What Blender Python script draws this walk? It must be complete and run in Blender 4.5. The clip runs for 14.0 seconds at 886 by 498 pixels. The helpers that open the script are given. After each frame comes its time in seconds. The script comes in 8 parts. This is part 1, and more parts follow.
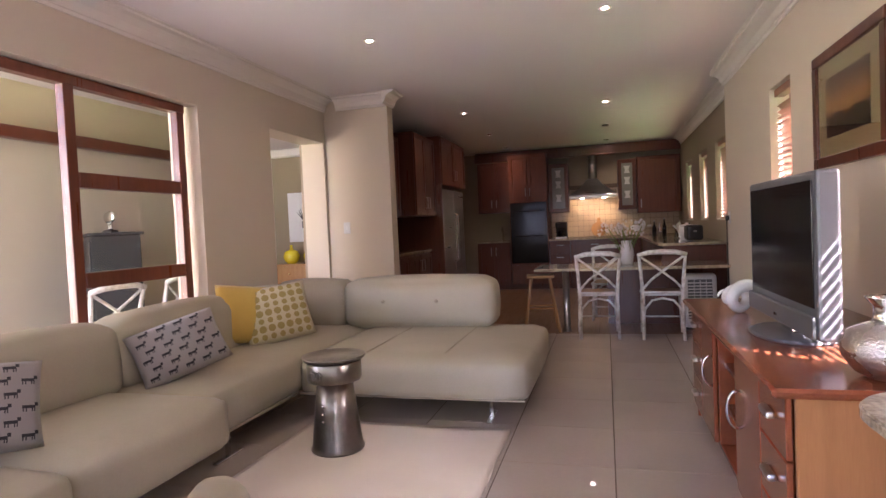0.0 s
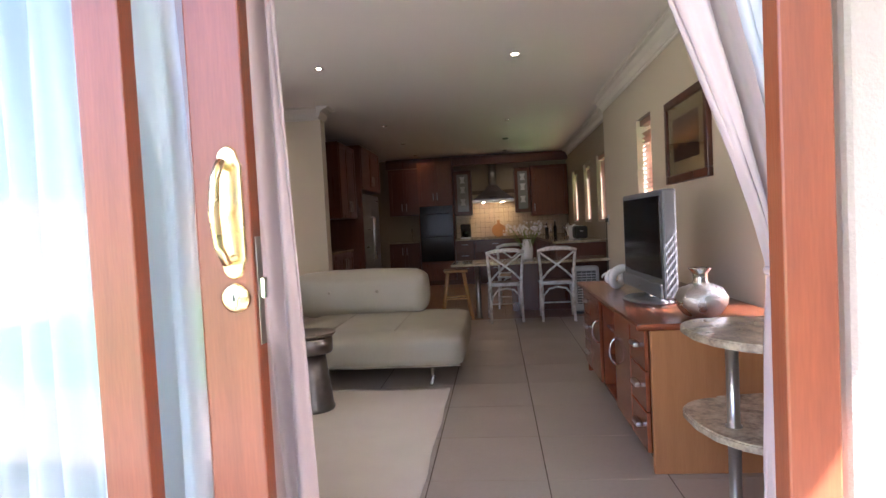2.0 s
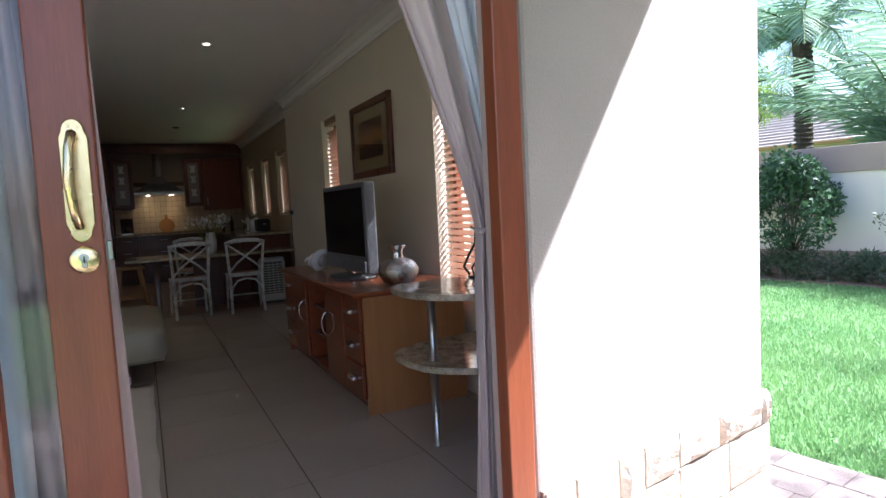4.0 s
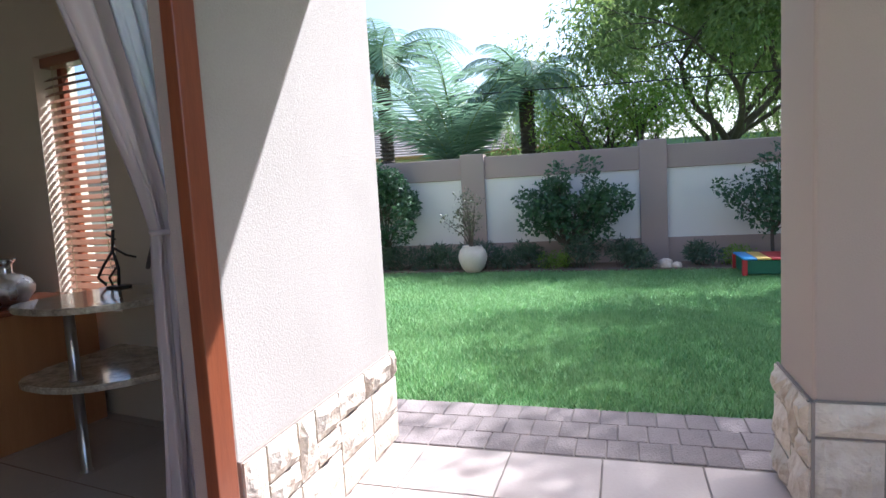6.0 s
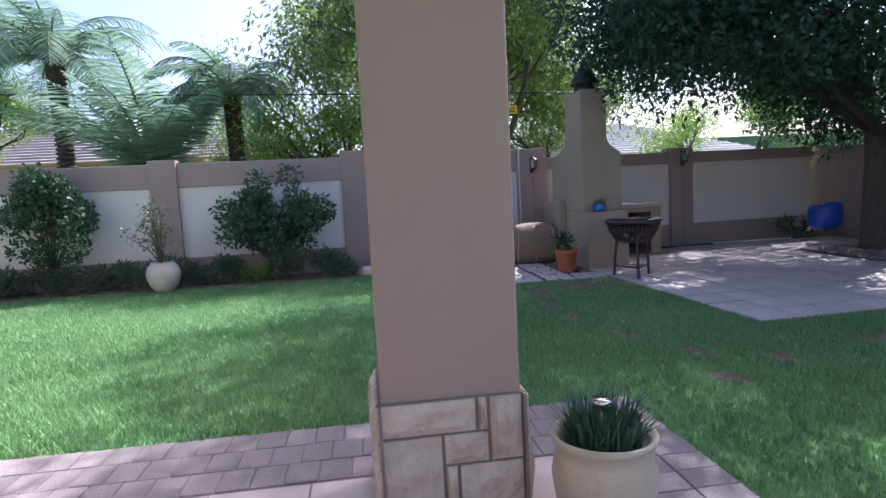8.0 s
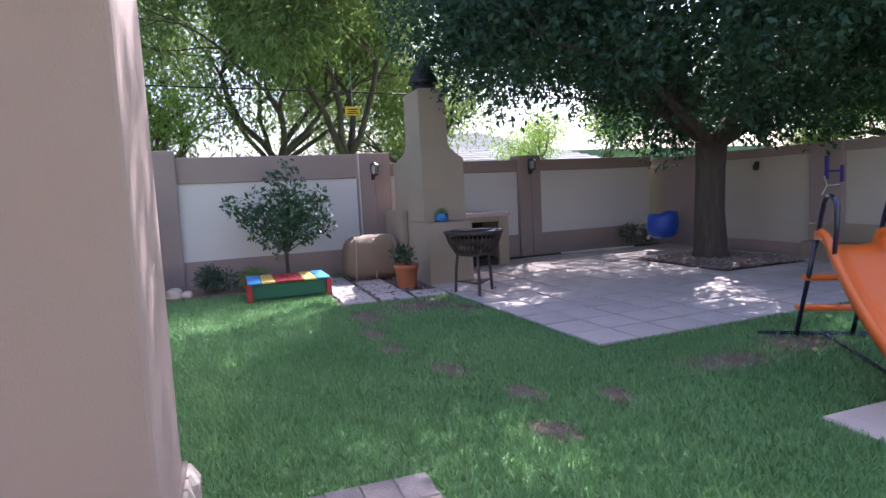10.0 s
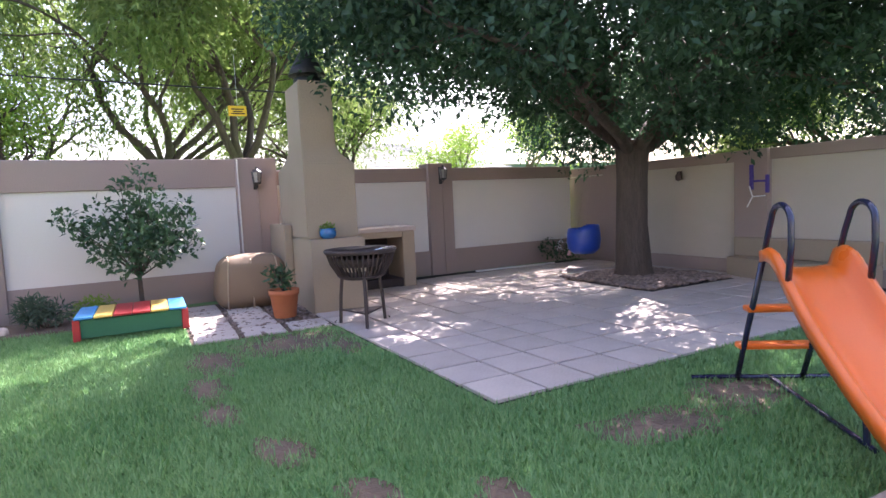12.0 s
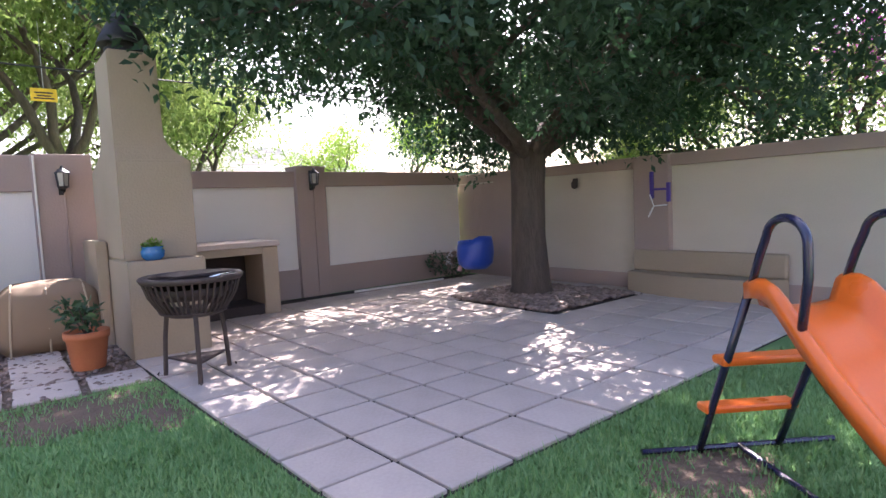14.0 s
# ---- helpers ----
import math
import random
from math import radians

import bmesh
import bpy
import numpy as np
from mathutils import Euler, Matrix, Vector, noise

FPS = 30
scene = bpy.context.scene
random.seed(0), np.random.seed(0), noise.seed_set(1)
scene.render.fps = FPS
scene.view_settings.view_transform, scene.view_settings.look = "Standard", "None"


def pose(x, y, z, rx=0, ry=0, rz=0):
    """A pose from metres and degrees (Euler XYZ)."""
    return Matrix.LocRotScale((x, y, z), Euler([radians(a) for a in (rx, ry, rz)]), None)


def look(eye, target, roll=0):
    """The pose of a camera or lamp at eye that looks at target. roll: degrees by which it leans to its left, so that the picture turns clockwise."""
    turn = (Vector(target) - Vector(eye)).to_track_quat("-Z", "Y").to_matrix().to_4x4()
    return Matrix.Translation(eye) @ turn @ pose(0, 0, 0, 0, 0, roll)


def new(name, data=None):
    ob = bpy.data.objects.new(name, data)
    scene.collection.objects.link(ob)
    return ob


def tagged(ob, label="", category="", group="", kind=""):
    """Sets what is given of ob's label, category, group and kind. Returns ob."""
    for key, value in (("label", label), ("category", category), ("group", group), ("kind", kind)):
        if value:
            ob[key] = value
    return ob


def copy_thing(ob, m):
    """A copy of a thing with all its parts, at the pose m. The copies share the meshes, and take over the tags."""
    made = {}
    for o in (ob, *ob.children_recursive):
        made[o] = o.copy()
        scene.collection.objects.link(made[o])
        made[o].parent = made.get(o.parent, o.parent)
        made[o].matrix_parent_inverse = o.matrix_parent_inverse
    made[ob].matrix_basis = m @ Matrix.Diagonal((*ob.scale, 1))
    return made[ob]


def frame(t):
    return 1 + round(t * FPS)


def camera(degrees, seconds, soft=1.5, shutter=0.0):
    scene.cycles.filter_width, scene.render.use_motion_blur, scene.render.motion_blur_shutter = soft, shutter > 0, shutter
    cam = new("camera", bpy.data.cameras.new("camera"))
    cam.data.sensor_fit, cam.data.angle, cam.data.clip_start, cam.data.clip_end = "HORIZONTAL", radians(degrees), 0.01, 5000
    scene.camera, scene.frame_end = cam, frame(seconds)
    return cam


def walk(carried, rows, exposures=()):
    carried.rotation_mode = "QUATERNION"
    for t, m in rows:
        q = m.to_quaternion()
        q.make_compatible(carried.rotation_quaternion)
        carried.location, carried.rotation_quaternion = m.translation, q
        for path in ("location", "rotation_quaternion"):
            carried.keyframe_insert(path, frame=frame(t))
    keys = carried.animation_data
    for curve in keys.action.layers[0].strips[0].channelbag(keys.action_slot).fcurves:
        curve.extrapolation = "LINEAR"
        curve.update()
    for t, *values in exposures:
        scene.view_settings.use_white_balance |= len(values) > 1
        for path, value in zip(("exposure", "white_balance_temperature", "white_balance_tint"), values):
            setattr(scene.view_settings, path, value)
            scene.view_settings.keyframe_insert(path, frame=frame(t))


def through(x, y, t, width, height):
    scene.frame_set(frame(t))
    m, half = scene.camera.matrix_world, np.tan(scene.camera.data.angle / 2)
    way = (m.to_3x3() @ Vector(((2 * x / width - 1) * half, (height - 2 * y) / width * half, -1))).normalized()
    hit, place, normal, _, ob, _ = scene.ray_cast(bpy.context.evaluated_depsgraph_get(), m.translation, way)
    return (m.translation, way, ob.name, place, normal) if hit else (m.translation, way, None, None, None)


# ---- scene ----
cam = camera(74.5, 14.0)
PATH = [
    (0, (0.307, 0.304, 1.195), (-0.234, 2.228, 1.126), -2.6),
    (0.5, (0.281, 0.097, 1.196), (-0.219, 2.033, 1.126), -2.6),
    (1, (0.238, -0.145, 1.198), (-0.186, 1.808, 1.127), -2.7),
    (1.5, (0.198, -0.388, 1.204), (-0.123, 1.584, 1.131), -2.9),
    (2, (0.123, -0.603, 1.202), (-0.061, 1.387, 1.123), -2.9),
    (2.2, (0.085, -0.67, 1.195), (-0.017, 1.325, 1.115), -3.0),
    (4.3, (-0.326, -0.983, 1.158), (0.751, 0.695, 1.003), -3.2),
    (4.5, (-0.382, -1.015, 1.156), (0.8, 0.591, 1.0), -3.5),
    (5, (-0.499, -0.997, 1.148), (0.921, 0.402, 0.985), -3.7),
    (5.5, (-0.588, -0.968, 1.155), (1.052, 0.161, 0.973), -3.5),
    (6, (-0.604, -1.008, 1.156), (1.191, -0.146, 0.963), -3.2),
    (6.5, (-0.579, -1.13, 1.15), (1.313, -0.513, 0.953), -2.9),
    (7, (-0.542, -1.28, 1.143), (1.405, -0.872, 0.944), -3.0),
    (7.5, (-0.452, -1.422, 1.127), (1.524, -1.19, 0.927), -3.0),
    (8, (-0.305, -1.584, 1.125), (1.684, -1.548, 0.918), -3.0),
    (8.5, (-0.165, -1.79, 1.106), (1.82, -1.922, 0.902), -2.9),
    (8.7, (-0.038, -1.859, 1.117), (1.944, -2.026, 0.91), -2.9),
    (11, (0.967, -2.468, 1.051), (2.888, -2.996, 0.876), -2.7),
    (11.5, (1.244, -2.681, 1.044), (3.155, -3.247, 0.877), -2.7),
    (12, (1.501, -2.875, 1.027), (3.396, -3.49, 0.865), -2.7),
    (12.5, (1.759, -3.044, 1.004), (3.633, -3.726, 0.846), -2.8),
    (13, (2.006, -3.182, 1.019), (3.84, -3.965, 0.864), -2.6),
    (13.5, (2.285, -3.279, 1.024), (4.074, -4.161, 0.871), -2.6),
    (14, (2.551, -3.376, 1.027), (4.289, -4.353, 0.877), -2.6),
]
EXPOSURES = [(0.0, 4.45, 5850, 35), (1.0, 4.3, 5800, 31), (2.2, 3.85, 5600, 23), (4.3, 2.0, 5350, 15), (5.0, 1.72, 5350, 14), (6.0, 1.55, 5350, 15), (7.0, 1.42, 5350, 18), (8.7, 1.25, 5350, 28), (11.0, 2.3, 5900, 28), (14.0, 2.5, 6200, 28)]
walk(cam, [(t, look(eye, target, roll)) for t, eye, target, roll in PATH], EXPOSURES)
SKY_POWER, DOOR_WATTS, SPOT_WATTS, HOOD_WATTS, HALL_WATTS = 0.12, 0.85, 0.08, 0.32, 6

# ---------------------------------------------------------------- sky, sun
world = bpy.data.worlds.new("sky")
scene.world = world
world.use_nodes = True
SUN_DIR = Vector((1.122, -0.742, 1.49)).normalized()      # towards the sun
sky = world.node_tree.nodes.new("ShaderNodeTexSky")
sky.sky_type = "NISHITA"
sky.sun_disc = False
sky.sun_elevation = math.asin(SUN_DIR.z)
sky.sun_rotation = math.atan2(SUN_DIR.x, SUN_DIR.y)
sky.dust_density = 4.0
world.node_tree.nodes["Background"].inputs[1].default_value = SKY_POWER
world.node_tree.links.new(sky.outputs[0], world.node_tree.nodes["Background"].inputs[0])
sun = new("sun", bpy.data.lights.new("sun", "SUN"))
sun.data.energy, sun.data.angle, sun.data.color = 5.0, radians(0.53), (1.0, 0.95, 0.87)
sun.matrix_world = look(SUN_DIR * 30, (0, 0, 0))

# skylight that enters by the wide glass doors
door_sky = new("door_skylight", bpy.data.lights.new("door_skylight", "AREA"))
door_sky.data.shape, door_sky.data.size, door_sky.data.size_y = "RECTANGLE", 3.6, 1.9
door_sky.data.energy, door_sky.data.color = DOOR_WATTS, (1.0, 0.94, 0.88)
door_sky.matrix_world = look((-1.0, 0.62, 1.15), (-1.0, 6.0, 2.4))

# ---------------------------------------------------------------- mesh helpers
RNG = random.Random(7)


def mesh_of(name, bm, material=None, smooth=False):
    me = bpy.data.meshes.new(name)
    bm.to_mesh(me)
    bm.free()
    if material:
        me.materials.append(material)
    if smooth:
        me.shade_smooth()
    return me


def part(name, bm, material, parent=None, label="", smooth=False):
    """Links a bmesh as one mesh object under a thing."""
    ob = new(name, mesh_of(name, bm, material, smooth))
    ob.parent = parent
    if label:
        ob["label"] = label
    return ob


def thing(name, m, label, category, group="", kind=""):
    ob = new(name)
    ob.empty_display_size = 0.1
    ob.matrix_basis = m
    return tagged(ob, label, category, group, kind)


def setting(name, bm, material, label, category, smooth=False):
    ob = new(name, mesh_of(name, bm, material, smooth))
    return tagged(ob, label, category, "", "structure")


def add_box(bm, x0, x1, y0, y1, z0, z1, bevel=0.0, seg=1, m=None):
    r = bmesh.ops.create_cube(bm, size=1.0)
    vs = r["verts"]
    for v in vs:
        v.co = Vector(((x0 + x1) / 2 + v.co.x * (x1 - x0), (y0 + y1) / 2 + v.co.y * (y1 - y0), (z0 + z1) / 2 + v.co.z * (z1 - z0)))
    if bevel > 0:
        es = list({e for v in vs for e in v.link_edges})
        out = bmesh.ops.bevel(bm, geom=es, offset=bevel, segments=seg, profile=0.5, affect="EDGES")
        vs = list({v for f in out["faces"] for v in f.verts} | {v for v in vs if v.is_valid})
    if m is not None:
        for v in vs:
            v.co = m @ v.co
    return vs


def box(x0, x1, y0, y1, z0, z1, bevel=0.0, seg=1):
    bm = bmesh.new()
    add_box(bm, x0, x1, y0, y1, z0, z1, bevel, seg)
    return bm


def add_tube(bm, pts, r, seg=10, cap=True):
    """A tube along points; r is one radius or one for each point."""
    pts = [Vector(p) for p in pts]
    rs = r if isinstance(r, (list, tuple)) else [r] * len(pts)
    rings = []
    side = None
    for i, p in enumerate(pts):
        d = (pts[min(i + 1, len(pts) - 1)] - pts[max(i - 1, 0)]).normalized()
        if side is None:
            side = d.orthogonal().normalized()
        side = (side - d * side.dot(d))
        side = side.normalized() if side.length > 1e-6 else d.orthogonal().normalized()
        up = d.cross(side)
        rings.append([bm.verts.new(p + (side * math.cos(2 * math.pi * k / seg) + up * math.sin(2 * math.pi * k / seg)) * rs[i]) for k in range(seg)])
    for a, b in zip(rings, rings[1:]):
        for k in range(seg):
            bm.faces.new((a[k], a[(k + 1) % seg], b[(k + 1) % seg], b[k]))
    if cap:
        bm.faces.new(list(reversed(rings[0])))
        bm.faces.new(rings[-1])


def tube(pts, r, seg=10):
    bm = bmesh.new()
    add_tube(bm, pts, r, seg)
    return bm


def add_lathe(bm, prof, seg=28, at=(0, 0, 0)):
    """A turned body from (radius, height) pairs."""
    rings = []
    for r, z in prof:
        rings.append([bm.verts.new((at[0] + r * math.cos(2 * math.pi * k / seg), at[1] + r * math.sin(2 * math.pi * k / seg), at[2] + z)) for k in range(seg)])
    for a, b in zip(rings, rings[1:]):
        for k in range(seg):
            bm.faces.new((a[k], a[(k + 1) % seg], b[(k + 1) % seg], b[k]))
    if prof[0][0] > 0.001:
        bm.faces.new(list(reversed(rings[0])))
    if prof[-1][0] > 0.001:
        bm.faces.new(rings[-1])


def lathe(prof, seg=28):
    bm = bmesh.new()
    add_lathe(bm, prof, seg)
    return bm


def prism(outline, z0, z1, bevel=0.0):
    """An upright prism over a plan outline."""
    bm = bmesh.new()
    lo = [bm.verts.new((x, y, z0)) for x, y in outline]
    hi = [bm.verts.new((x, y, z1)) for x, y in outline]
    n = len(lo)
    bm.faces.new(list(reversed(lo)))
    bm.faces.new(hi)
    for k in range(n):
        bm.faces.new((lo[k], lo[(k + 1) % n], hi[(k + 1) % n], hi[k]))
    bmesh.ops.recalc_face_normals(bm, faces=bm.faces)
    if bevel:
        bmesh.ops.bevel(bm, geom=list(bm.edges), offset=bevel, segments=2, affect="EDGES")
    return bm


def pillow_shape(w, h, d, nx=14, ny=14, pw=0.45):
    """A stuffed cushion in the xz plane, soft at the edges."""
    bm = bmesh.new()
    grids = []
    for s in (-1, 1):
        g = []
        for i in range(nx + 1):
            row = []
            for j in range(ny + 1):
                a, b = 2 * i / nx - 1, 2 * j / ny - 1
                e = max(0.0, (1 - a * a) * (1 - b * b)) ** pw
                pin = 1 - 0.06 * (1 - (1 - a * a)) * (b * b) - 0.0
                row.append(bm.verts.new((a * w / 2 * (1 - 0.05 * (1 - b * b)), s * d / 2 * e, h / 2 + b * h / 2 * (1 - 0.05 * (1 - a * a)) * pin)))
            g.append(row)
        grids.append(g)
    for s, g in enumerate(grids):
        for i in range(nx):
            for j in range(ny):
                q = (g[i][j], g[i + 1][j], g[i + 1][j + 1], g[i][j + 1])
                bm.faces.new(q if s == 0 else tuple(reversed(q)))
    bmesh.ops.remove_doubles(bm, verts=bm.verts, dist=0.0008)
    return bm


def wall_with_holes(axis, at, thick, a0, a1, z0, z1, holes):
    """A wall along x (axis 'x', at = y of its face) or y, its body going from at to at + thick, with openings (b0, b1, lo, hi)."""
    bm = bmesh.new()
    cuts = sorted({a0, a1, *[h[0] for h in holes], *[h[1] for h in holes]})
    zs = sorted({z0, z1, *[h[2] for h in holes], *[h[3] for h in holes]})
    lo, hi = min(at, at + thick), max(at, at + thick)

    def full(i, j):
        if not (0 <= i < len(cuts) - 1 and 0 <= j < len(zs) - 1):
            return False
        c, z = (cuts[i] + cuts[i + 1]) / 2, (zs[j] + zs[j + 1]) / 2
        return not any(h[0] < c < h[1] and h[2] < z < h[3] for h in holes)

    def P(a, t, z):
        return bm.verts.new((a, t, z) if axis == "x" else (t, a, z))
    for i in range(len(cuts) - 1):
        for j in range(len(zs) - 1):
            if not full(i, j):
                continue
            p, q, r, s = cuts[i], cuts[i + 1], zs[j], zs[j + 1]
            for t in (lo, hi):
                bm.faces.new([P(p, t, r), P(q, t, r), P(q, t, s), P(p, t, s)])
            if not full(i - 1, j):
                bm.faces.new([P(p, lo, r), P(p, hi, r), P(p, hi, s), P(p, lo, s)])
            if not full(i + 1, j):
                bm.faces.new([P(q, lo, r), P(q, hi, r), P(q, hi, s), P(q, lo, s)])
            if not full(i, j - 1):
                bm.faces.new([P(p, lo, r), P(q, lo, r), P(q, hi, r), P(p, hi, r)])
            if not full(i, j + 1):
                bm.faces.new([P(p, lo, s), P(q, lo, s), P(q, hi, s), P(p, hi, s)])
    bmesh.ops.remove_doubles(bm, verts=bm.verts, dist=0.0005)
    bmesh.ops.recalc_face_normals(bm, faces=bm.faces)
    return bm


def fast_mesh(name, verts, faces, material, smooth=False):
    """A mesh from numpy arrays of triangles or quads."""
    me = bpy.data.meshes.new(name)
    verts = np.asarray(verts, dtype=np.float32).reshape(-1, 3)
    faces = np.asarray(faces, dtype=np.int32)
    k = faces.shape[1]
    me.vertices.add(len(verts))
    me.vertices.foreach_set("co", verts.ravel())
    me.loops.add(faces.size)
    me.loops.foreach_set("vertex_index", faces.ravel())
    me.polygons.add(len(faces))
    me.polygons.foreach_set("loop_start", np.arange(0, faces.size, k, dtype=np.int32))
    me.polygons.foreach_set("loop_total", np.full(len(faces), k, dtype=np.int32))
    me.update(calc_edges=True)
    me.validate()
    me.materials.append(material)
    if smooth:
        me.shade_smooth()
    return me


# ---------------------------------------------------------------- materials
def rgb(c):
    return (c[0], c[1], c[2], 1.0)


def surf(name, a, b=None, rough=0.6, metal=0.0, grain=60.0, blot=1.2, bump=0.1, bump_scale=None, stretch=(1, 1, 1), coat=0.0, spec=0.5, per=0.0, mix=0.5,
         sheen=0.0, trans=0.0, sub=0.0, dist=0.02):
    """A two-scale surface: base colour a mottled towards b by large blotches and fine grain, with fine relief; per: brightness spread from piece to piece."""
    m = bpy.data.materials.new(name)
    m.use_nodes = True
    n, l = m.node_tree.nodes, m.node_tree.links
    p = n["Principled BSDF"]
    b = b or tuple(c * 0.82 for c in a)
    tc = n.new("ShaderNodeTexCoord")
    mp = n.new("ShaderNodeMapping")
    mp.inputs["Scale"].default_value = stretch
    geo = n.new("ShaderNodeNewGeometry")
    l.new(tc.outputs["Object"], mp.inputs[0])
    n1, n2 = n.new("ShaderNodeTexNoise"), n.new("ShaderNodeTexNoise")
    n1.inputs["Scale"].default_value, n1.inputs["Detail"].default_value = blot, 5
    n2.inputs["Scale"].default_value, n2.inputs["Detail"].default_value = grain, 3
    l.new(mp.outputs[0], n1.inputs[0])
    l.new(mp.outputs[0], n2.inputs[0])
    add = n.new("ShaderNodeMath")
    add.operation = "MULTIPLY_ADD"
    l.new(n2.outputs[0], add.inputs[0])
    add.inputs[1].default_value = 0.6
    l.new(n1.outputs[0], add.inputs[2])
    ramp = n.new("ShaderNodeMapRange")
    ramp.inputs[1].default_value, ramp.inputs[2].default_value = 0.8 - 0.35 * mix / 0.5, 0.8 + 0.35
    l.new(add.outputs[0], ramp.inputs[0])
    mixn = n.new("ShaderNodeMix")
    mixn.data_type = "RGBA"
    mixn.inputs[6].default_value, mixn.inputs[7].default_value = rgb(a), rgb(b)
    l.new(ramp.outputs[0], mixn.inputs[0])
    col = mixn.outputs[2]
    if per:
        info = n.new("ShaderNodeObjectInfo")
        s = n.new("ShaderNodeMath")
        s.operation = "ADD"
        l.new(info.outputs["Random"], s.inputs[0])
        l.new(geo.outputs["Random Per Island"], s.inputs[1])
        fr = n.new("ShaderNodeMath")
        fr.operation = "FRACT"
        l.new(s.outputs[0], fr.inputs[0])
        mr = n.new("ShaderNodeMapRange")
        mr.inputs[3].default_value, mr.inputs[4].default_value = 1 - per, 1 + per
        l.new(fr.outputs[0], mr.inputs[0])
        hsv = n.new("ShaderNodeHueSaturation")
        l.new(mr.outputs[0], hsv.inputs["Value"])
        l.new(col, hsv.inputs["Color"])
        col = hsv.outputs[0]
    l.new(col, p.inputs["Base Color"])
    p.inputs["Metallic"].default_value = metal
    p.inputs["Specular IOR Level"].default_value = spec
    p.inputs["Coat Weight"].default_value = coat
    p.inputs["Coat Roughness"].default_value = 0.12
    p.inputs["Sheen Weight"].default_value = sheen
    p.inputs["Transmission Weight"].default_value = trans
    rr = n.new("ShaderNodeMapRange")
    rr.inputs[3].default_value, rr.inputs[4].default_value = max(0.02, rough - 0.08), min(1, rough + 0.08)
    l.new(n1.outputs[0], rr.inputs[0])
    l.new(rr.outputs[0], p.inputs["Roughness"])
    if bump:
        bp = n.new("ShaderNodeBump")
        bp.inputs["Strength"].default_value, bp.inputs["Distance"].default_value = bump, dist
        src = n2
        if bump_scale:
            src = n.new("ShaderNodeTexNoise")
            src.inputs["Scale"].default_value, src.inputs["Detail"].default_value = bump_scale, 4
            l.new(mp.outputs[0], src.inputs[0])
        l.new(src.outputs[0], bp.inputs["Height"])
        l.new(bp.outputs[0], p.inputs["Normal"])
    return m


def leaf_mat(name, a, b, rough=0.45, through=0.35):
    """Leaves: colour from leaf to leaf, some light shining through."""
    m = bpy.data.materials.new(name)
    m.use_nodes = True
    n, l = m.node_tree.nodes, m.node_tree.links
    p = n["Principled BSDF"]
    geo = n.new("ShaderNodeNewGeometry")
    tc = n.new("ShaderNodeTexCoord")
    ns = n.new("ShaderNodeTexNoise")
    ns.inputs["Scale"].default_value = 0.9
    l.new(tc.outputs["Object"], ns.inputs[0])
    ad = n.new("ShaderNodeMath")
    ad.operation = "MULTIPLY_ADD"
    l.new(geo.outputs["Random Per Island"], ad.inputs[0])
    ad.inputs[1].default_value = 0.7
    l.new(ns.outputs[0], ad.inputs[2])
    mr = n.new("ShaderNodeMapRange")
    mr.inputs[1].default_value, mr.inputs[2].default_value = 0.3, 1.3
    l.new(ad.outputs[0], mr.inputs[0])
    mx = n.new("ShaderNodeMix")
    mx.data_type = "RGBA"
    mx.inputs[6].default_value, mx.inputs[7].default_value = rgb(a), rgb(b)
    l.new(mr.outputs[0], mx.inputs[0])
    l.new(mx.outputs[2], p.inputs["Base Color"])
    p.inputs["Roughness"].default_value = rough
    tr = n.new("ShaderNodeBsdfTranslucent")
    l.new(mx.outputs[2], tr.inputs[0])
    ms = n.new("ShaderNodeMixShader")
    ms.inputs[0].default_value = through
    l.new(p.outputs[0], ms.inputs[1])
    l.new(tr.outputs[0], ms.inputs[2])
    l.new(ms.outputs[0], n["Material Output"].inputs[0])
    return m


def wood(name, a, b, rough=0.35, coat=0.3, along=(9, 9, 0.7), bump=0.04):
    return surf(name, a, b, rough=rough, grain=26, blot=3.0, bump=bump, stretch=along, coat=coat)


def glass_mat(name, rough=0.0, tint=(0.95, 0.98, 0.97)):
    m = bpy.data.materials.new(name)
    m.use_nodes = True
    p = m.node_tree.nodes["Principled BSDF"]
    p.inputs["Base Color"].default_value = rgb(tint)
    p.inputs["Transmission Weight"].default_value = 1.0
    p.inputs["Roughness"].default_value = rough
    p.inputs["IOR"].default_value = 1.45
    return m


def thin_glass(name, gloss=0.08):
    """A pane: mostly clear with a mirror gloss on top."""
    m = bpy.data.materials.new(name)
    m.use_nodes = True
    n, l = m.node_tree.nodes, m.node_tree.links
    t, g, x, fr = n.new("ShaderNodeBsdfTransparent"), n.new("ShaderNodeBsdfGlossy"), n.new("ShaderNodeMixShader"), n.new("ShaderNodeLayerWeight")
    t.inputs[0].default_value = (0.96, 0.98, 0.97, 1)
    g.inputs["Roughness"].default_value = 0.01
    pw, sc = n.new("ShaderNodeMath"), n.new("ShaderNodeMath")
    pw.operation, sc.operation = "POWER", "MULTIPLY_ADD"
    pw.inputs[1].default_value, sc.inputs[1].default_value, sc.inputs[2].default_value = 4.0, 0.7, 0.03
    l.new(fr.outputs["Facing"], pw.inputs[0])
    l.new(pw.outputs[0], sc.inputs[0])
    l.new(sc.outputs[0], x.inputs[0])
    l.new(t.outputs[0], x.inputs[1])
    l.new(g.outputs[0], x.inputs[2])
    l.new(x.outputs[0], n["Material Output"].inputs[0])
    return m


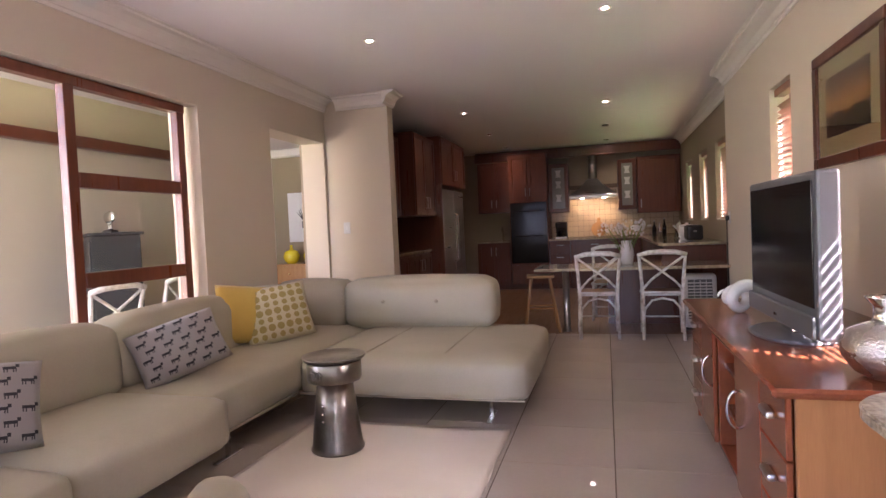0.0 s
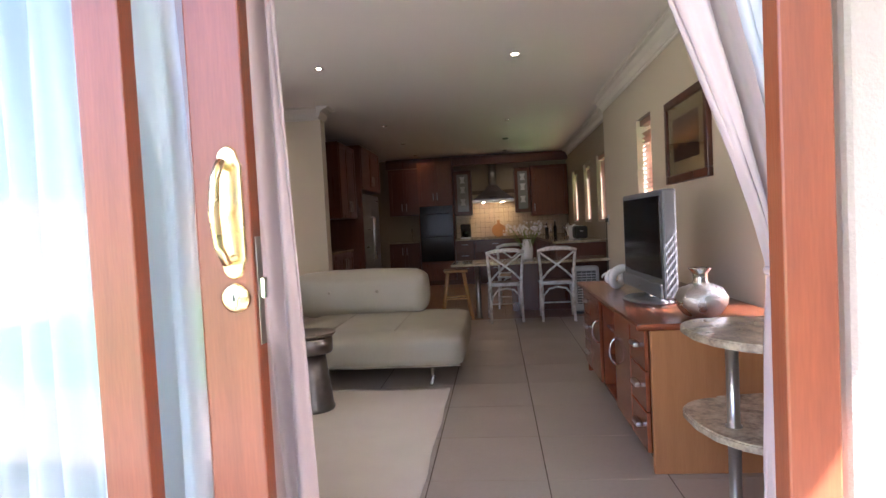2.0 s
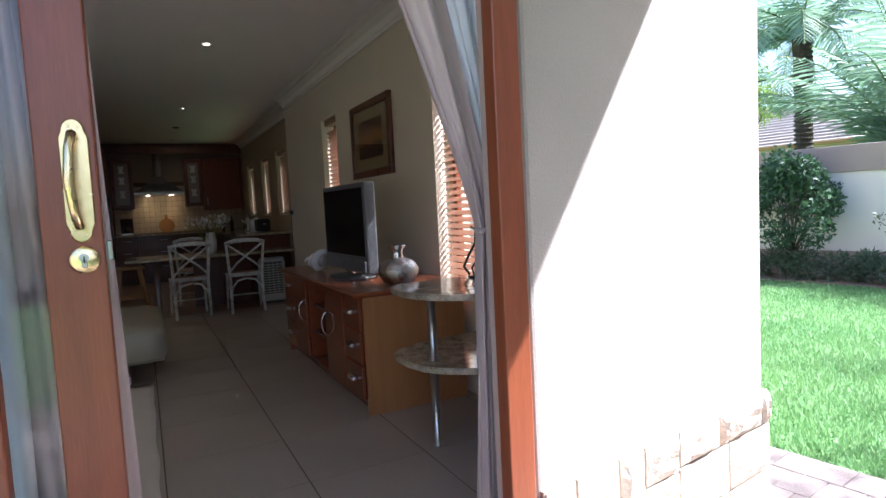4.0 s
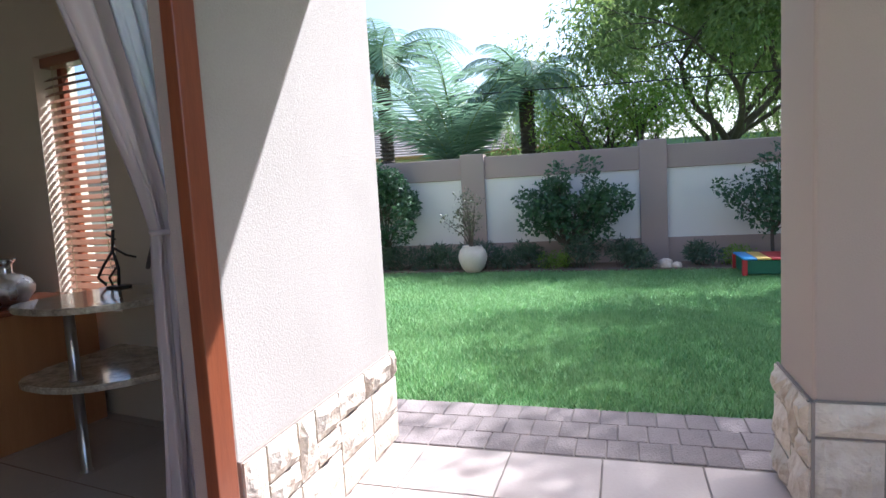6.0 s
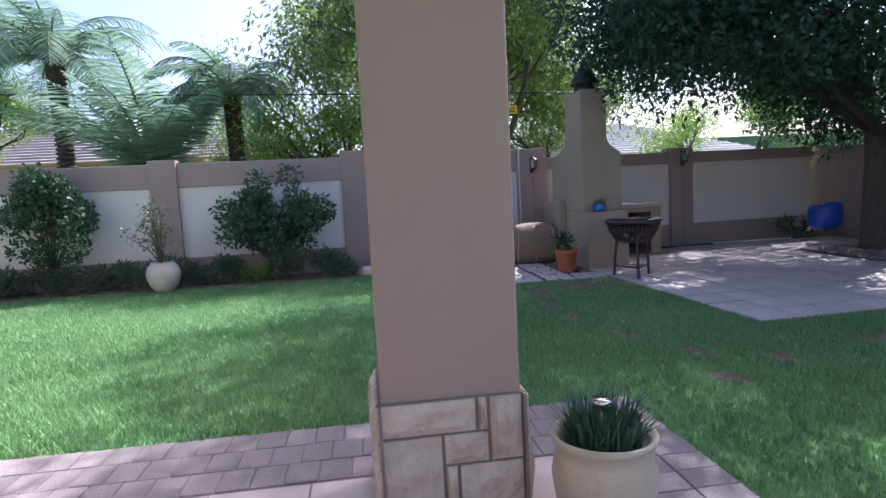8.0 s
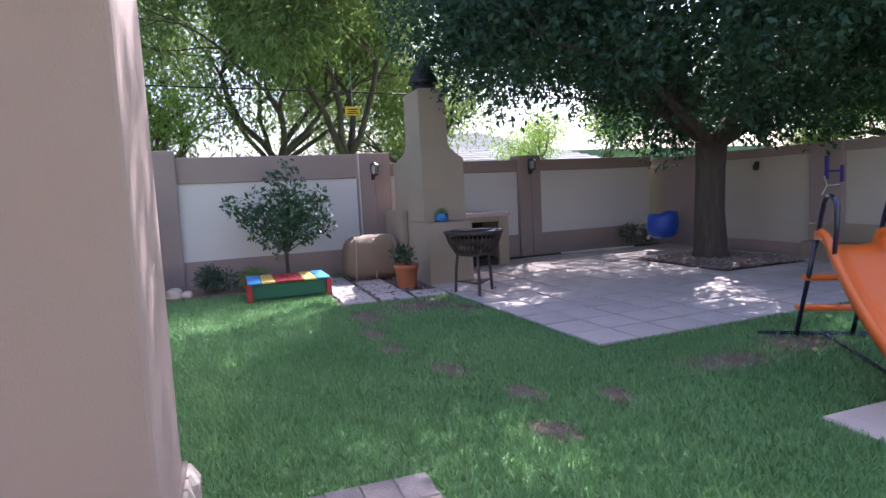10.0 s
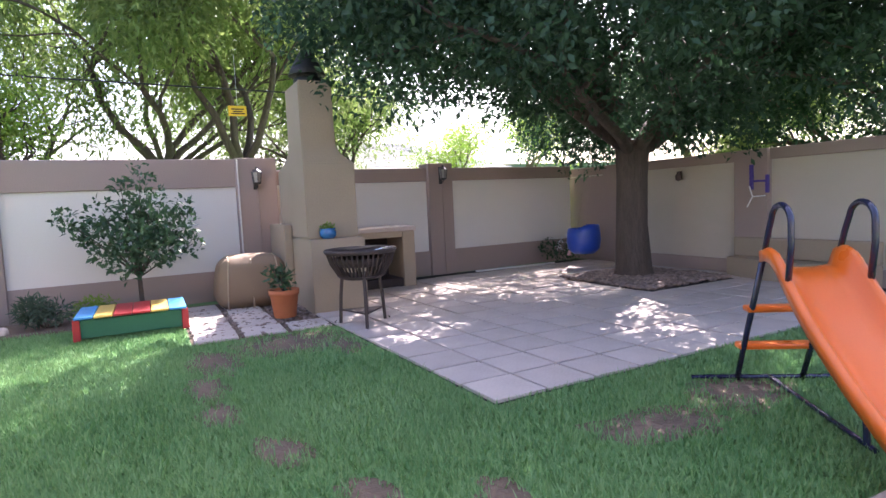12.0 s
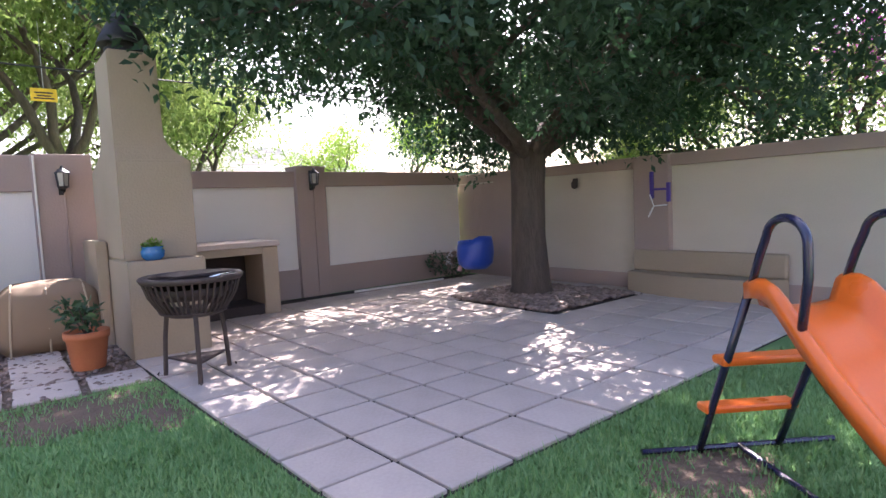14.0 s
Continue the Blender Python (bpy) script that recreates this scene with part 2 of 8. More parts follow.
def emit(name, c, power):
    m = bpy.data.materials.new(name)
    m.use_nodes = True
    p = m.node_tree.nodes["Principled BSDF"]
    p.inputs["Base Color"].default_value = rgb(c)
    p.inputs["Emission Color"].default_value = rgb(c)
    p.inputs["Emission Strength"].default_value = power
    return m


def cloth(name, a, b=None, through=0.0, rough=0.85):
    m = surf(name, a, b, rough=rough, grain=420, blot=4, bump=0.25, sheen=0.2, dist=0.004)
    if through:
        n, l = m.node_tree.nodes, m.node_tree.links
        tr, ms = n.new("ShaderNodeBsdfTranslucent"), n.new("ShaderNodeMixShader")
        tr.inputs[0].default_value = rgb(a)
        ms.inputs[0].default_value = through
        l.new(n["Principled BSDF"].outputs[0], ms.inputs[1])
        l.new(tr.outputs[0], ms.inputs[2])
        l.new(ms.outputs[0], n["Material Output"].inputs[0])
    return m


M_WALL = surf("cream_wall_paint", (0.66, 0.58, 0.45), (0.62, 0.54, 0.42), rough=0.75, grain=180, blot=0.7, bump=0.06)
M_CEIL = surf("white_ceiling_paint", (0.85, 0.80, 0.78), (0.82, 0.77, 0.75), rough=0.8, grain=120, blot=0.5, bump=0.03)
M_CORNICE = surf("white_cornice", (0.78, 0.73, 0.66), (0.75, 0.70, 0.63), rough=0.7, grain=120, blot=1, bump=0.03)
M_TILE = surf("beige_floor_tile", (0.41, 0.345, 0.28), (0.36, 0.30, 0.245), rough=0.30, grain=40, blot=2.2, bump=0.015, per=0.04, coat=0.15)
M_GROUT = surf("dark_grout", (0.16, 0.12, 0.09), rough=0.9)
M_RUG = cloth("cream_woven_rug", (0.66, 0.58, 0.47), (0.60, 0.52, 0.42))
M_LEATHER = surf("cream_leather", (0.41, 0.37, 0.275), (0.365, 0.33, 0.24), rough=0.42, grain=90, blot=2.5, bump=0.12, bump_scale=14, dist=0.01)
M_PIPING = surf("leather_seam", (0.36, 0.32, 0.23), rough=0.5)
M_CHERRY = wood("cherry_cabinet_wood", (0.20, 0.055, 0.022), (0.12, 0.03, 0.014), rough=0.3)
M_CHERRY_D = wood("dark_cherry_wood", (0.13, 0.036, 0.018), (0.08, 0.022, 0.012), rough=0.3)
M_CAB = wood("glossy_red_brown_wood", (0.25, 0.075, 0.03), (0.17, 0.045, 0.02), rough=0.22, along=(9, 0.7, 9))
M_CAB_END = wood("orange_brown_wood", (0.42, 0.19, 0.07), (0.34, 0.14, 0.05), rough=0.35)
M_DOORWOOD = wood("varnished_meranti", (0.24, 0.066, 0.025), (0.15, 0.038, 0.015), rough=0.34, coat=0.1)
M_GRANITE = surf("speckled_beige_granite", (0.56, 0.47, 0.33), (0.14, 0.10, 0.07), rough=0.12, grain=75, blot=14, bump=0.0, coat=0.3, mix=0.28)
M_STEEL = surf("brushed_steel", (0.55, 0.54, 0.52), (0.45, 0.44, 0.42), rough=0.3, metal=1.0, grain=60, stretch=(1, 1, 12), bump=0.02)
M_CHROME = surf("polished_metal", (0.78, 0.77, 0.75), rough=0.12, metal=1.0, bump=0.0)
M_PEWTER = surf("dark_pewter", (0.30, 0.27, 0.24), (0.20, 0.18, 0.16), rough=0.32, metal=1.0, grain=20, blot=5, bump=0.05)
M_SILVER = surf("hammered_silver", (0.70, 0.66, 0.60), (0.55, 0.50, 0.45), rough=0.28, metal=1.0, grain=70, blot=8, bump=0.9, bump_scale=110, dist=0.006)
M_BRASS = surf("worn_brass", (0.82, 0.68, 0.38), (0.70, 0.54, 0.26), rough=0.26, metal=1.0, grain=50, blot=8, bump=0.05)
M_BLACK = surf("black_gloss", (0.012, 0.012, 0.013), (0.008, 0.008, 0.009), rough=0.14, bump=0.0)
M_BLACKMAT = surf("black_matt", (0.02, 0.02, 0.02), rough=0.6)
M_GREYPLAST = surf("grey_plastic", (0.13, 0.13, 0.135), (0.11, 0.11, 0.115), rough=0.4, grain=200, bump=0.02)
M_WHITEPLAST = surf("white_plastic", (0.72, 0.71, 0.69), rough=0.4, bump=0.02)
M_WHITEWOOD = surf("distressed_white_paint", (0.74, 0.73, 0.71), (0.30, 0.24, 0.18), rough=0.5, grain=30, blot=9, bump=0.12, mix=0.12)
M_PINE = wood("pale_wood", (0.42, 0.23, 0.09), (0.33, 0.17, 0.06), rough=0.45)
M_BLIND = wood("wooden_blind_slat", (0.31, 0.15, 0.09), (0.25, 0.115, 0.065), rough=0.4, along=(9, 0.7, 9))
M_CURTAIN = cloth("mauve_curtain", (0.56, 0.46, 0.43), (0.50, 0.41, 0.38), through=0.25)
M_SHEER = cloth("white_sheer", (0.86, 0.88, 0.90), (0.80, 0.84, 0.87), through=0.55)
M_GLASS = thin_glass("window_glass")
M_FROST = surf("frosted_cabinet_glass", (0.30, 0.30, 0.28), (0.24, 0.24, 0.22), rough=0.2, bump=0.02)
M_SPLASH = surf("beige_wall_tile", (0.55, 0.46, 0.33), (0.48, 0.40, 0.28), rough=0.3, grain=50, blot=5, bump=0.03, per=0.05)
# wall paint darkened to tan, so the colour holds the kitchen's shade
M_KITCHEN_SHADED = surf("shade_darkened_kitchen_wall", (0.36, 0.29, 0.20), (0.32, 0.26, 0.18), rough=0.75, grain=180, blot=0.7, bump=0.06)
M_OLIVE = surf("olive_wall_paint", (0.33, 0.27, 0.17), (0.30, 0.245, 0.155), rough=0.8)
M_YELLOWWALL = surf("pale_yellow_wall", (0.70, 0.60, 0.37), (0.66, 0.57, 0.35), rough=0.8)
M_WHITE = surf("white_card", (0.80, 0.79, 0.77), rough=0.7, bump=0.02)
M_SHELL = surf("white_ceramic", (0.78, 0.77, 0.76), rough=0.25, bump=0.05)
M_YELLOW = surf("yellow_glaze", (0.75, 0.60, 0.02), (0.68, 0.52, 0.02), rough=0.18, bump=0.0)
M_GREY_CUSHION = cloth("grey_cushion", (0.34, 0.31, 0.29))
M_MUSTARD = cloth("mustard_cushion", (0.55, 0.36, 0.06))
M_CREAMFAB = cloth("cream_cushion", (0.60, 0.52, 0.33))
M_OLIVEDOT = cloth("olive_print", (0.36, 0.27, 0.08))
M_INK = surf("dark_print", (0.03, 0.03, 0.035), rough=0.8)

# outdoors
M_PLASTER = surf("rough_cream_plaster", (0.385, 0.34, 0.295), (0.325, 0.285, 0.245), rough=0.9, grain=170, blot=1.8, bump=0.35, bump_scale=150, dist=0.006)
M_PLASTER_S = surf("smooth_tan_plaster", (0.39, 0.295, 0.245), (0.36, 0.275, 0.225), rough=0.88, grain=160, blot=1.1, bump=0.15)
M_BAND = surf("taupe_wall_paint", (0.36, 0.275, 0.235), (0.32, 0.245, 0.21), rough=0.9, grain=60, blot=0.9, bump=0.2)
M_PANEL = surf("off_white_wall_paint", (0.72, 0.68, 0.62), (0.66, 0.62, 0.55), rough=0.9, grain=70, blot=0.8, bump=0.15)
# weathered panel paint, toned darker to carry the shade under the tree
M_PANEL_SHADED = surf("weathered_cream_paint_shaded", (0.56, 0.49, 0.40), (0.48, 0.42, 0.33), rough=0.9, grain=60, blot=0.9, bump=0.15, stretch=(1, 1, 2.5))
M_STONE = surf("split_sandstone", (0.62, 0.54, 0.44), (0.42, 0.32, 0.23), rough=0.85, grain=18, blot=7, bump=0.7, bump_scale=22, per=0.12, mix=0.35, dist=0.03)
M_MORTAR = surf("grey_mortar", (0.27, 0.22, 0.18), rough=0.95)
M_PATIO = surf("pinkish_patio_tile", (0.50, 0.41, 0.35), (0.45, 0.37, 0.31), rough=0.6, grain=60, blot=2, bump=0.05, per=0.04)
M_PAVER = surf("concrete_paver", (0.30, 0.245, 0.22), (0.22, 0.18, 0.163), rough=0.9, grain=70, blot=7, bump=0.35, per=0.14)
M_SLAB = surf("weathered_concrete_slab", (0.55, 0.465, 0.40), (0.43, 0.36, 0.305), rough=0.85, grain=50, blot=3, bump=0.25, per=0.08)
M_SOIL = surf("dry_soil", (0.20, 0.135, 0.09), (0.11, 0.08, 0.055), rough=1.0, grain=40, blot=4, bump=0.8, bump_scale=30, dist=0.03)
M_PEBBLE = surf("brown_pebbles", (0.28, 0.205, 0.165), (0.17, 0.12, 0.095), rough=0.8, per=0.4)
M_GRASS = leaf_mat("grass_blades", (0.10, 0.25, 0.075), (0.27, 0.43, 0.17), rough=0.6, through=0.3)
M_TURF = surf("turf", (0.10, 0.24, 0.07), (0.17, 0.29, 0.10), rough=1.0, grain=55, blot=1.2, bump=0.9, bump_scale=60, dist=0.03)
M_BARK = surf("grey_brown_bark", (0.115, 0.09, 0.07), (0.06, 0.045, 0.035), rough=0.95, grain=30, blot=6, bump=1.0, bump_scale=18, stretch=(2.2, 2.2, 0.5), dist=0.03)
M_LEAF = leaf_mat("dark_green_leaves", (0.016, 0.050, 0.022), (0.045, 0.095, 0.045), rough=0.68, through=0.3)
M_LEAF_OLIVE = leaf_mat("feathery_green_leaves", (0.10, 0.17, 0.04), (0.24, 0.31, 0.09), rough=0.6, through=0.5)
M_LEAF_BRIGHT = leaf_mat("bright_green_leaves", (0.13, 0.25, 0.03), (0.27, 0.38, 0.06), rough=0.5, through=0.45)
M_SHRUB = leaf_mat("glossy_shrub_leaves", (0.03, 0.075, 0.03), (0.07, 0.14, 0.06), rough=0.5, through=0.25)
M_PALM = leaf_mat("palm_fronds", (0.11, 0.20, 0.125), (0.25, 0.36, 0.23), rough=0.45, through=0.42)
M_LAVENDER = leaf_mat("grey_green_foliage", (0.06, 0.10, 0.06), (0.11, 0.16, 0.10), rough=0.7, through=0.2)
M_MAGENTA = leaf_mat("magenta_bracts", (0.35, 0.05, 0.30), (0.45, 0.12, 0.40), rough=0.6, through=0.4)
M_POTGLAZE = surf("cream_glazed_clay", (0.52, 0.46, 0.34), (0.46, 0.40, 0.29), rough=0.3, grain=40, blot=4, bump=0.04, coat=0.3)
M_POTWHITE = surf("pale_stoneware", (0.60, 0.54, 0.47), (0.50, 0.43, 0.37), rough=0.7, grain=40, blot=5, bump=0.1)
M_TERRA = surf("terracotta", (0.45, 0.15, 0.06), (0.38, 0.12, 0.05), rough=0.8, grain=50, blot=5, bump=0.1)
M_BLUEGLAZE = surf("blue_glaze", (0.03, 0.16, 0.36), (0.02, 0.11, 0.28), rough=0.25, bump=0.02)
M_RUST = surf("dark_rusted_steel", (0.10, 0.075, 0.065), (0.06, 0.045, 0.04), rough=0.7, metal=0.5, grain=60, blot=9, bump=0.2)
M_ORANGE = surf("orange_plastic", (0.80, 0.16, 0.015), (0.74, 0.14, 0.015), rough=0.3, grain=90, blot=2, bump=0.02)
M_NAVYTUBE = surf("navy_painted_steel", (0.018, 0.02, 0.06), (0.013, 0.015, 0.045), rough=0.25, coat=0.4)
M_BLUEPLAST = surf("blue_plastic", (0.02, 0.075, 0.42), (0.015, 0.06, 0.35), rough=0.35)
M_ROOFTILE = surf("grey_brown_roof_tile", (0.42, 0.36, 0.32), (0.33, 0.28, 0.25), rough=0.85, grain=30, blot=2, bump=0.2)
M_HOUSE = surf("cream_house_wall", (0.62, 0.52, 0.38), (0.57, 0.47, 0.34), rough=0.9)
M_COVER = surf("brown_canvas_cover", (0.24, 0.165, 0.10), (0.19, 0.13, 0.08), rough=0.8, grain=200, blot=2, bump=0.15)

# ---------------------------------------------------------------- the house: living room and kitchen
CEIL, FLOOR_OUT = 2.62, -0.10


def floor_slab():
    bm = box(-2.95, 1.9, 0.62, 11.95, -0.16, -0.006)
    add_box(bm, -2.81, 0.62, 0.42, 0.62, -0.16, -0.006)
    return bm


RW, LW = 1.49, -2.55                 # faces of the long walls
GARDEN = pose(0, 0, 0, 0, 0, 8.5)    # the outdoor grid stands a little askew to the room


def out(u, v, z=0.0, turn=0.0):
    return GARDEN @ pose(u, v, z, 0, 0, turn)


setting("wall_east", wall_with_holes("y", RW, 0.24, 0.62, 6.72, -0.1, 2.75, [(4.60, 5.10, 1.30, 2.10), (1.98, 2.52, 0.58, 2.05)]), M_WALL,
        "cream painted wall behind the television with two narrow windows", "wall")
setting("wall_east_kitchen", wall_with_holes("y", 1.62, 0.24, 6.72, 11.9, -0.1, 2.75, [(7.45, 8.1, 1.15, 2.1), (8.7, 9.35, 1.15, 2.1), (10.1, 10.75, 1.15, 2.1)]), M_KITCHEN_SHADED,
        "kitchen wall in a shade-darkened tan with three small windows", "wall")
setting("wall_west", wall_with_holes("y", LW, -0.26, 0.6, 6.0, -0.1, 2.75, [(1.2, 3.98, 0.55, 2.18), (4.93, 5.96, 0.0, 2.16)]), M_WALL,
        "cream painted wall with a wide inner window and a doorway", "wall")
setting("wall_stub", box(-2.81, -1.83, 6.0, 6.16, -0.1, 2.72), M_WALL, "cream painted wall end beside the kitchen", "wall")
setting("wall_kitchen_west", box(-2.95, -2.72, 6.163, 11.9, -0.1, 2.75), M_KITCHEN_SHADED, "kitchen wall in a shade-darkened tan behind the tall cabinets", "wall")
setting("wall_north", box(-2.95, 1.9, 11.72, 11.95, -0.1, 2.75), M_KITCHEN_SHADED, "kitchen end wall in a shade-darkened tan behind the cabinets", "wall")
setting("ceiling", box(-2.95, 1.9, 0.45, 11.95, CEIL, CEIL + 0.15), M_CEIL, "smooth white plaster ceiling with recessed lights", "ceiling")
setting("floor", floor_slab(), M_GROUT, "large beige ceramic floor tiles with dark joints", "floor")


def cornice(name, axis, at, side, a0, a1):
    """A coved moulding under the ceiling; side: +1 when the room lies on the larger side."""
    prof = [(0, 0.13), (0.012, 0.13), (0.018, 0.112), (0.028, 0.108), (0.045, 0.06), (0.085, 0.028), (0.118, 0.02), (0.122, 0.008), (0.14, 0.004), (0.14, 0.0), (0, 0)]
    bm = bmesh.new()
    ends = []
    for a in (a0, a1):
        row = []
        for d, h in prof:
            p = (at + side * (d + 0.001), a) if axis == "y" else (a, at + side * (d + 0.001))
            row.append(bm.verts.new((p[0], p[1], CEIL - 0.002 - h)))
        ends.append(row)
    n = len(prof)
    for k in range(n):
        bm.faces.new((ends[0][k], ends[0][(k + 1) % n], ends[1][(k + 1) % n], ends[1][k]))
    bm.faces.new(ends[0])
    bm.faces.new(list(reversed(ends[1])))
    bmesh.ops.recalc_face_normals(bm, faces=bm.faces)
    return setting(name, bm, M_CORNICE, "white coved plaster cornice along the ceiling", "cornice")


cornice("trim_cornice_east", "y", RW, -1, 0.62, 6.72)
cornice("trim_cornice_kitchen", "y", 1.62, -1, 6.86, 11.7)
cornice("trim_cornice_west", "y", LW, 1, 0.6, 5.998)
cornice("trim_cornice_stub", "x", 6.0, -1, -2.4, -1.832)
cornice("trim_cornice_stub_end", "y", -1.83, 1, 5.86, 6.16)
setting("wall_return", box(RW + 0.001, 1.62, 6.722, 6.74, 0, 2.6), M_WALL, "narrow return where the wall steps back", "wall")


# ---------------------------------------------------------------- entrance wall, pier, patio roof
WF = 0.25   # outdoor face of the entrance wall


def garden_box(name, u0, u1, v0, v1, z0, z1, material, label, category, bevel=0.0):
    ob = setting(name, box(u0, u1, v0, v1, z0, z1, bevel, 2), material, label, category)
    ob.matrix_basis = GARDEN
    return ob


garden_box("wall_pier", 0.71, 1.97, WF, 0.36, -0.12, 3.1, M_PLASTER, "rough cream plaster pier at the house corner", "wall", 0.012)
garden_box("wall_reveal", 0.655, 0.709, 0.275, 0.36, -0.12, 3.1, M_PLASTER_S, "smooth plastered reveal beside the door frame", "wall")
setting("wall_over_door", box(-2.95, 0.62, 0.30, 0.5, 2.14, 3.1), M_WALL, "wall above the sliding doors", "wall")
setting("wall_south_west", box(-4.0, -2.81, 0.30, 0.55, -0.12, 3.1), M_WALL, "house wall beyond the sliding doors", "wall")
garden_box("column", 1.52, 1.955, -2.055, -1.535, -0.12, 3.0, M_PLASTER_S, "square tan plastered patio column", "column", 0.012)
garden_box("beam", 1.5, 2.02, -3.4, 0.9, 2.86, 3.12, M_PLASTER_S, "plastered beam over the patio columns", "beam")
garden_box("patio_roof", -1.3, 2.1, -3.4, 0.2, 3.125, 3.3, M_CEIL, "flat patio roof", "roof")
garden_box("wall_far_west", -9.2, -9.0, -14.0, 1.2, -0.12, 2.0, M_PLASTER_S, "plastered wall closing the garden", "wall")
house_roof = setting("roof", box(-6, 2.3, 0.2, 13, 3.1, 3.4), M_ROOFTILE, "roof over the house", "roof")


# ---------------------------------------------------------------- ground
GZ = -0.10
lawn = setting("ground", box(-60, 80, -80, 60, -0.4, GZ - 0.012), M_TURF, "green lawn reaching to the garden wall", "lawn")
pt = setting("pavement_patio", box(-5.0, 1.905, -2.335, 0.26, -0.2, GZ - 0.006), M_MORTAR, "pinkish square patio tiles", "patio")
pt.matrix_basis = GARDEN
pv = setting("pavement_edge", box(1.91, 2.51, -2.93, 3.2, -0.2, GZ - 0.008), M_MORTAR, "grey brown concrete pavers along the lawn", "paving")
pv.matrix_basis = GARDEN
pv2 = setting("pavement_edge_side", box(-5.0, 1.905, -2.93, -2.34, -0.2, GZ - 0.008), M_MORTAR, "paver strip beside the patio", "paving")
pv2.matrix_basis = GARDEN
TERRACE = GARDEN @ pose(3.765, -4.69, 0, 0, 0, 2.5)      # local x away from the house, -y along the lawn
terrace = setting("pavement_terrace", box(0.0, 5.3, -5.4, 0.0, -0.2, GZ - 0.008), surf("dark_joint_soil", (0.035, 0.027, 0.021), rough=1.0), "square weathered concrete slabs under the tree", "terrace")
terrace.matrix_basis = TERRACE

# ---------------------------------------------------------------- garden walls
# the long wall leans a little away from the outdoor grid
WALL_ROT = 3.4
LONG = GARDEN @ pose(8.72, 1.5, 0, 0, 0, WALL_ROT)      # local x: into the wall, y: along it


def boundary(name, top, thick, m, posts, y0, y1, label, base=0.27, panel_top=1.34, paint=None):
    """A rendered garden wall: off-white panels set back between taupe bands and posts."""
    w = thing(name, m, label, "garden wall", kind="structure")
    part("panel", box(0.03, thick, y0, y1, -0.2, top - 0.02), paint or M_PANEL, w, "off-white painted panels" if paint is None else "cream painted panels, darkened for the tree's shade")
    part("base_band", box(0.0, thick + 0.02, y0, y1, -0.2, base), M_BAND, w)
    part("top_band", box(0.0, thick + 0.02, y0, y1, panel_top, top, 0.008), M_BAND, w)
    for a, b, h in posts:
        part("post", box(-0.055, thick + 0.03, a, b, -0.2, h, 0.01, 2), M_BAND, w)
    return w


boundary("garden_wall", 1.70, 0.22, LONG, [(2.42, 2.9, 1.76), (-0.27, 0.12, 1.75), (-3.1, -2.7, 1.79), (-6.12, -5.6, 1.71)], -6.1, 12.0,
         "taupe garden wall with off-white panels behind the lawn")
boundary("garden_wall", 1.55, 0.22, LONG, [(-8.85, -8.42, 1.62)], -11.35, -6.1,
         "lower taupe garden wall with off-white panels behind the terrace", panel_top=1.35)
SIDE = GARDEN @ pose(9.6, -9.95, 0, 0, 0, -90)
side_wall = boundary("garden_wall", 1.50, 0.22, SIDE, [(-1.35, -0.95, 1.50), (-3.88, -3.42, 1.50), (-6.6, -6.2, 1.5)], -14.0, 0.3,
         "taupe garden wall with off-white panels behind the tree", base=0.08, panel_top=1.36, paint=M_PANEL_SHADED)
# taupe sheet laid over the first panel, put in for the shaded corner
part("corner_shade", box(0.004, 0.10, -0.949, 0.25, 0.081, 1.339), M_BAND, side_wall)

# ---------------------------------------------------------------- sofa
def soft_box(bm, x0, x1, y0, y1, z0, z1, r=0.06, puff=0.02, n=8, lean=(0, 0)):
    """An upholstered block: rounded edges, slightly swollen faces; lean shifts the top."""
    tmp = bmesh.new()
    vs = add_box(tmp, -1, 1, -1, 1, -1, 1)
    bmesh.ops.subdivide_edges(tmp, edges=tmp.edges[:], cuts=n, use_grid_fill=True)
    sx, sy, sz = (x1 - x0) / 2, (y1 - y0) / 2, (z1 - z0) / 2
    c = Vector(((x0 + x1) / 2, (y0 + y1) / 2, (z0 + z1) / 2))
    vmap = {}
    for v in tmp.verts:
        p = Vector((v.co.x * sx, v.co.y * sy, v.co.z * sz))
        q = Vector((max(-sx + r, min(sx - r, p.x)), max(-sy + r, min(sy - r, p.y)), max(-sz + r, min(sz - r, p.z))))
        d = p - q
        if d.length > 1e-9:
            p = q + d.normalized() * min(r, d.length) if d.length > r else p
        a, b, e = v.co.x, v.co.y, v.co.z
        p.z += puff * e * (1 - a * a) * (1 - b * b)
        p.x += puff * a * (1 - b * b) * (1 - e * e)
        p.y += puff * b * (1 - a * a) * (1 - e * e)
        k = (e + 1) / 2
        p.x += lean[0] * k
        p.y += lean[1] * k
        p += Vector((noise.noise(p * 5 + c) * 0.004,) * 3)
        vmap[v] = bm.verts.new(p + c)
    for f in tmp.faces:
        bm.faces.new([vmap[v] for v in f.verts])
    tmp.free()


def soft(name, dims, parent, r=0.06, puff=0.02, lean=(0, 0), n=9, mat=None):
    bm = bmesh.new()
    soft_box(bm, *dims, r=r, puff=puff, n=n, lean=lean)
    return part(name, bm, mat or M_LEATHER, parent, smooth=True)


sofa = thing("corner_sofa", pose(0, 0, 0), "large cream leather corner sofa with loose back cushions", "sofa")
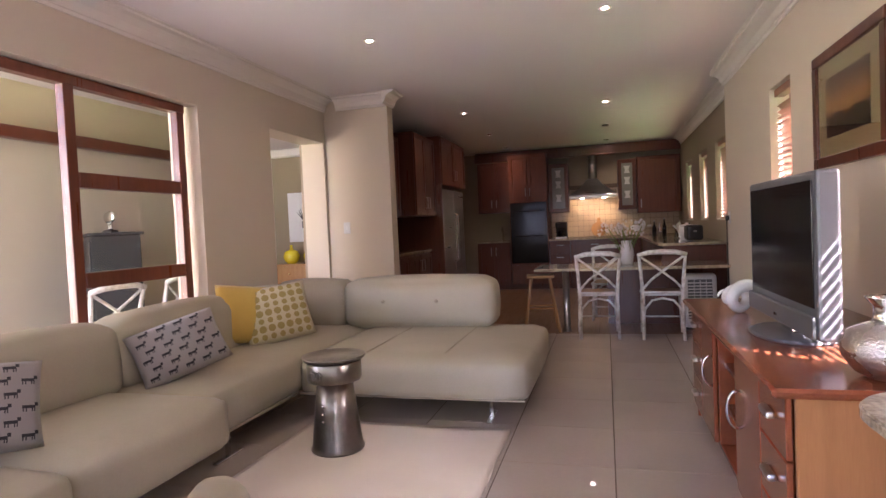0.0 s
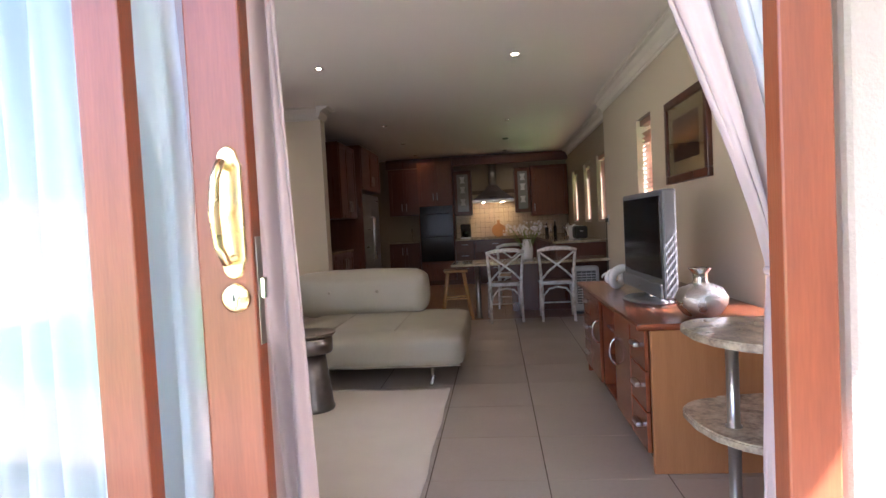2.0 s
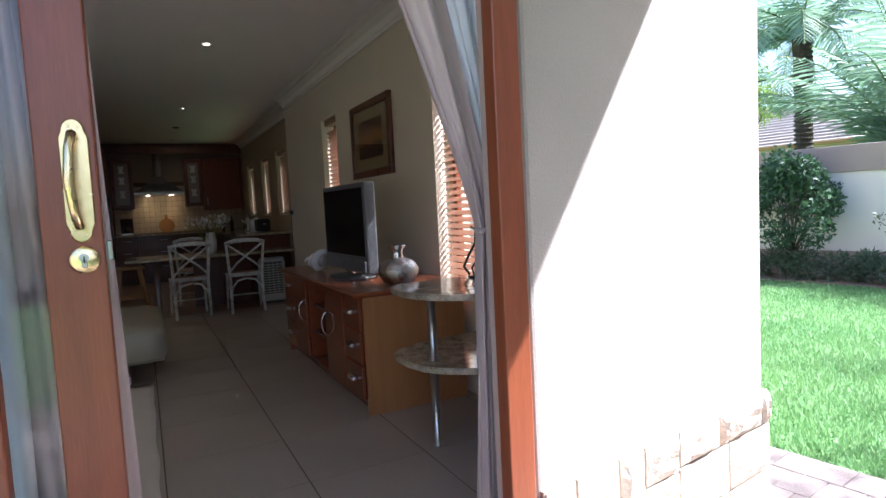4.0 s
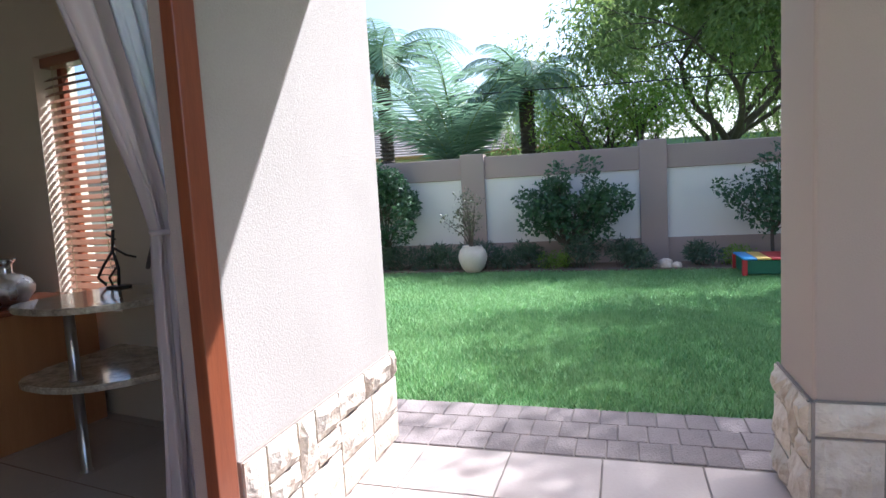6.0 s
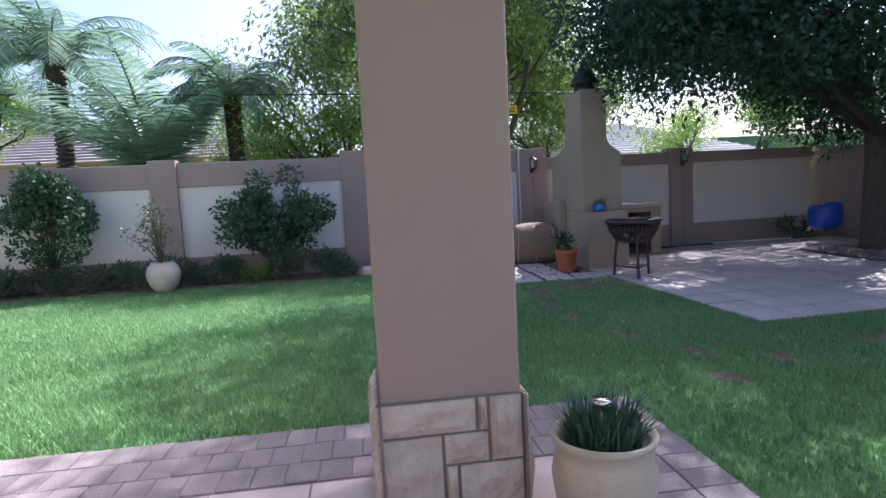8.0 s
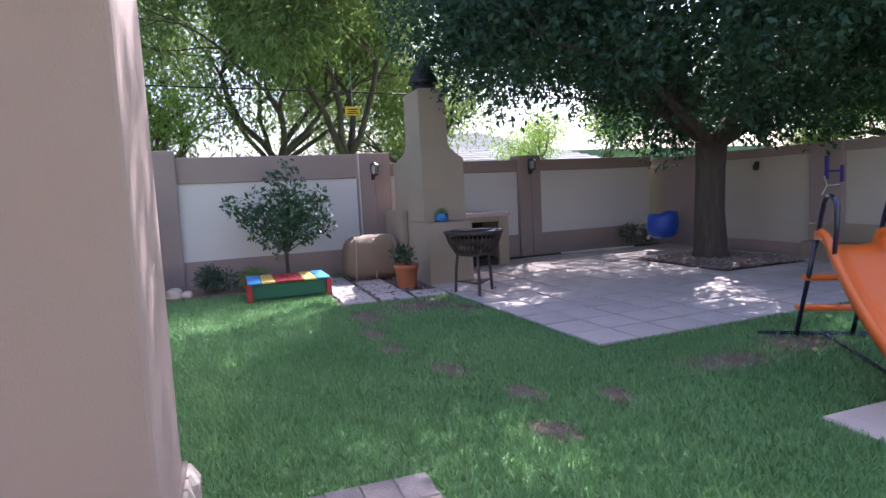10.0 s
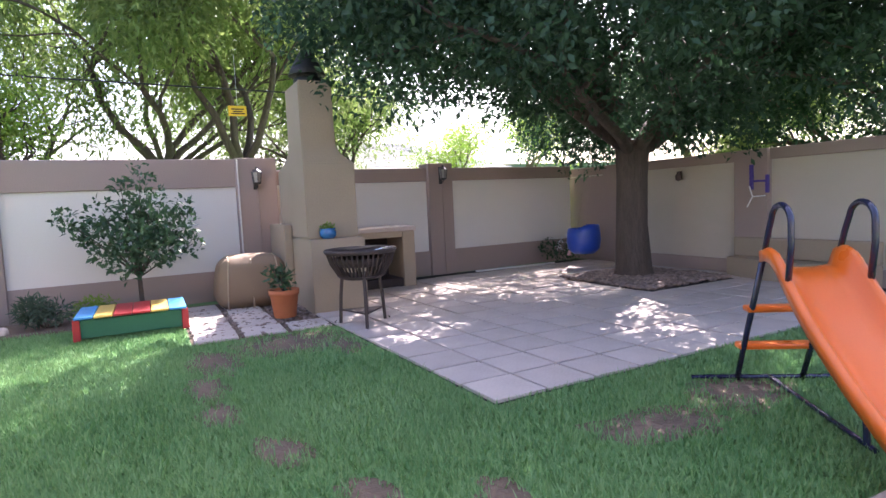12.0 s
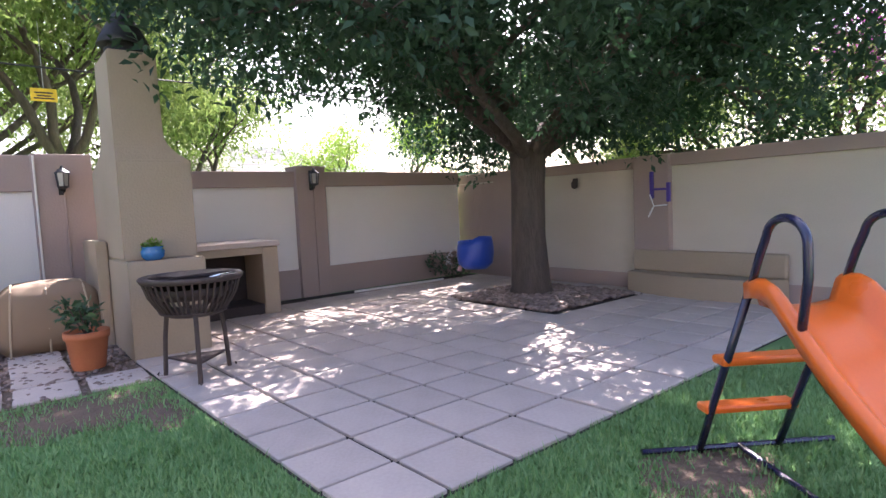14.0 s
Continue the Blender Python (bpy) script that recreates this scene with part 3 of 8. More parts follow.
# long side along the inner window, three seats
soft("seat", (-2.44, -1.50, 1.05, 1.90, 0.15, 0.42), sofa, 0.07, 0.02)
soft("seat", (-2.44, -1.52, 1.905, 2.80, 0.15, 0.42), sofa, 0.07, 0.02)
soft("seat", (-2.44, -1.66, 2.805, 5.0, 0.15, 0.42), sofa, 0.07, 0.025)
soft("seat", (-1.655, -0.16, 3.64, 5.0, 0.14, 0.41), sofa, 0.08, 0.02, n=12)
soft("backrest", (-2.50, -2.20, 1.10, 1.95, 0.38, 0.76), sofa, 0.08, 0.03, (-0.03, 0))
soft("backrest", (-2.50, -2.20, 1.955, 2.85, 0.38, 0.77), sofa, 0.08, 0.03, (-0.03, 0))
soft("backrest", (-2.50, -2.20, 2.855, 4.1, 0.38, 0.78), sofa, 0.08, 0.03, (-0.03, 0))
soft("backrest", (-2.50, -1.83, 4.72, 5.05, 0.38, 0.79), sofa, 0.08, 0.025, (0, 0.03))
soft("backrest", (-2.50, -2.2, 4.1, 4.75, 0.38, 0.78), sofa, 0.08, 0.02, (-0.03, 0))
soft("backrest", (-1.82, -0.56, 4.70, 5.03, 0.40, 0.80), sofa, 0.085, 0.03, (0, 0.03), n=12)
for x, y in ((-0.42, 3.85), (-1.45, 3.85), (-1.72, 3.0), (-1.7, 1.95), (-0.45, 4.9)):
    foot = bmesh.new()
    add_box(foot, x - 0.015, x + 0.015, y - 0.12, y + 0.12, 0.0, 0.012, 0.004)
    add_box(foot, x - 0.012, x + 0.012, y - 0.012, y + 0.012, 0.01, 0.16, 0.003)
    part("foot", foot, M_CHROME, sofa, "slim chrome sled foot")
for x0, x1, y0, y1 in ((-1.64, -0.18, 3.645, 3.655), (-1.668, -1.655, 2.82, 3.64)):
    part("piping", box(x0, x1, y0, y1, 0.165, 0.178, 0.003), M_PIPING, sofa)
for x in (-1.2, -0.68):
    part("seam", box(x - 0.004, x + 0.004, 3.75, 4.66, 0.424, 0.429, 0.001), M_PIPING, sofa)
for x in (-1.45, -1.0):
    part("tuft", lathe([(0.0, 0.0), (0.016, 0.002), (0.012, 0.008), (0.0, 0.012)], 10), M_PIPING, sofa).matrix_basis = pose(x, 4.685, 0.63, 90)

chair = thing("armchair", pose(-1.15, 1.40, 0, 0, 0, 25), "cream leather armchair at the edge of the rug", "armchair")
soft("seat", (-0.42, 0.42, -0.42, 0.30, 0.14, 0.42), chair, 0.08, 0.02)
soft("backrest", (-0.42, 0.42, -0.46, -0.22, 0.36, 0.62), chair, 0.09, 0.02)
soft("armrest", (-0.52, -0.34, -0.42, 0.30, 0.14, 0.47), chair, 0.08, 0.02)
soft("armrest", (0.34, 0.52, -0.42, 0.30, 0.14, 0.47), chair, 0.08, 0.02)
for x in (-0.36, 0.36):
    for y in (-0.34, 0.22):
        part("foot", lathe([(0.018, 0), (0.018, 0.145)], 12), M_CHROME, chair).matrix_basis = pose(x, y, 0)

bm = bmesh.new()
nx, ny = 40, 48
g = []
for i in range(nx + 1):
    g.append([])
    for j in range(ny + 1):
        x, y = -1.52 + 1.25 * i / nx, 0.95 + 2.68 * j / ny
        if i in (0, nx):
            x += noise.noise((x, y * 3, 1)) * 0.015
        if j in (0, ny):
            y += noise.noise((x * 3, y, 2)) * 0.015
        g[-1].append(bm.verts.new((x, y, 0.011 + 0.003 * noise.noise((x * 3, y * 3, 0)))))
for i in range(nx):
    for j in range(ny):
        bm.faces.new((g[i][j], g[i + 1][j], g[i + 1][j + 1], g[i][j + 1]))
ext = bmesh.ops.extrude_face_region(bm, geom=bm.faces[:])
for v in ext["geom"]:
    if isinstance(v, bmesh.types.BMVert):
        v.co.z -= 0.012
bmesh.ops.recalc_face_normals(bm, faces=bm.faces)
tagged(new("rug", mesh_of("rug", bm, M_RUG, True)), "plain cream woven rug on the tiled floor", "rug")

# ---------------------------------------------------------------- side table
st = thing("side_table", pose(-1.16, 3.2, 0.012), "dark pewter drum side table on the cream rug", "side table")
part("base", lathe([(0.0, 0.0), (0.143, 0.0), (0.147, 0.012), (0.138, 0.03), (0.118, 0.2), (0.095, 0.40), (0.085, 0.40)], 40), M_PEWTER, st, smooth=True)
part("drum", lathe([(0.06, 0.38), (0.145, 0.385), (0.15, 0.40), (0.15, 0.485), (0.145, 0.49), (0.08, 0.49)], 40), M_PEWTER, st, smooth=True)
part("tray", lathe([(0.05, 0.488), (0.13, 0.491), (0.168, 0.503), (0.175, 0.515), (0.172, 0.52), (0.16, 0.513), (0.0, 0.511)], 44), M_PEWTER, st, smooth=True)
for k in range(6):
    part("rivet", lathe([(0, -0.004), (0.007, 0), (0.0, 0.005)], 8), M_CHROME, st).matrix_basis = pose(-0.02 - 0.0, -0.117 - 0.003 * (0.3 - 0.05 * k), 0.06 + 0.04 * k, 90)
for a in (-0.05, -0.018):
    ring = bmesh.new()
    add_tube(ring, [(a + 0.016 * math.cos(t), -0.158, 0.437 + 0.022 * math.sin(t)) for t in np.linspace(0, 2 * math.pi, 17)], 0.005, 8)
    part("pull_ring", ring, M_PEWTER, st, smooth=True)

# ---------------------------------------------------------------- television cabinet
tvc = thing("tv_cabinet", pose(0, 0, 0), "glossy red-brown wooden television cabinet with drawers and open shelves", "cabinet")
CX, CB, CH = 0.80, 1.44, 0.705      # front plane, back, height


def cab(name, *d, mat=M_CAB, b=0.004, label=""):
    return part(name, box(*d, b), mat, tvc, label)


cab("top", 0.74, 1.46, 2.105, 4.10, 0.675, CH, b=0.01)
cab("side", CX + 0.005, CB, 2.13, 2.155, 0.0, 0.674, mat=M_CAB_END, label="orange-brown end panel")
cab("side", CX + 0.005, CB, 4.05, 4.075, 0.0, 0.674)
cab("back", 1.42, CB, 2.157, 4.048, 0.05, 0.674)
cab("plinth", CX + 0.05, CX + 0.08, 2.157, 4.048, 0.0, 0.06)
cab("bottom", CX + 0.01, 1.419, 2.157, 4.048, 0.061, 0.085)
for y in (2.86, 3.36):
    cab("divider", CX + 0.006, 1.419, y - 0.012, y + 0.012, 0.086, 0.674)
for z in (0.28, 0.48):
    cab("shelf", CX + 0.03, 1.419, 2.874, 3.346, z - 0.01, z + 0.01)
d1 = cab("door", CX - 0.016, CX + 0.004, 2.46, 2.855, 0.09, 0.67)
d2 = cab("door", CX - 0.016, CX + 0.004, 3.365, 3.72, 0.09, 0.67)
for d, y in ((d1, 2.80), (d2, 3.42)):
    h = bmesh.new()
    add_tube(h, [(CX - 0.017 - 0.04 * math.sin(t), y, 0.43 + 0.075 * math.cos(t)) for t in np.linspace(0, math.pi, 11)], 0.006, 8)
    part("handle", h, M_CHROME, d, "bowed chrome handle", True)
for y0, y1 in ((2.157, 2.455), (3.725, 4.048)):
    for z0, z1 in ((0.09, 0.28), (0.285, 0.475), (0.48, 0.67)):
        dr = cab("drawer", CX - 0.016, CX + 0.004, y0, y1, z0, z1)
        h = bmesh.new()
        add_box(h, CX - 0.045, CX - 0.017, (y0 + y1) / 2 - 0.05, (y0 + y1) / 2 + 0.05, (z0 + z1) / 2 - 0.006, (z0 + z1) / 2 + 0.018, 0.008, 2)
        part("cup_pull", h, M_STEEL, dr, "steel cup pull")
box1 = thing("media_player", pose(1.12, 3.1, 0.087), "black media player on the cabinet shelf", "media player")
part("case", box(-0.15, 0.15, -0.2, 0.2, 0.0, 0.06, 0.004), M_BLACKMAT, box1)
part("front", box(-0.156, -0.151, -0.19, 0.19, 0.008, 0.052, 0.001), M_BLACK, box1)

# ---------------------------------------------------------------- television
tv = thing("television", pose(1.02, 2.94, CH, 0, 0, 1), "grey flat television on an oval stand", "television")
part("case", box(-0.045, 0.03, -0.43, 0.43, 0.05, 0.632, 0.012, 2), M_GREYPLAST, tv)
part("screen", box(-0.049, -0.0452, -0.395, 0.395, 0.16, 0.60, 0.001), M_BLACK, tv, "black glossy screen")
part("speaker_bar", box(-0.062, -0.046, -0.42, 0.42, 0.055, 0.135, 0.008, 2), M_GREYPLAST, tv)
part("power_light", box(-0.064, -0.0625, -0.02, 0.02, 0.08, 0.09), M_CHROME, tv)
part("neck", box(-0.02, 0.04, -0.07, 0.07, 0.015, 0.06, 0.008), M_CHROME, tv)
bs = lathe([(0.0, 0.0), (0.15, 0.0), (0.155, 0.006), (0.14, 0.014), (0.0, 0.02)], 40)
for v in bs.verts:
    v.co.y *= 1.6
part("stand", bs, M_GREYPLAST, tv, smooth=True)
for y in (-0.2, 0.0, 0.2):
    part("vent", box(0.031, 0.034, y - 0.06, y + 0.06, 0.45, 0.55), M_BLACKMAT, tv)

# ---------------------------------------------------------------- granite side unit
gr = thing("granite_shelf_unit", pose(0, 0, 0), "two-tier speckled granite shelf with steel posts", "shelf")


def tier(z):
    pts = [(1.485, 1.28), (1.485, 2.02 if z < 0.5 else 1.93), (1.02, 1.93 if z > 0.5 else 1.95)]
    for t in np.linspace(0.0, 1.0, 12):
        a = math.pi / 2 + t * math.pi / 2
        pts.append((1.02 + 0.19 * math.cos(a), 1.74 + 0.19 * math.sin(a)))
    pts += [(0.83, 1.62), (0.86, 1.5), (0.92, 1.41), (1.02, 1.33), (1.14, 1.28)]
    return prism(pts, z - 0.03, z, 0.006)


part("top", tier(0.76), M_GRANITE, gr)
part("lower_shelf", tier(0.42), M_GRANITE, gr)
for x, y in ((0.95, 1.57), (1.40, 1.40)):
    for z0, z1 in ((0.0, 0.389), (0.421, 0.729)):
        part("post", lathe([(0.028, z0), (0.028, z0 + 0.006), (0.022, z0 + 0.008), (0.022, z1 - 0.008), (0.028, z1 - 0.006), (0.028, z1)], 20), M_STEEL, gr, "round steel post", True).matrix_basis = pose(x, y, 0)

vase = thing("vase", pose(1.08, 2.26, CH) @ Matrix.Scale(0.93, 4), "hammered silver vase with a flared neck", "vase")
part("body", lathe([(0.0, 0.0), (0.055, 0.0), (0.09, 0.02), (0.125, 0.07), (0.13, 0.105), (0.105, 0.15), (0.06, 0.172), (0.042, 0.178)], 40), M_SILVER, vase, smooth=True)
part("neck", lathe([(0.044, 0.175), (0.036, 0.19), (0.036, 0.225), (0.058, 0.252), (0.06, 0.255), (0.05, 0.25), (0.03, 0.225), (0.03, 0.19)], 36), M_CHROME, vase, "smooth polished neck", True)

shell = bmesh.new()
pts, rs = [], []
for k in range(60):
    a = k / 59 * 2 * math.pi * 2.6
    rad = 0.085 * (1 - k / 75)
    pts.append((rad * math.cos(a) * 0.9, -0.09 + 0.2 * k / 59, 0.085 + rad * math.sin(a) * 0.8))
    rs.append(0.034 * (1 - k / 70))
add_tube(shell, pts, rs, 12)
lowest = min(v.co.z for v in shell.verts)
for v in shell.verts:
    v.co.z -= lowest
so = tagged(new("shell_ornament", mesh_of("shell_ornament", shell, M_SHELL, True)), "white spiral shell ornament on the cabinet top", "ornament")
so.matrix_basis = pose(0.93, 3.55, CH + 0.0005, 0, 0, 30)

# ---------------------------------------------------------------- picture on the wall
pic = thing("picture", pose(RW - 0.001, 3.63, 1.74), "dark-framed landscape painting with a broad mount on the wall", "picture")
for d in ((-0.035, 0, -0.45, 0.45, 0.25, 0.31), (-0.035, 0, -0.45, 0.45, -0.31, -0.25), (-0.035, 0, -0.45, -0.39, -0.249, 0.249), (-0.035, 0, 0.39, 0.45, -0.249, 0.249)):
    part("frame", box(*d, 0.006, 2), M_CHERRY_D, pic)
part("mount", box(-0.02, -0.004, -0.388, 0.388, -0.248, 0.248), surf("tan_mount_board", (0.40, 0.30, 0.15), rough=0.8), pic, "tan mount board")
part("glass", box(-0.0262, -0.0242, -0.389, 0.389, -0.249, 0.249), M_GLASS, pic)


def painting_mat():
    m = bpy.data.materials.new("dusk_landscape_paint")
    m.use_nodes = True
    n, l = m.node_tree.nodes, m.node_tree.links
    tc, sp, rp, nz, ad = n.new("ShaderNodeTexCoord"), n.new("ShaderNodeSeparateXYZ"), n.new("ShaderNodeValToRGB"), n.new("ShaderNodeTexNoise"), n.new("ShaderNodeMath")
    nz.inputs["Scale"].default_value = 9
    ad.operation = "MULTIPLY_ADD"
    l.new(tc.outputs["Object"], nz.inputs[0])
    l.new(tc.outputs["Generated"], sp.inputs[0])
    l.new(nz.outputs[0], ad.inputs[0])
    ad.inputs[1].default_value = 0.22
    l.new(sp.outputs[2], ad.inputs[2])
    e = rp.color_ramp.elements
    e[0].position, e[0].color = 0.12, (0.03, 0.018, 0.012, 1)
    e[1].position, e[1].color = 1.05, (0.10, 0.045, 0.03, 1)
    for q, c in ((0.42, (0.07, 0.03, 0.015, 1)), (0.5, (0.30, 0.12, 0.03, 1)), (0.62, (0.42, 0.19, 0.05, 1)), (0.85, (0.22, 0.09, 0.04, 1))):
        x = e.new(q)
        x.color = c
    l.new(ad.outputs[0], rp.inputs[0])
    l.new(rp.outputs[0], n["Principled BSDF"].inputs["Base Color"])
    n["Principled BSDF"].inputs["Roughness"].default_value = 0.6
    return m


part("painting", box(-0.0235, -0.0205, -0.27, 0.27, -0.155, 0.155), painting_mat(), pic, "dusky orange landscape")


# ---------------------------------------------------------------- windows with slatted blinds
def blind_window(name, x, y0, y1, z0, z1, label, depth=0.24, tilt=38):
    w = thing(name, pose(x, (y0 + y1) / 2, z0), label, "window", kind="structure")
    hw, h = (y1 - y0) / 2, z1 - z0
    for d in ((0.13, 0.17, -hw, hw, 0, 0.04), (0.13, 0.17, -hw, hw, h - 0.04, h), (0.13, 0.17, -hw, -hw + 0.04, 0.041, h - 0.041), (0.13, 0.17, hw - 0.04, hw, 0.041, h - 0.041)):
        part("frame", box(*d, 0.003), M_DOORWOOD, w)
    pane = part("pane", box(0.148, 0.152, -hw + 0.04, hw - 0.04, 0.04, h - 0.04), M_GLASS, w)
    pane.visible_shadow = False
    part("sill", box(0.0, 0.128, -hw + 0.002, hw - 0.002, 0.001, 0.02, 0.004), M_WALL, w)
    bl = thing("blind", pose(x, (y0 + y1) / 2, z0), "wooden slatted blind hung in the window opening", "blind", "window blinds")
    part("headrail", box(0.03, 0.10, -hw + 0.008, hw - 0.008, h - 0.06, h - 0.005, 0.004), M_BLIND, bl)
    sl = mesh_of("slat", box(-0.025, 0.025, -hw + 0.01, hw - 0.01, -0.0015, 0.0015), M_BLIND)
    n = int((h - 0.12) / 0.043)
    for k in range(n):
        o = new("slat", sl)
        o.parent = bl
        o.matrix_basis = pose(0.065, 0, 0.06 + k * 0.043, 0, tilt, 0)
    part("bottom_rail", box(0.04, 0.09, -hw + 0.01, hw - 0.01, 0.022, 0.04, 0.004), M_BLIND, bl)
    for y in (-hw * 0.6, hw * 0.6):
        part("cord", box(0.034, 0.036, y - 0.002, y + 0.002, 0.03, h - 0.05), M_CREAMFAB, bl)
    return w


blind_window("window_1", RW, 4.60, 5.10, 1.30, 2.10, "narrow window beside the picture with a wooden blind")
blind_window("window_2", RW, 1.98, 2.52, 0.58, 2.05, "tall narrow window above the granite shelf with a wooden blind", tilt=-33)
for k, y in enumerate((7.45, 8.7, 10.1)):
    blind_window("window_%d" % (k + 3), 1.62, y, y + 0.65, 1.15, 2.1, "small kitchen window with a wooden blind", tilt=54)


# ---------------------------------------------------------------- downlights
M_LAMP = emit("warm_lamp", (1.0, 0.80, 0.52), 30)
SPOTS = [(-1.34, 4.4), (0.35, 4.4), (-1.34, 7.4), (0.35, 7.55), (-1.37, 9.2), (-1.4, 10.9), (0.36, 10.9), (-1.34, 1.6), (0.35, 1.6)]
for x, y in SPOTS:
    d = thing("downlight", pose(x, y, CEIL), "small round recessed ceiling light, lit", "ceiling light", "ceiling lights")
    part("ring", lathe([(0.023, -0.001), (0.042, -0.001), (0.040, -0.008), (0.027, -0.010), (0.023, -0.001)], 24), M_CHROME, d, smooth=True)
    part("bulb", lathe([(0.0, -0.004), (0.022, -0.003), (0.022, -0.0012)], 20), M_LAMP, d, "glowing warm bulb")
    lp = new("downlight_beam", bpy.data.lights.new("downlight_beam", "SPOT"))
    lp.data.energy, lp.data.color, lp.data.spot_size, lp.data.spot_blend, lp.data.shadow_soft_size = SPOT_WATTS, (1.0, 0.82, 0.58), radians(95), 0.6, 0.03
    lp.matrix_basis = pose(x, y, CEIL - 0.02)

# ---------------------------------------------------------------- kitchen
def shaker(parent, name, axis, face, a0, a1, z0, z1, mat, handle=None, glass=False):
    """A framed cabinet door. axis 'y': face looks to -y at y=face; axis 'x': face looks to +x at x=face. handle: position along a."""
    t, rail = 0.02, 0.06

    def B(c0, c1, e0, e1, d0, d1):
        return box(c0, c1, face - d1, face - d0, e0, e1, 0.002) if axis == "y" else box(face + d0, face + d1, c0, c1, e0, e1, 0.002)
    bm = bmesh.new()
    for c0, c1, e0, e1, dd in ((a0, a0 + rail, z0, z1, t), (a1 - rail, a1, z0, z1, t), (a0 + rail, a1 - rail, z0, z0 + rail, t), (a0 + rail, a1 - rail, z1 - rail, z1, t)):
        if axis == "y":
            add_box(bm, c0, c1, face - dd, face, e0, e1, 0.002)
        else:
            add_box(bm, face, face + dd, c0, c1, e0, e1, 0.002)
    d = part(name, bm, mat, parent)
    part("glass" if glass else "door_panel", B(a0 + rail + 0.001, a1 - rail - 0.001, z0 + rail + 0.001, z1 - rail - 0.001, 0.002, 0.009), M_FROST if glass else mat, d)
    if handle is not None:
        h = bmesh.new()
        zc, zl = (z0 + 0.16, 0.07) if z0 > 1.2 else (z1 - 0.14, 0.07)
        P = (lambda a, o, z: (a, face - o, z)) if axis == "y" else (lambda a, o, z: (face + o, a, z))
        add_tube(h, [P(handle, t, zc - zl), P(handle, t + 0.03, zc - zl), P(handle, t + 0.03, zc + zl), P(handle, t, zc + zl)], 0.006, 8)
        part("handle", h, M_STEEL, d, "slim steel bar handle")
    return d


def unit(name, d, label, mat=M_CHERRY):
    u = thing(name, pose(0, 0, 0), label, "cabinet", "kitchen cabinets")
    part("carcass", box(*d, 0.003), mat, u)
    return u


BW = 11.718
YF, YU = 11.12, 11.36        # fronts of base and wall units
# back run: base units
x = -2.05
for w in (0.6, ):
    u = unit("base_cabinet", (-2.05, -1.42, YF, BW, 0.1, 0.88), "dark cherry base cabinet below the sink", M_CHERRY_D)
    shaker(u, "door", "y", YF - 0.001, -2.04, -1.74, 0.12, 0.86, M_CHERRY_D, -1.78)
    shaker(u, "door", "y", YF - 0.001, -1.73, -1.43, 0.12, 0.86, M_CHERRY_D, -1.69)
u = unit("oven_tower", (-1.41, -0.71, YF, BW, 0.1, 2.50), "tall cherry cabinet holding a black oven", M_CHERRY)
shaker(u, "door", "y", YF - 0.001, -1.40, -1.065, 1.64, 2.48, M_CHERRY, -1.10)
shaker(u, "door", "y", YF - 0.001, -1.055, -0.72, 1.64, 2.48, M_CHERRY, -1.02)
part("drawer", box(-1.40, -0.72, YF - 0.02, YF - 0.001, 0.12, 0.45, 0.003), M_CHERRY, u)
ov = thing("oven", pose(-1.06, YF - 0.001, 0.49), "black glass double oven built into the tall cabinet", "oven")
part("body", box(-0.335, 0.335, -0.022, 0.0, 0.0, 1.12, 0.004), M_BLACK, ov)
part("door_glass", box(-0.31, 0.31, -0.027, -0.0225, 0.05, 0.52, 0.002), M_BLACK, ov)
part("door_glass", box(-0.31, 0.31, -0.027, -0.0225, 0.58, 0.98, 0.002), M_BLACK, ov)
for z in (0.50, 0.96):
    part("handle", tube([(-0.26, -0.03, z), (-0.26, -0.06, z), (0.26, -0.06, z), (0.26, -0.03, z)], 0.008, 8), M_BLACKMAT, ov)
for x0, x1 in ((-0.70, -0.33), (-0.325, 0.52), (0.525, 0.9)):
    u = unit("base_cabinet", (x0, x1, YF, BW, 0.1, 0.88), "dark cherry base cabinet with drawers", M_CHERRY_D)
    for z0, z1 in ((0.12, 0.38), (0.39, 0.64), (0.65, 0.86)):
        d = part("drawer", box(x0 + 0.006, x1 - 0.006, YF - 0.02, YF - 0.001, z0, z1, 0.003), M_CHERRY_D, u)
        part("handle", tube([((x0 + x1) / 2 - 0.06, YF - 0.02, z1 - 0.06), ((x0 + x1) / 2 - 0.06, YF - 0.05, z1 - 0.06), ((x0 + x1) / 2 + 0.06, YF - 0.05, z1 - 0.06), ((x0 + x1) / 2 + 0.06, YF - 0.02, z1 - 0.06)], 0.006, 8), M_STEEL, d)
kick = setting("trim_kickboard", box(-2.05, 0.9, YF + 0.06, YF + 0.08, 0, 0.099), M_CHERRY_D, "dark kickboard under the cabinets", "kickboard")
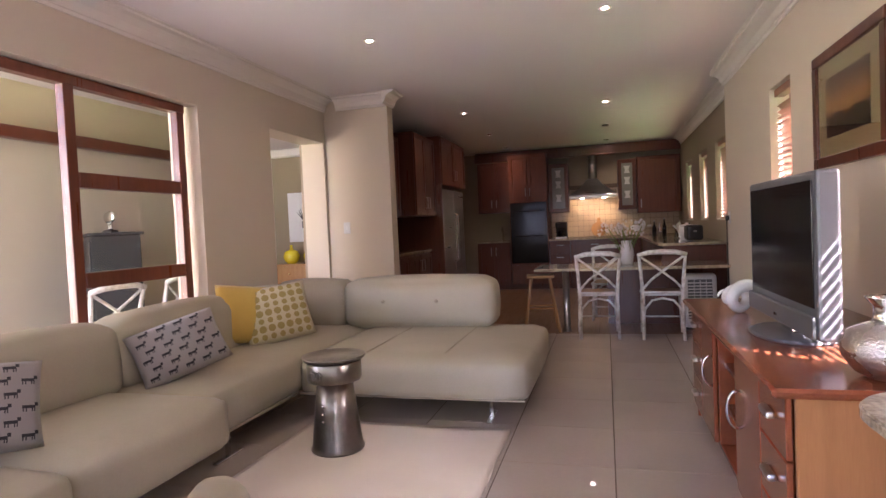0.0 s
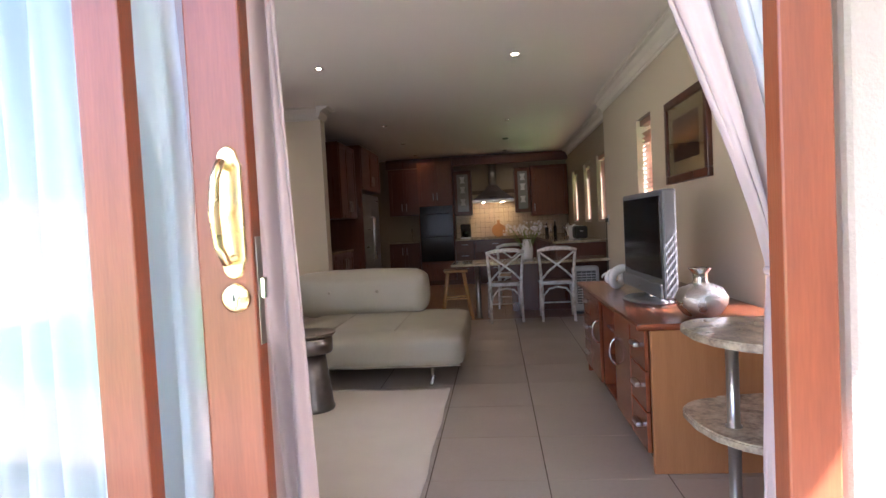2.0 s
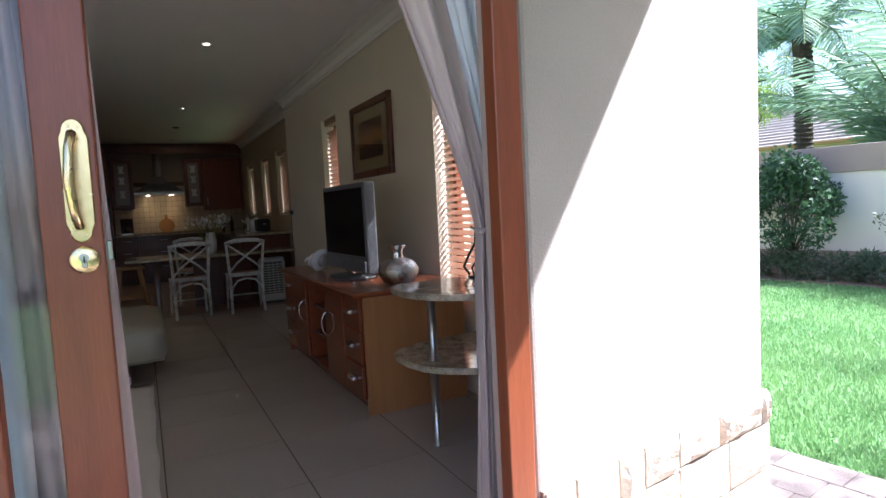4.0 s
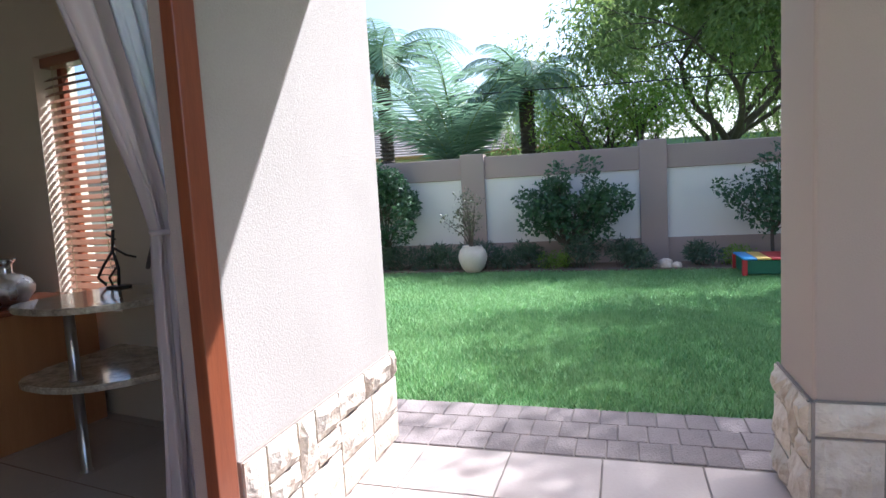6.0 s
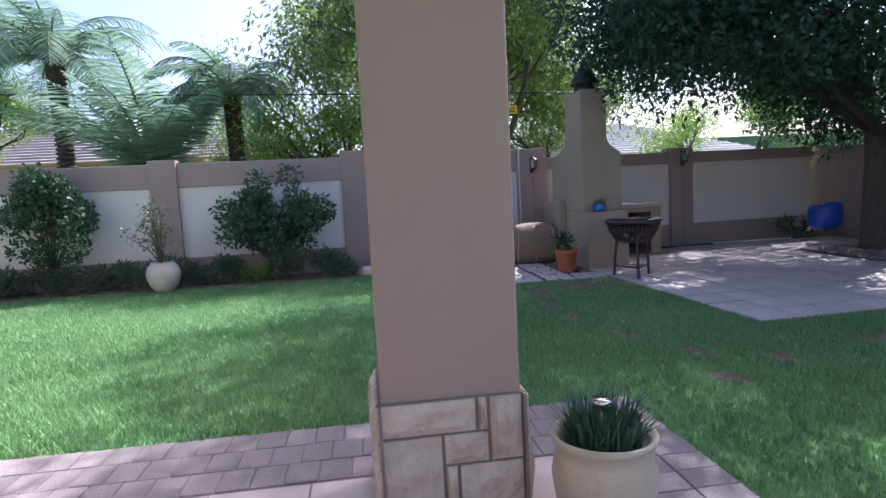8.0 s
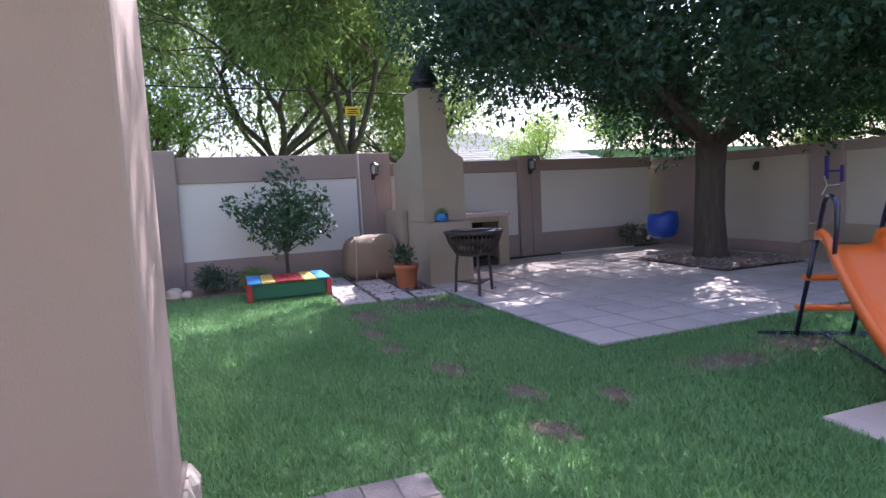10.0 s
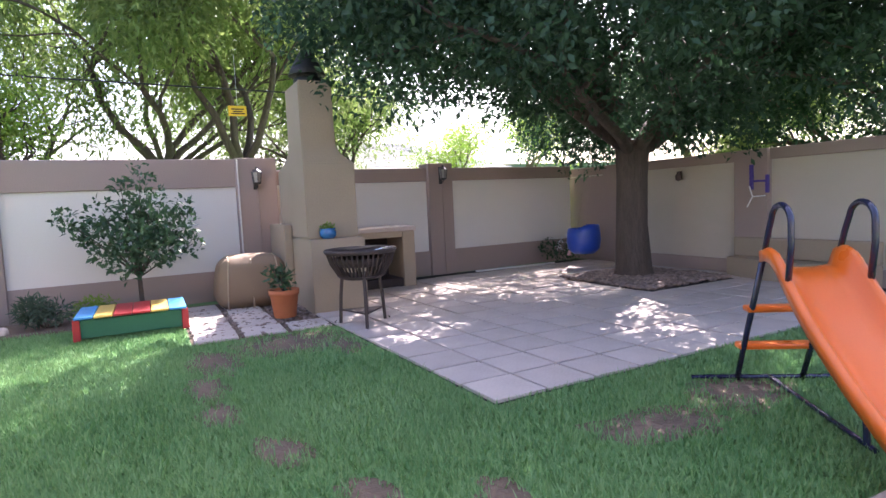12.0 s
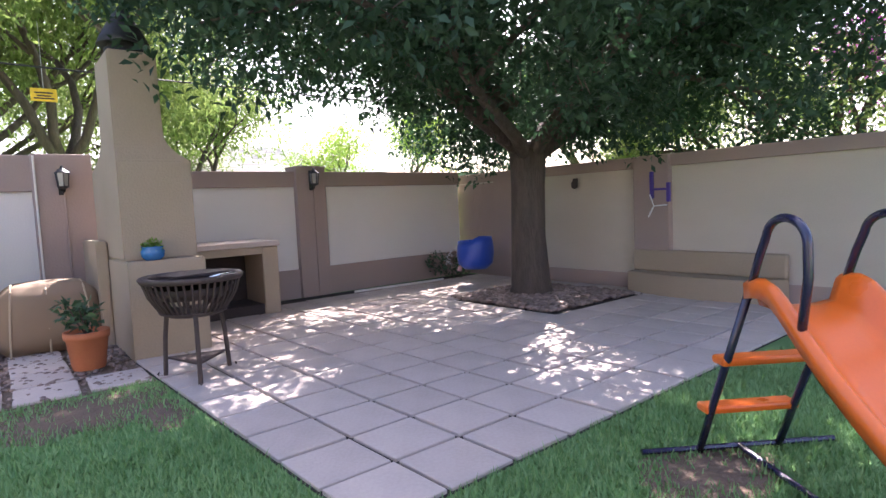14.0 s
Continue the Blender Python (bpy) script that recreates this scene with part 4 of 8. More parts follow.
# wall units
u = unit("wall_cabinet", (-2.05, -1.42, YU, BW, 1.45, 2.40), "cherry wall cabinet with two doors", M_CHERRY_D)
shaker(u, "door", "y", YU - 0.001, -2.04, -1.74, 1.46, 2.39, M_CHERRY_D, -1.78)
shaker(u, "door", "y", YU - 0.001, -1.73, -1.43, 1.46, 2.39, M_CHERRY_D, -1.69)
for x0, x1 in ((-0.70, -0.34), (0.54, 0.86)):
    u = unit("glass_cabinet", (x0, x1, YU, BW, 1.40, 2.30), "cherry wall cabinet with a frosted glass door", M_CHERRY_D)
    shaker(u, "door", "y", YU - 0.001, x0 + 0.005, x1 - 0.005, 1.41, 2.29, M_CHERRY_D, None, True)
    for z in (1.6, 1.85, 2.05):
        gl = part("crockery", lathe([(0.0, 0), (0.05, 0.0), (0.03, 0.06), (0.055, 0.13), (0.0, 0.13)], 16), M_WHITEPLAST, u)
        gl.matrix_basis = pose((x0 + x1) / 2, YU - 0.014, z) @ Matrix.Diagonal((1, 0.05, 1, 1))
u = unit("wall_cabinet", (0.87, 1.60, YU, BW, 1.32, 2.33), "cherry wall cabinet in the corner", M_CHERRY)
shaker(u, "door", "y", YU - 0.001, 0.88, 1.59, 1.33, 2.32, M_CHERRY, 0.93)
pel = setting("trim_pelmet", box(-2.08, 1.61, YU - 0.06, YU - 0.005, 2.41, 2.56, 0.01), M_CHERRY_D, "cherry cornice over the wall cabinets", "pelmet")
setting("trim_pelmet_top", box(-2.08, 1.61, YU - 0.004, BW, 2.505, 2.6), M_CHERRY_D, "cherry infill above the wall cabinets", "pelmet")
# splashback tiles
sb = setting("wall_splashback", box(-0.70, 1.60, BW - 0.006, BW, 0.92, 1.9), M_GROUT, "beige square tiled splashback", "splashback")
tm = mesh_of("tile", box(-0.048, 0.048, -0.006, 0, -0.048, 0.048, 0.002), M_SPLASH)
for i in range(23):
    for j in range(9):
        o = new("tile", tm)
        o.parent = sb
        o.matrix_basis = pose(-0.65 + 0.1 * i, BW - 0.0065, 0.975 + 0.1 * j)
# hood
hd = thing("cooker_hood", pose(0.095, 11.44, 1.64), "brushed steel pyramid cooker hood with a round flue", "cooker hood")
hb = bmesh.new()
ring = [[(-0.42, -0.25, 0), (0.42, -0.25, 0), (0.42, 0.27, 0), (-0.42, 0.27, 0)], [(-0.42, -0.25, 0.05), (0.42, -0.25, 0.05), (0.42, 0.27, 0.05), (-0.42, 0.27, 0.05)],
        [(-0.2, -0.02, 0.22), (0.2, -0.02, 0.22), (0.2, 0.27, 0.22), (-0.2, 0.27, 0.22)], [(-0.09, 0.1, 0.36), (0.09, 0.1, 0.36), (0.09, 0.27, 0.36), (-0.09, 0.27, 0.36)]]
rv = [[hb.verts.new(p) for p in r] for r in ring]
for a, b in zip(rv, rv[1:]):
    for k in range(4):
        hb.faces.new((a[k], a[(k + 1) % 4], b[(k + 1) % 4], b[k]))
hb.faces.new(list(reversed(rv[0])))
hb.faces.new(rv[-1])
bmesh.ops.bevel(hb, geom=hb.edges[:], offset=0.006, segments=2, affect="EDGES")
part("canopy", hb, M_STEEL, hd)
part("flue", lathe([(0.075, 0.35), (0.075, 0.86)], 28), M_STEEL, hd, smooth=True).matrix_basis = pose(0, 0.17, 0)
for x in (-0.2, 0.2):
    part("lamp", lathe([(0.0, -0.006), (0.03, -0.005), (0.03, -0.001)], 16), emit("hood_bulb", (1.0, 0.72, 0.38), 12), hd, "lit warm lamp").matrix_basis = pose(x, 0.05, 0)
    hl = new("hood_beam", bpy.data.lights.new("hood_beam", "SPOT"))
    hl.data.energy, hl.data.color, hl.data.spot_size, hl.data.spot_blend, hl.data.shadow_soft_size = HOOD_WATTS, (1.0, 0.66, 0.30), radians(120), 0.7, 0.03
    hl.matrix_basis = pose(0.095 + x, 11.44 + 0.05, 1.62)
# worktops
wt = thing("worktop", pose(0, 0, 0), "speckled beige granite worktop along the back wall", "worktop")
part("slab", box(-2.06, -1.425, YF - 0.03, BW - 0.01, 0.885, 0.915, 0.004), M_GRANITE, wt)
part("slab", box(-0.705, 1.60, YF - 0.03, BW - 0.012, 0.885, 0.915, 0.004), M_GRANITE, wt)
wt2 = thing("worktop", pose(0, 0, 0), "speckled beige granite worktop under the kitchen windows", "worktop")
part("slab", box(0.88, 1.615, 7.4, YF - 0.035, 0.885, 0.915, 0.004), M_GRANITE, wt2)
for y0, y1 in ((7.45, 8.3), (8.305, 9.2), (9.205, 10.1), (10.105, 11.08)):
    u = unit("base_cabinet", (0.93, 1.60, y0, y1, 0.1, 0.88), "dark cherry base cabinet under the windows", M_CHERRY_D)
    bm = bmesh.new()
    add_box(bm, 0.91, 0.929, y0 + 0.01, y1 - 0.01, 0.12, 0.86, 0.003)
    part("door", bm, M_CHERRY_D, u)
    part("end_panel", box(0.94, 1.59, y0 - 0.004, y0 - 0.0005, 0.11, 0.87), M_CHERRY_D, u) if y0 < 7.5 else None
# left run: low units, wall units, fridge, tall units
u = unit("base_cabinet", (-2.70, -2.1, 6.2, 8.2, 0.1, 0.88), "dark cherry base cabinets on the side wall", M_CHERRY_D)
for k in range(4):
    shaker(u, "door", "x", -2.099, 6.21 + 0.5 * k, 6.69 + 0.5 * k, 0.12, 0.86, M_CHERRY_D, 6.64 + 0.5 * k if k % 2 == 0 else 6.27 + 0.5 * k)
wt3 = thing("worktop", pose(0, 0, 0), "granite worktop on the side cabinets", "worktop")
part("slab", box(-2.715, -2.07, 6.165, 8.2, 0.885, 0.915, 0.004), M_GRANITE, wt3)
u = unit("wall_cabinet", (-2.70, -2.2, 6.2, 7.3, 1.38, 2.38), "dark cherry wall cabinets on the side wall", M_CHERRY_D)
shaker(u, "door", "x", -2.199, 6.21, 6.74, 1.39, 2.37, M_CHERRY_D, 6.69)
shaker(u, "door", "x", -2.199, 6.76, 7.29, 1.39, 2.37, M_CHERRY_D, 6.81)
u = unit("wall_cabinet", (-2.70, -2.0, 7.31, 8.2, 1.38, 2.44), "dark cherry wall cabinets, deeper, on the side wall", M_CHERRY_D)
shaker(u, "door", "x", -1.999, 7.32, 7.75, 1.39, 2.43, M_CHERRY_D, 7.70)
shaker(u, "door", "x", -1.999, 7.76, 8.19, 1.39, 2.43, M_CHERRY_D, 7.81)
u = unit("tall_cabinet", (-2.70, -1.90, 8.21, 9.6, 1.82, 2.5), "dark cherry cabinet above the refrigerator", M_CHERRY_D)
shaker(u, "door", "x", -1.899, 8.22, 8.9, 1.83, 2.49, M_CHERRY_D, 8.85)
shaker(u, "door", "x", -1.899, 8.91, 9.59, 1.83, 2.49, M_CHERRY_D, 8.96)
part("side_panel", box(-2.70, -1.9, 8.21, 8.24, 0.0, 1.819), M_CHERRY_D, u)
fr = thing("refrigerator", pose(-1.95, 8.95, 0), "steel double-door refrigerator between cherry cabinets", "refrigerator")
part("body", box(-0.70, -0.03, -0.62, 0.62, 0.02, 1.78, 0.01), M_GREYPLAST, fr)
for y0, y1, hy in ((-0.615, -0.005, -0.06), (0.005, 0.615, 0.06)):
    d = part("door", box(-0.029, 0.03, y0, y1, 0.06, 1.77, 0.012, 2), M_STEEL, fr)
    part("handle", tube([(0.03, hy, 0.7), (0.07, hy, 0.72), (0.07, hy, 1.4), (0.03, hy, 1.42)], 0.011, 8), M_CHROME, d)

# peninsula table
bt = thing("breakfast_bar", pose(0, 0, 0), "granite breakfast bar on a round steel leg", "table")
part("top", box(-0.46, 1.485, 6.62, 7.39, 0.68, 0.712, 0.006), M_GRANITE, bt)
part("leg", lathe([(0.05, 0.0), (0.05, 0.01), (0.036, 0.012), (0.036, 0.665), (0.05, 0.668), (0.05, 0.679)], 28), M_STEEL, bt, "round brushed steel leg", True).matrix_basis = pose(-0.14, 6.86, 0)
part("back_panel", box(0.30, 1.485, 7.36, 7.385, 0.0, 0.679), M_CHERRY_D, bt)


def cross_chair(name, m, label):
    """A bentwood cross-back chair, front towards +y."""
    c = thing(name, m, label, "chair", "chairs at the breakfast bar")
    part("seat", prism([(-0.19, -0.17), (0.19, -0.17), (0.215, 0.2), (0.16, 0.235), (-0.16, 0.235), (-0.215, 0.2)], 0.435, 0.46, 0.008), M_WHITEWOOD, c)
    part("seat_pad", prism([(-0.165, -0.145), (0.165, -0.145), (0.185, 0.18), (0.14, 0.21), (-0.14, 0.21), (-0.185, 0.18)], 0.4602, 0.468, 0.003), M_PINE, c, "woven rattan seat panel")
    for s in (-1, 1):
        part("back_post", tube([(s * 0.19, -0.235, 0.0), (s * 0.185, -0.2, 0.22), (s * 0.185, -0.18, 0.45), (s * 0.20, -0.22, 0.68), (s * 0.215, -0.265, 0.86)], [0.016, 0.018, 0.019, 0.017, 0.015], 10), M_WHITEWOOD, c, smooth=True)
        part("front_leg", tube([(s * 0.2, 0.22, 0.0), (s * 0.185, 0.19, 0.436)], [0.014, 0.018], 10), M_WHITEWOOD, c, smooth=True)
        part("leg_arch", tube([(s * 0.185, -0.205, 0.20), (s * 0.165, -0.197, 0.31), (s * 0.10, -0.187, 0.39), (0.0, -0.182, 0.41)], 0.011, 8), M_WHITEWOOD, c, smooth=True)
        part("side_arch", tube([(s * 0.187, -0.19, 0.24), (s * 0.186, -0.1, 0.37), (s * 0.186, 0.02, 0.405), (s * 0.186, 0.12, 0.37), (s * 0.19, 0.195, 0.24)], 0.010, 8), M_WHITEWOOD, c, smooth=True)
        part("cross_slat", tube([(s * 0.19, -0.195, 0.50), (s * 0.10, -0.212 - 0.002 * s, 0.60), (0.0, -0.230 - 0.010 * s, 0.68), (-s * 0.10, -0.245 - 0.002 * s, 0.755), (-s * 0.20, -0.25, 0.83)], 0.012, 8), M_WHITEWOOD, c, smooth=True)
    part("top_rail", tube([(-0.225, -0.262, 0.845), (-0.12, -0.285, 0.872), (0.0, -0.292, 0.878), (0.12, -0.285, 0.872), (0.225, -0.262, 0.845)], [0.02, 0.024, 0.026, 0.024, 0.02], 10), M_WHITEWOOD, c, smooth=True)
    part("back_rail", tube([(-0.187, -0.183, 0.47), (0.187, -0.183, 0.47)], 0.012, 8), M_WHITEWOOD, c, smooth=True)
    part("stretcher", tube([(-0.188, 0.205, 0.17), (0.188, 0.205, 0.17)], 0.009, 8), M_WHITEWOOD, c, smooth=True)
    return c


c1 = cross_chair("dining_chair", pose(0.20, 6.62, 0, 0, 0, 3), "distressed white cross-back wooden chair at the granite bar")
copy_thing(c1, pose(0.83, 6.60, 0, 0, 0, -2))
copy_thing(c1, pose(0.33, 7.75, 0, 0, 0, 178))
sto = thing("stool", pose(-0.42, 6.86, 0, 0, 0, 8), "plain pale wooden bar stool under the granite bar", "stool")
part("seat", box(-0.15, 0.15, -0.13, 0.13, 0.60, 0.635, 0.012, 2), M_PINE, sto)
for sx in (-1, 1):
    for sy in (-1, 1):
        part("leg", tube([(sx * 0.19, sy * 0.15, 0.0), (sx * 0.10, sy * 0.09, 0.60)], [0.016, 0.017], 8), M_PINE, sto)
    part("stretcher", tube([(sx * 0.165, -0.13, 0.17), (sx * 0.165, 0.13, 0.17)], 0.011, 8), M_PINE, sto)
for sy in (-1, 1):
    part("stretcher", tube([(-0.15, sy * 0.122, 0.27), (0.15, sy * 0.122, 0.27)], 0.011, 8), M_PINE, sto)

# ---------------------------------------------------------------- sliding doors
def leaf(name, x0, x1, y, label):
    """A sliding door leaf: stiles, rails and one pane."""
    d = thing(name, pose(0, y, 0), label, "sliding door", kind="structure")
    for a, b in ((x1 - (0.105 if y > 0.4 else 0.085), x1), (x0, x0 + 0.105)):
        part("stile", box(a, b, -0.021, 0.021, 0.012, 2.09, 0.004, 2), M_DOORWOOD, d)
    part("top_rail", box(x0 + 0.106, x1 - 0.106, -0.019, 0.019, 1.98, 2.09, 0.003), M_DOORWOOD, d)
    part("bottom_rail", box(x0 + 0.106, x1 - 0.106, -0.019, 0.019, 0.012, 0.17, 0.003), M_DOORWOOD, d)
    pane = part("pane", box(x0 + 0.105, x1 - 0.105, -0.003, 0.003, 0.17, 1.98), M_GLASS, d)
    pane.visible_shadow = False
    return d


front = leaf("door_1", -1.62, -0.318, 0.44, "varnished meranti sliding door, pushed open, with a brass pull")
leaf("door_2", -1.85, -0.50, 0.372, "second varnished sliding door leaf, pushed open")
leaf("door_3", -2.78, -1.60, 0.44, "varnished fixed door leaf with a tall pane")
PX = -0.355
plate = bmesh.new()
outline = []
for k in range(13):
    a = math.pi * k / 12
    outline.append((0.02 * math.cos(a), 0.10 + 0.022 * math.sin(a)))
outline = [(0.026, 0.085)] + outline + [(-0.026, 0.085), (-0.026, -0.085)] + [(-x, -z) for x, z in outline] + [(0.026, -0.085)]
lo = [plate.verts.new((x, 0, z)) for x, z in outline]
hi = [plate.verts.new((x * 0.9, -0.005, z * 0.97)) for x, z in outline]
for k in range(len(lo)):
    plate.faces.new((lo[k], lo[(k + 1) % len(lo)], hi[(k + 1) % len(lo)], hi[k]))
plate.faces.new(hi)
bmesh.ops.recalc_face_normals(plate, faces=plate.faces)
hp = part("handle_plate", plate, M_BRASS, front, "worn polished brass plate")
hp.matrix_basis = pose(PX, -0.0212, 1.245)
part("pull_handle", tube([(0, -0.004, 0.085), (0, -0.03, 0.088), (-0.006, -0.042, 0.06), (-0.01, -0.044, 0.0), (-0.006, -0.042, -0.06), (0, -0.03, -0.088), (0, -0.004, -0.085)],
     [0.010, 0.009, 0.0085, 0.010, 0.0085, 0.009, 0.010], 12), M_BRASS, hp, "bowed brass pull", True)
for z in (0.106, -0.106):
    for x in (-0.008, 0.008):
        part("screw", lathe([(0.0, 0.0), (0.004, 0.0), (0.003, 0.002), (0.0, 0.002)], 10), M_BRASS, hp).matrix_basis = pose(x, -0.0052, z, 90)
rose = part("key_rose", lathe([(0.0, 0.0), (0.027, 0.0), (0.027, 0.004), (0.022, 0.007), (0.0, 0.007)], 32), M_BRASS, front, "round brass keyhole rose", True)
rose.matrix_basis = pose(PX, -0.0212, 1.09, 90)
cyl = bmesh.new()
add_lathe(cyl, [(0.0, 0.0), (0.0085, 0.0), (0.0085, 0.003), (0.0, 0.003)], 20, (0, 0.004, 0.0071))
add_box(cyl, -0.0045, 0.0045, -0.015, 0.002, 0.0071, 0.0101, 0.001)
part("lock_cylinder", cyl, M_STEEL, rose, "steel lock cylinder")
part("keyway", box(-0.0012, 0.0012, -0.006, 0.007, 0.0102, 0.0106), M_BLACKMAT, rose)
lockp = part("lock_faceplate", box(-0.3179, -0.3155, -0.012, 0.012, 1.0, 1.20, 0.001), M_STEEL, front, "steel lock strip on the door edge")
part("latch", box(-0.3154, -0.305, -0.006, 0.006, 1.085, 1.125, 0.002), M_CHROME, lockp)

jm = thing("door_frame", pose(0, 0, 0), "varnished red-brown meranti door frame", "door frame", kind="structure")
part("jamb", box(0.545, 0.622, 0.30, 0.35, -0.10, 2.14, 0.004, 2), M_DOORWOOD, jm)
part("jamb_stop", box(0.604, 0.64, 0.351, 0.44, -0.006, 2.12, 0.004, 2), M_DOORWOOD, jm)
part("head", box(-2.80, 0.511, 0.32, 0.47, 2.095, 2.139, 0.004), M_DOORWOOD, jm)
part("sill", box(-2.80, 0.511, 0.26, 0.418, -0.14, 0.006, 0.006), M_DOORWOOD, jm)


def curtain(name, rows, y, pleats, depth, mat, label, n=90, phase=0.0):
    """A hanging cloth: rows of (z, left, right) from top to hem, pleated across."""
    zs = np.linspace(rows[0][0], rows[-1][0], 60)
    rz = [r[0] for r in rows][::-1]
    left = np.interp(zs, rz, [r[1] for r in rows][::-1])
    right = np.interp(zs, rz, [r[2] for r in rows][::-1])
    s = np.linspace(0, 1, n)
    verts = []
    for k, z in enumerate(zs):
        w = right[k] - left[k]
        dd = depth * (0.6 + 0.5 * min(1.0, w / 0.4))
        for q in s:
            a = 2 * math.pi * pleats * q + phase + 0.5 * math.sin(3 * q + z)
            verts.append((left[k] + w * q + 0.01 * math.sin(a * 0.5 + z * 2), y + dd * math.sin(a) + 0.012 * math.sin(2.3 * a + z * 3), z))
    faces = [(k * n + i, k * n + i + 1, (k + 1) * n + i + 1, (k + 1) * n + i) for k in range(len(zs) - 1) for i in range(n - 1)]
    ob = new(name, fast_mesh(name, verts, faces, mat, True))
    sol = ob.modifiers.new("thickness", "SOLIDIFY")
    sol.thickness = 0.0025
    return ob


c = curtain("curtain", [(2.30, -0.62, -0.34), (1.2, -0.60, -0.325), (0.012, -0.58, -0.30)], 0.66, 4, 0.024, M_CURTAIN, "")
tagged(c, "mauve curtain hanging gathered beside the open door", "curtain")
c = curtain("curtain", [(2.30, 0.30, 0.86), (2.0, 0.37, 0.86), (1.7, 0.47, 0.85), (1.4, 0.57, 0.83), (1.2, 0.635, 0.79), (1.08, 0.665, 0.76), (0.95, 0.65, 0.77), (0.012, 0.60, 0.80)], 0.60, 6, 0.03, M_CURTAIN, "")
tagged(c, "mauve curtain tied back beside the door frame", "curtain")
c = curtain("sheer_curtain", [(2.30, 0.42, 0.9), (1.7, 0.57, 0.88), (1.3, 0.66, 0.84), (1.08, 0.70, 0.78), (0.95, 0.68, 0.8), (0.012, 0.66, 0.84)], 0.53, 9, 0.018, M_SHEER, "")
tagged(c, "white sheer curtain behind the tied-back mauve one", "curtain")
c = curtain("sheer_curtain", [(2.30, -2.75, -0.5), (1.2, -2.75, -0.5), (0.02, -2.75, -0.5)], 0.545, 26, 0.03, M_SHEER, "", 420)
tagged(c, "long white sheer curtain behind the glass doors", "curtain")
rod = thing("curtain_rod", pose(0, 0.60, 2.33), "dark metal curtain rod over the doors", "curtain rod")
part("rod", tube([(-2.79, 0, 0), (1.0, 0, 0)], 0.014, 12), M_RUST, rod)
part("finial", lathe([(0, 0), (0.02, 0.01), (0.024, 0.03), (0, 0.06)], 14), M_RUST, rod).matrix_basis = pose(1.0, 0, 0, 0, 90, 0)
for x in (-2.0, -0.2, 0.9):
    part("bracket", box(x - 0.01, x + 0.01, -0.098, 0.0, -0.012, 0.012, 0.002), M_RUST, rod)
tb = thing("curtain_tieback", pose(0.80, 0.70, 1.08), "black wrought iron tieback hook", "tieback")
part("hook", tube([(0.0, 0.0, 0.0), (-0.02, 0.07, 0.01), (0.03, 0.14, 0.10), (0.06, 0.17, 0.16)], 0.008, 8), M_RUST, tb)
part("hook", tube([(0.0, 0.0, 0.0), (0.0, 0.09, -0.04), (0.04, 0.17, -0.10), (0.05, 0.2, -0.14)], 0.008, 8), M_RUST, tb)
part("band", tube([(-0.085 + 0.058 * math.cos(a), -0.10 + 0.045 * math.sin(a), 0.0) for a in np.linspace(0, 2 * math.pi, 21)], 0.009, 8), M_CURTAIN, tb)

# ---------------------------------------------------------------- inner window and the hall behind it
iw = thing("window_6", pose(LW - 0.10, 0, 0), "wide inner window with dark red meranti frames to the hall", "window", kind="structure")
for y in (3.88, 2.97, 2.0, 1.25):
    part("mullion", box(-0.03, 0.03, y - 0.035, y + 0.035, 0.60, 2.12, 0.004), M_CHERRY, iw)
for z in (0.58, 2.145):
    part("rail", box(-0.035, 0.035, 1.202, 3.92, z - 0.03, z + 0.03, 0.004), M_CHERRY, iw)
for z in (0.985, 1.575):
    part("transom", box(-0.032, 0.032, 3.008, 3.842, z - 0.045, z + 0.045, 0.004), M_CHERRY, iw)
for y0, y1 in ((3.008, 3.842), (2.038, 2.932), (1.288, 1.962)):
    p = part("pane", box(-0.002, 0.002, y0, y1, 0.612, 2.113), M_GLASS, iw)
    p.visible_shadow = False
HX0, HX1 = -5.6, -2.82
setting("floor_hall", box(HX0, HX1, 0.5, 9.5, -0.16, -0.002), M_TILE, "beige tiled hall floor", "floor")
setting("ceiling_hall", box(HX0, HX1, 0.5, 9.5, 2.95, 2.99), M_CEIL, "white hall ceiling", "ceiling")
setting("wall_hall_west", box(HX0 - 0.2, HX0, 0.5, 9.5, -0.1, 3.05), M_YELLOWWALL, "pale yellow hall wall", "wall")
setting("wall_hall_lower", box(HX0 + 0.001, HX0 + 0.03, 0.5, 7.9, -0.05, 2.32), M_WALL, "beige lower part of the hall wall", "wall")
setting("trim_hall_beam", box(HX0 + 0.002, HX0 + 0.14, 0.5, 7.9, 2.322, 2.45, 0.01), M_CHERRY, "long wooden beam along the hall wall", "beam")
setting("wall_hall_back", box(HX0, HX1, 9.5, 9.7, -0.1, 3.05), M_WALL, "plain cream wall at the back of the hall", "wall")
setting("wall_study", wall_with_holes("x", 8.0, 0.2, -4.44, -2.96, -0.1, 3.05, []), M_OLIVE, "olive wall of the passage behind the doorway", "wall")
setting("trim_study_cornice", box(-4.4, -2.97, 7.9, 7.999, 2.34, 2.46, 0.02), M_CORNICE, "white cornice on the olive wall", "cornice")
setting("ceiling_study", box(-4.44, -2.96, 6.1, 7.999, 2.465, 2.5), M_CEIL, "white ceiling of the passage", "ceiling")
# added fill lamp that brightens the hall; its source is unseen
hall_fill = new("hall_fill_light", bpy.data.lights.new("hall_fill_light", "AREA"))
hall_fill.data.shape, hall_fill.data.size, hall_fill.data.size_y = "RECTANGLE", 2.6, 2.0
hall_fill.data.energy, hall_fill.data.color = HALL_WATTS, (1.0, 0.95, 0.88)
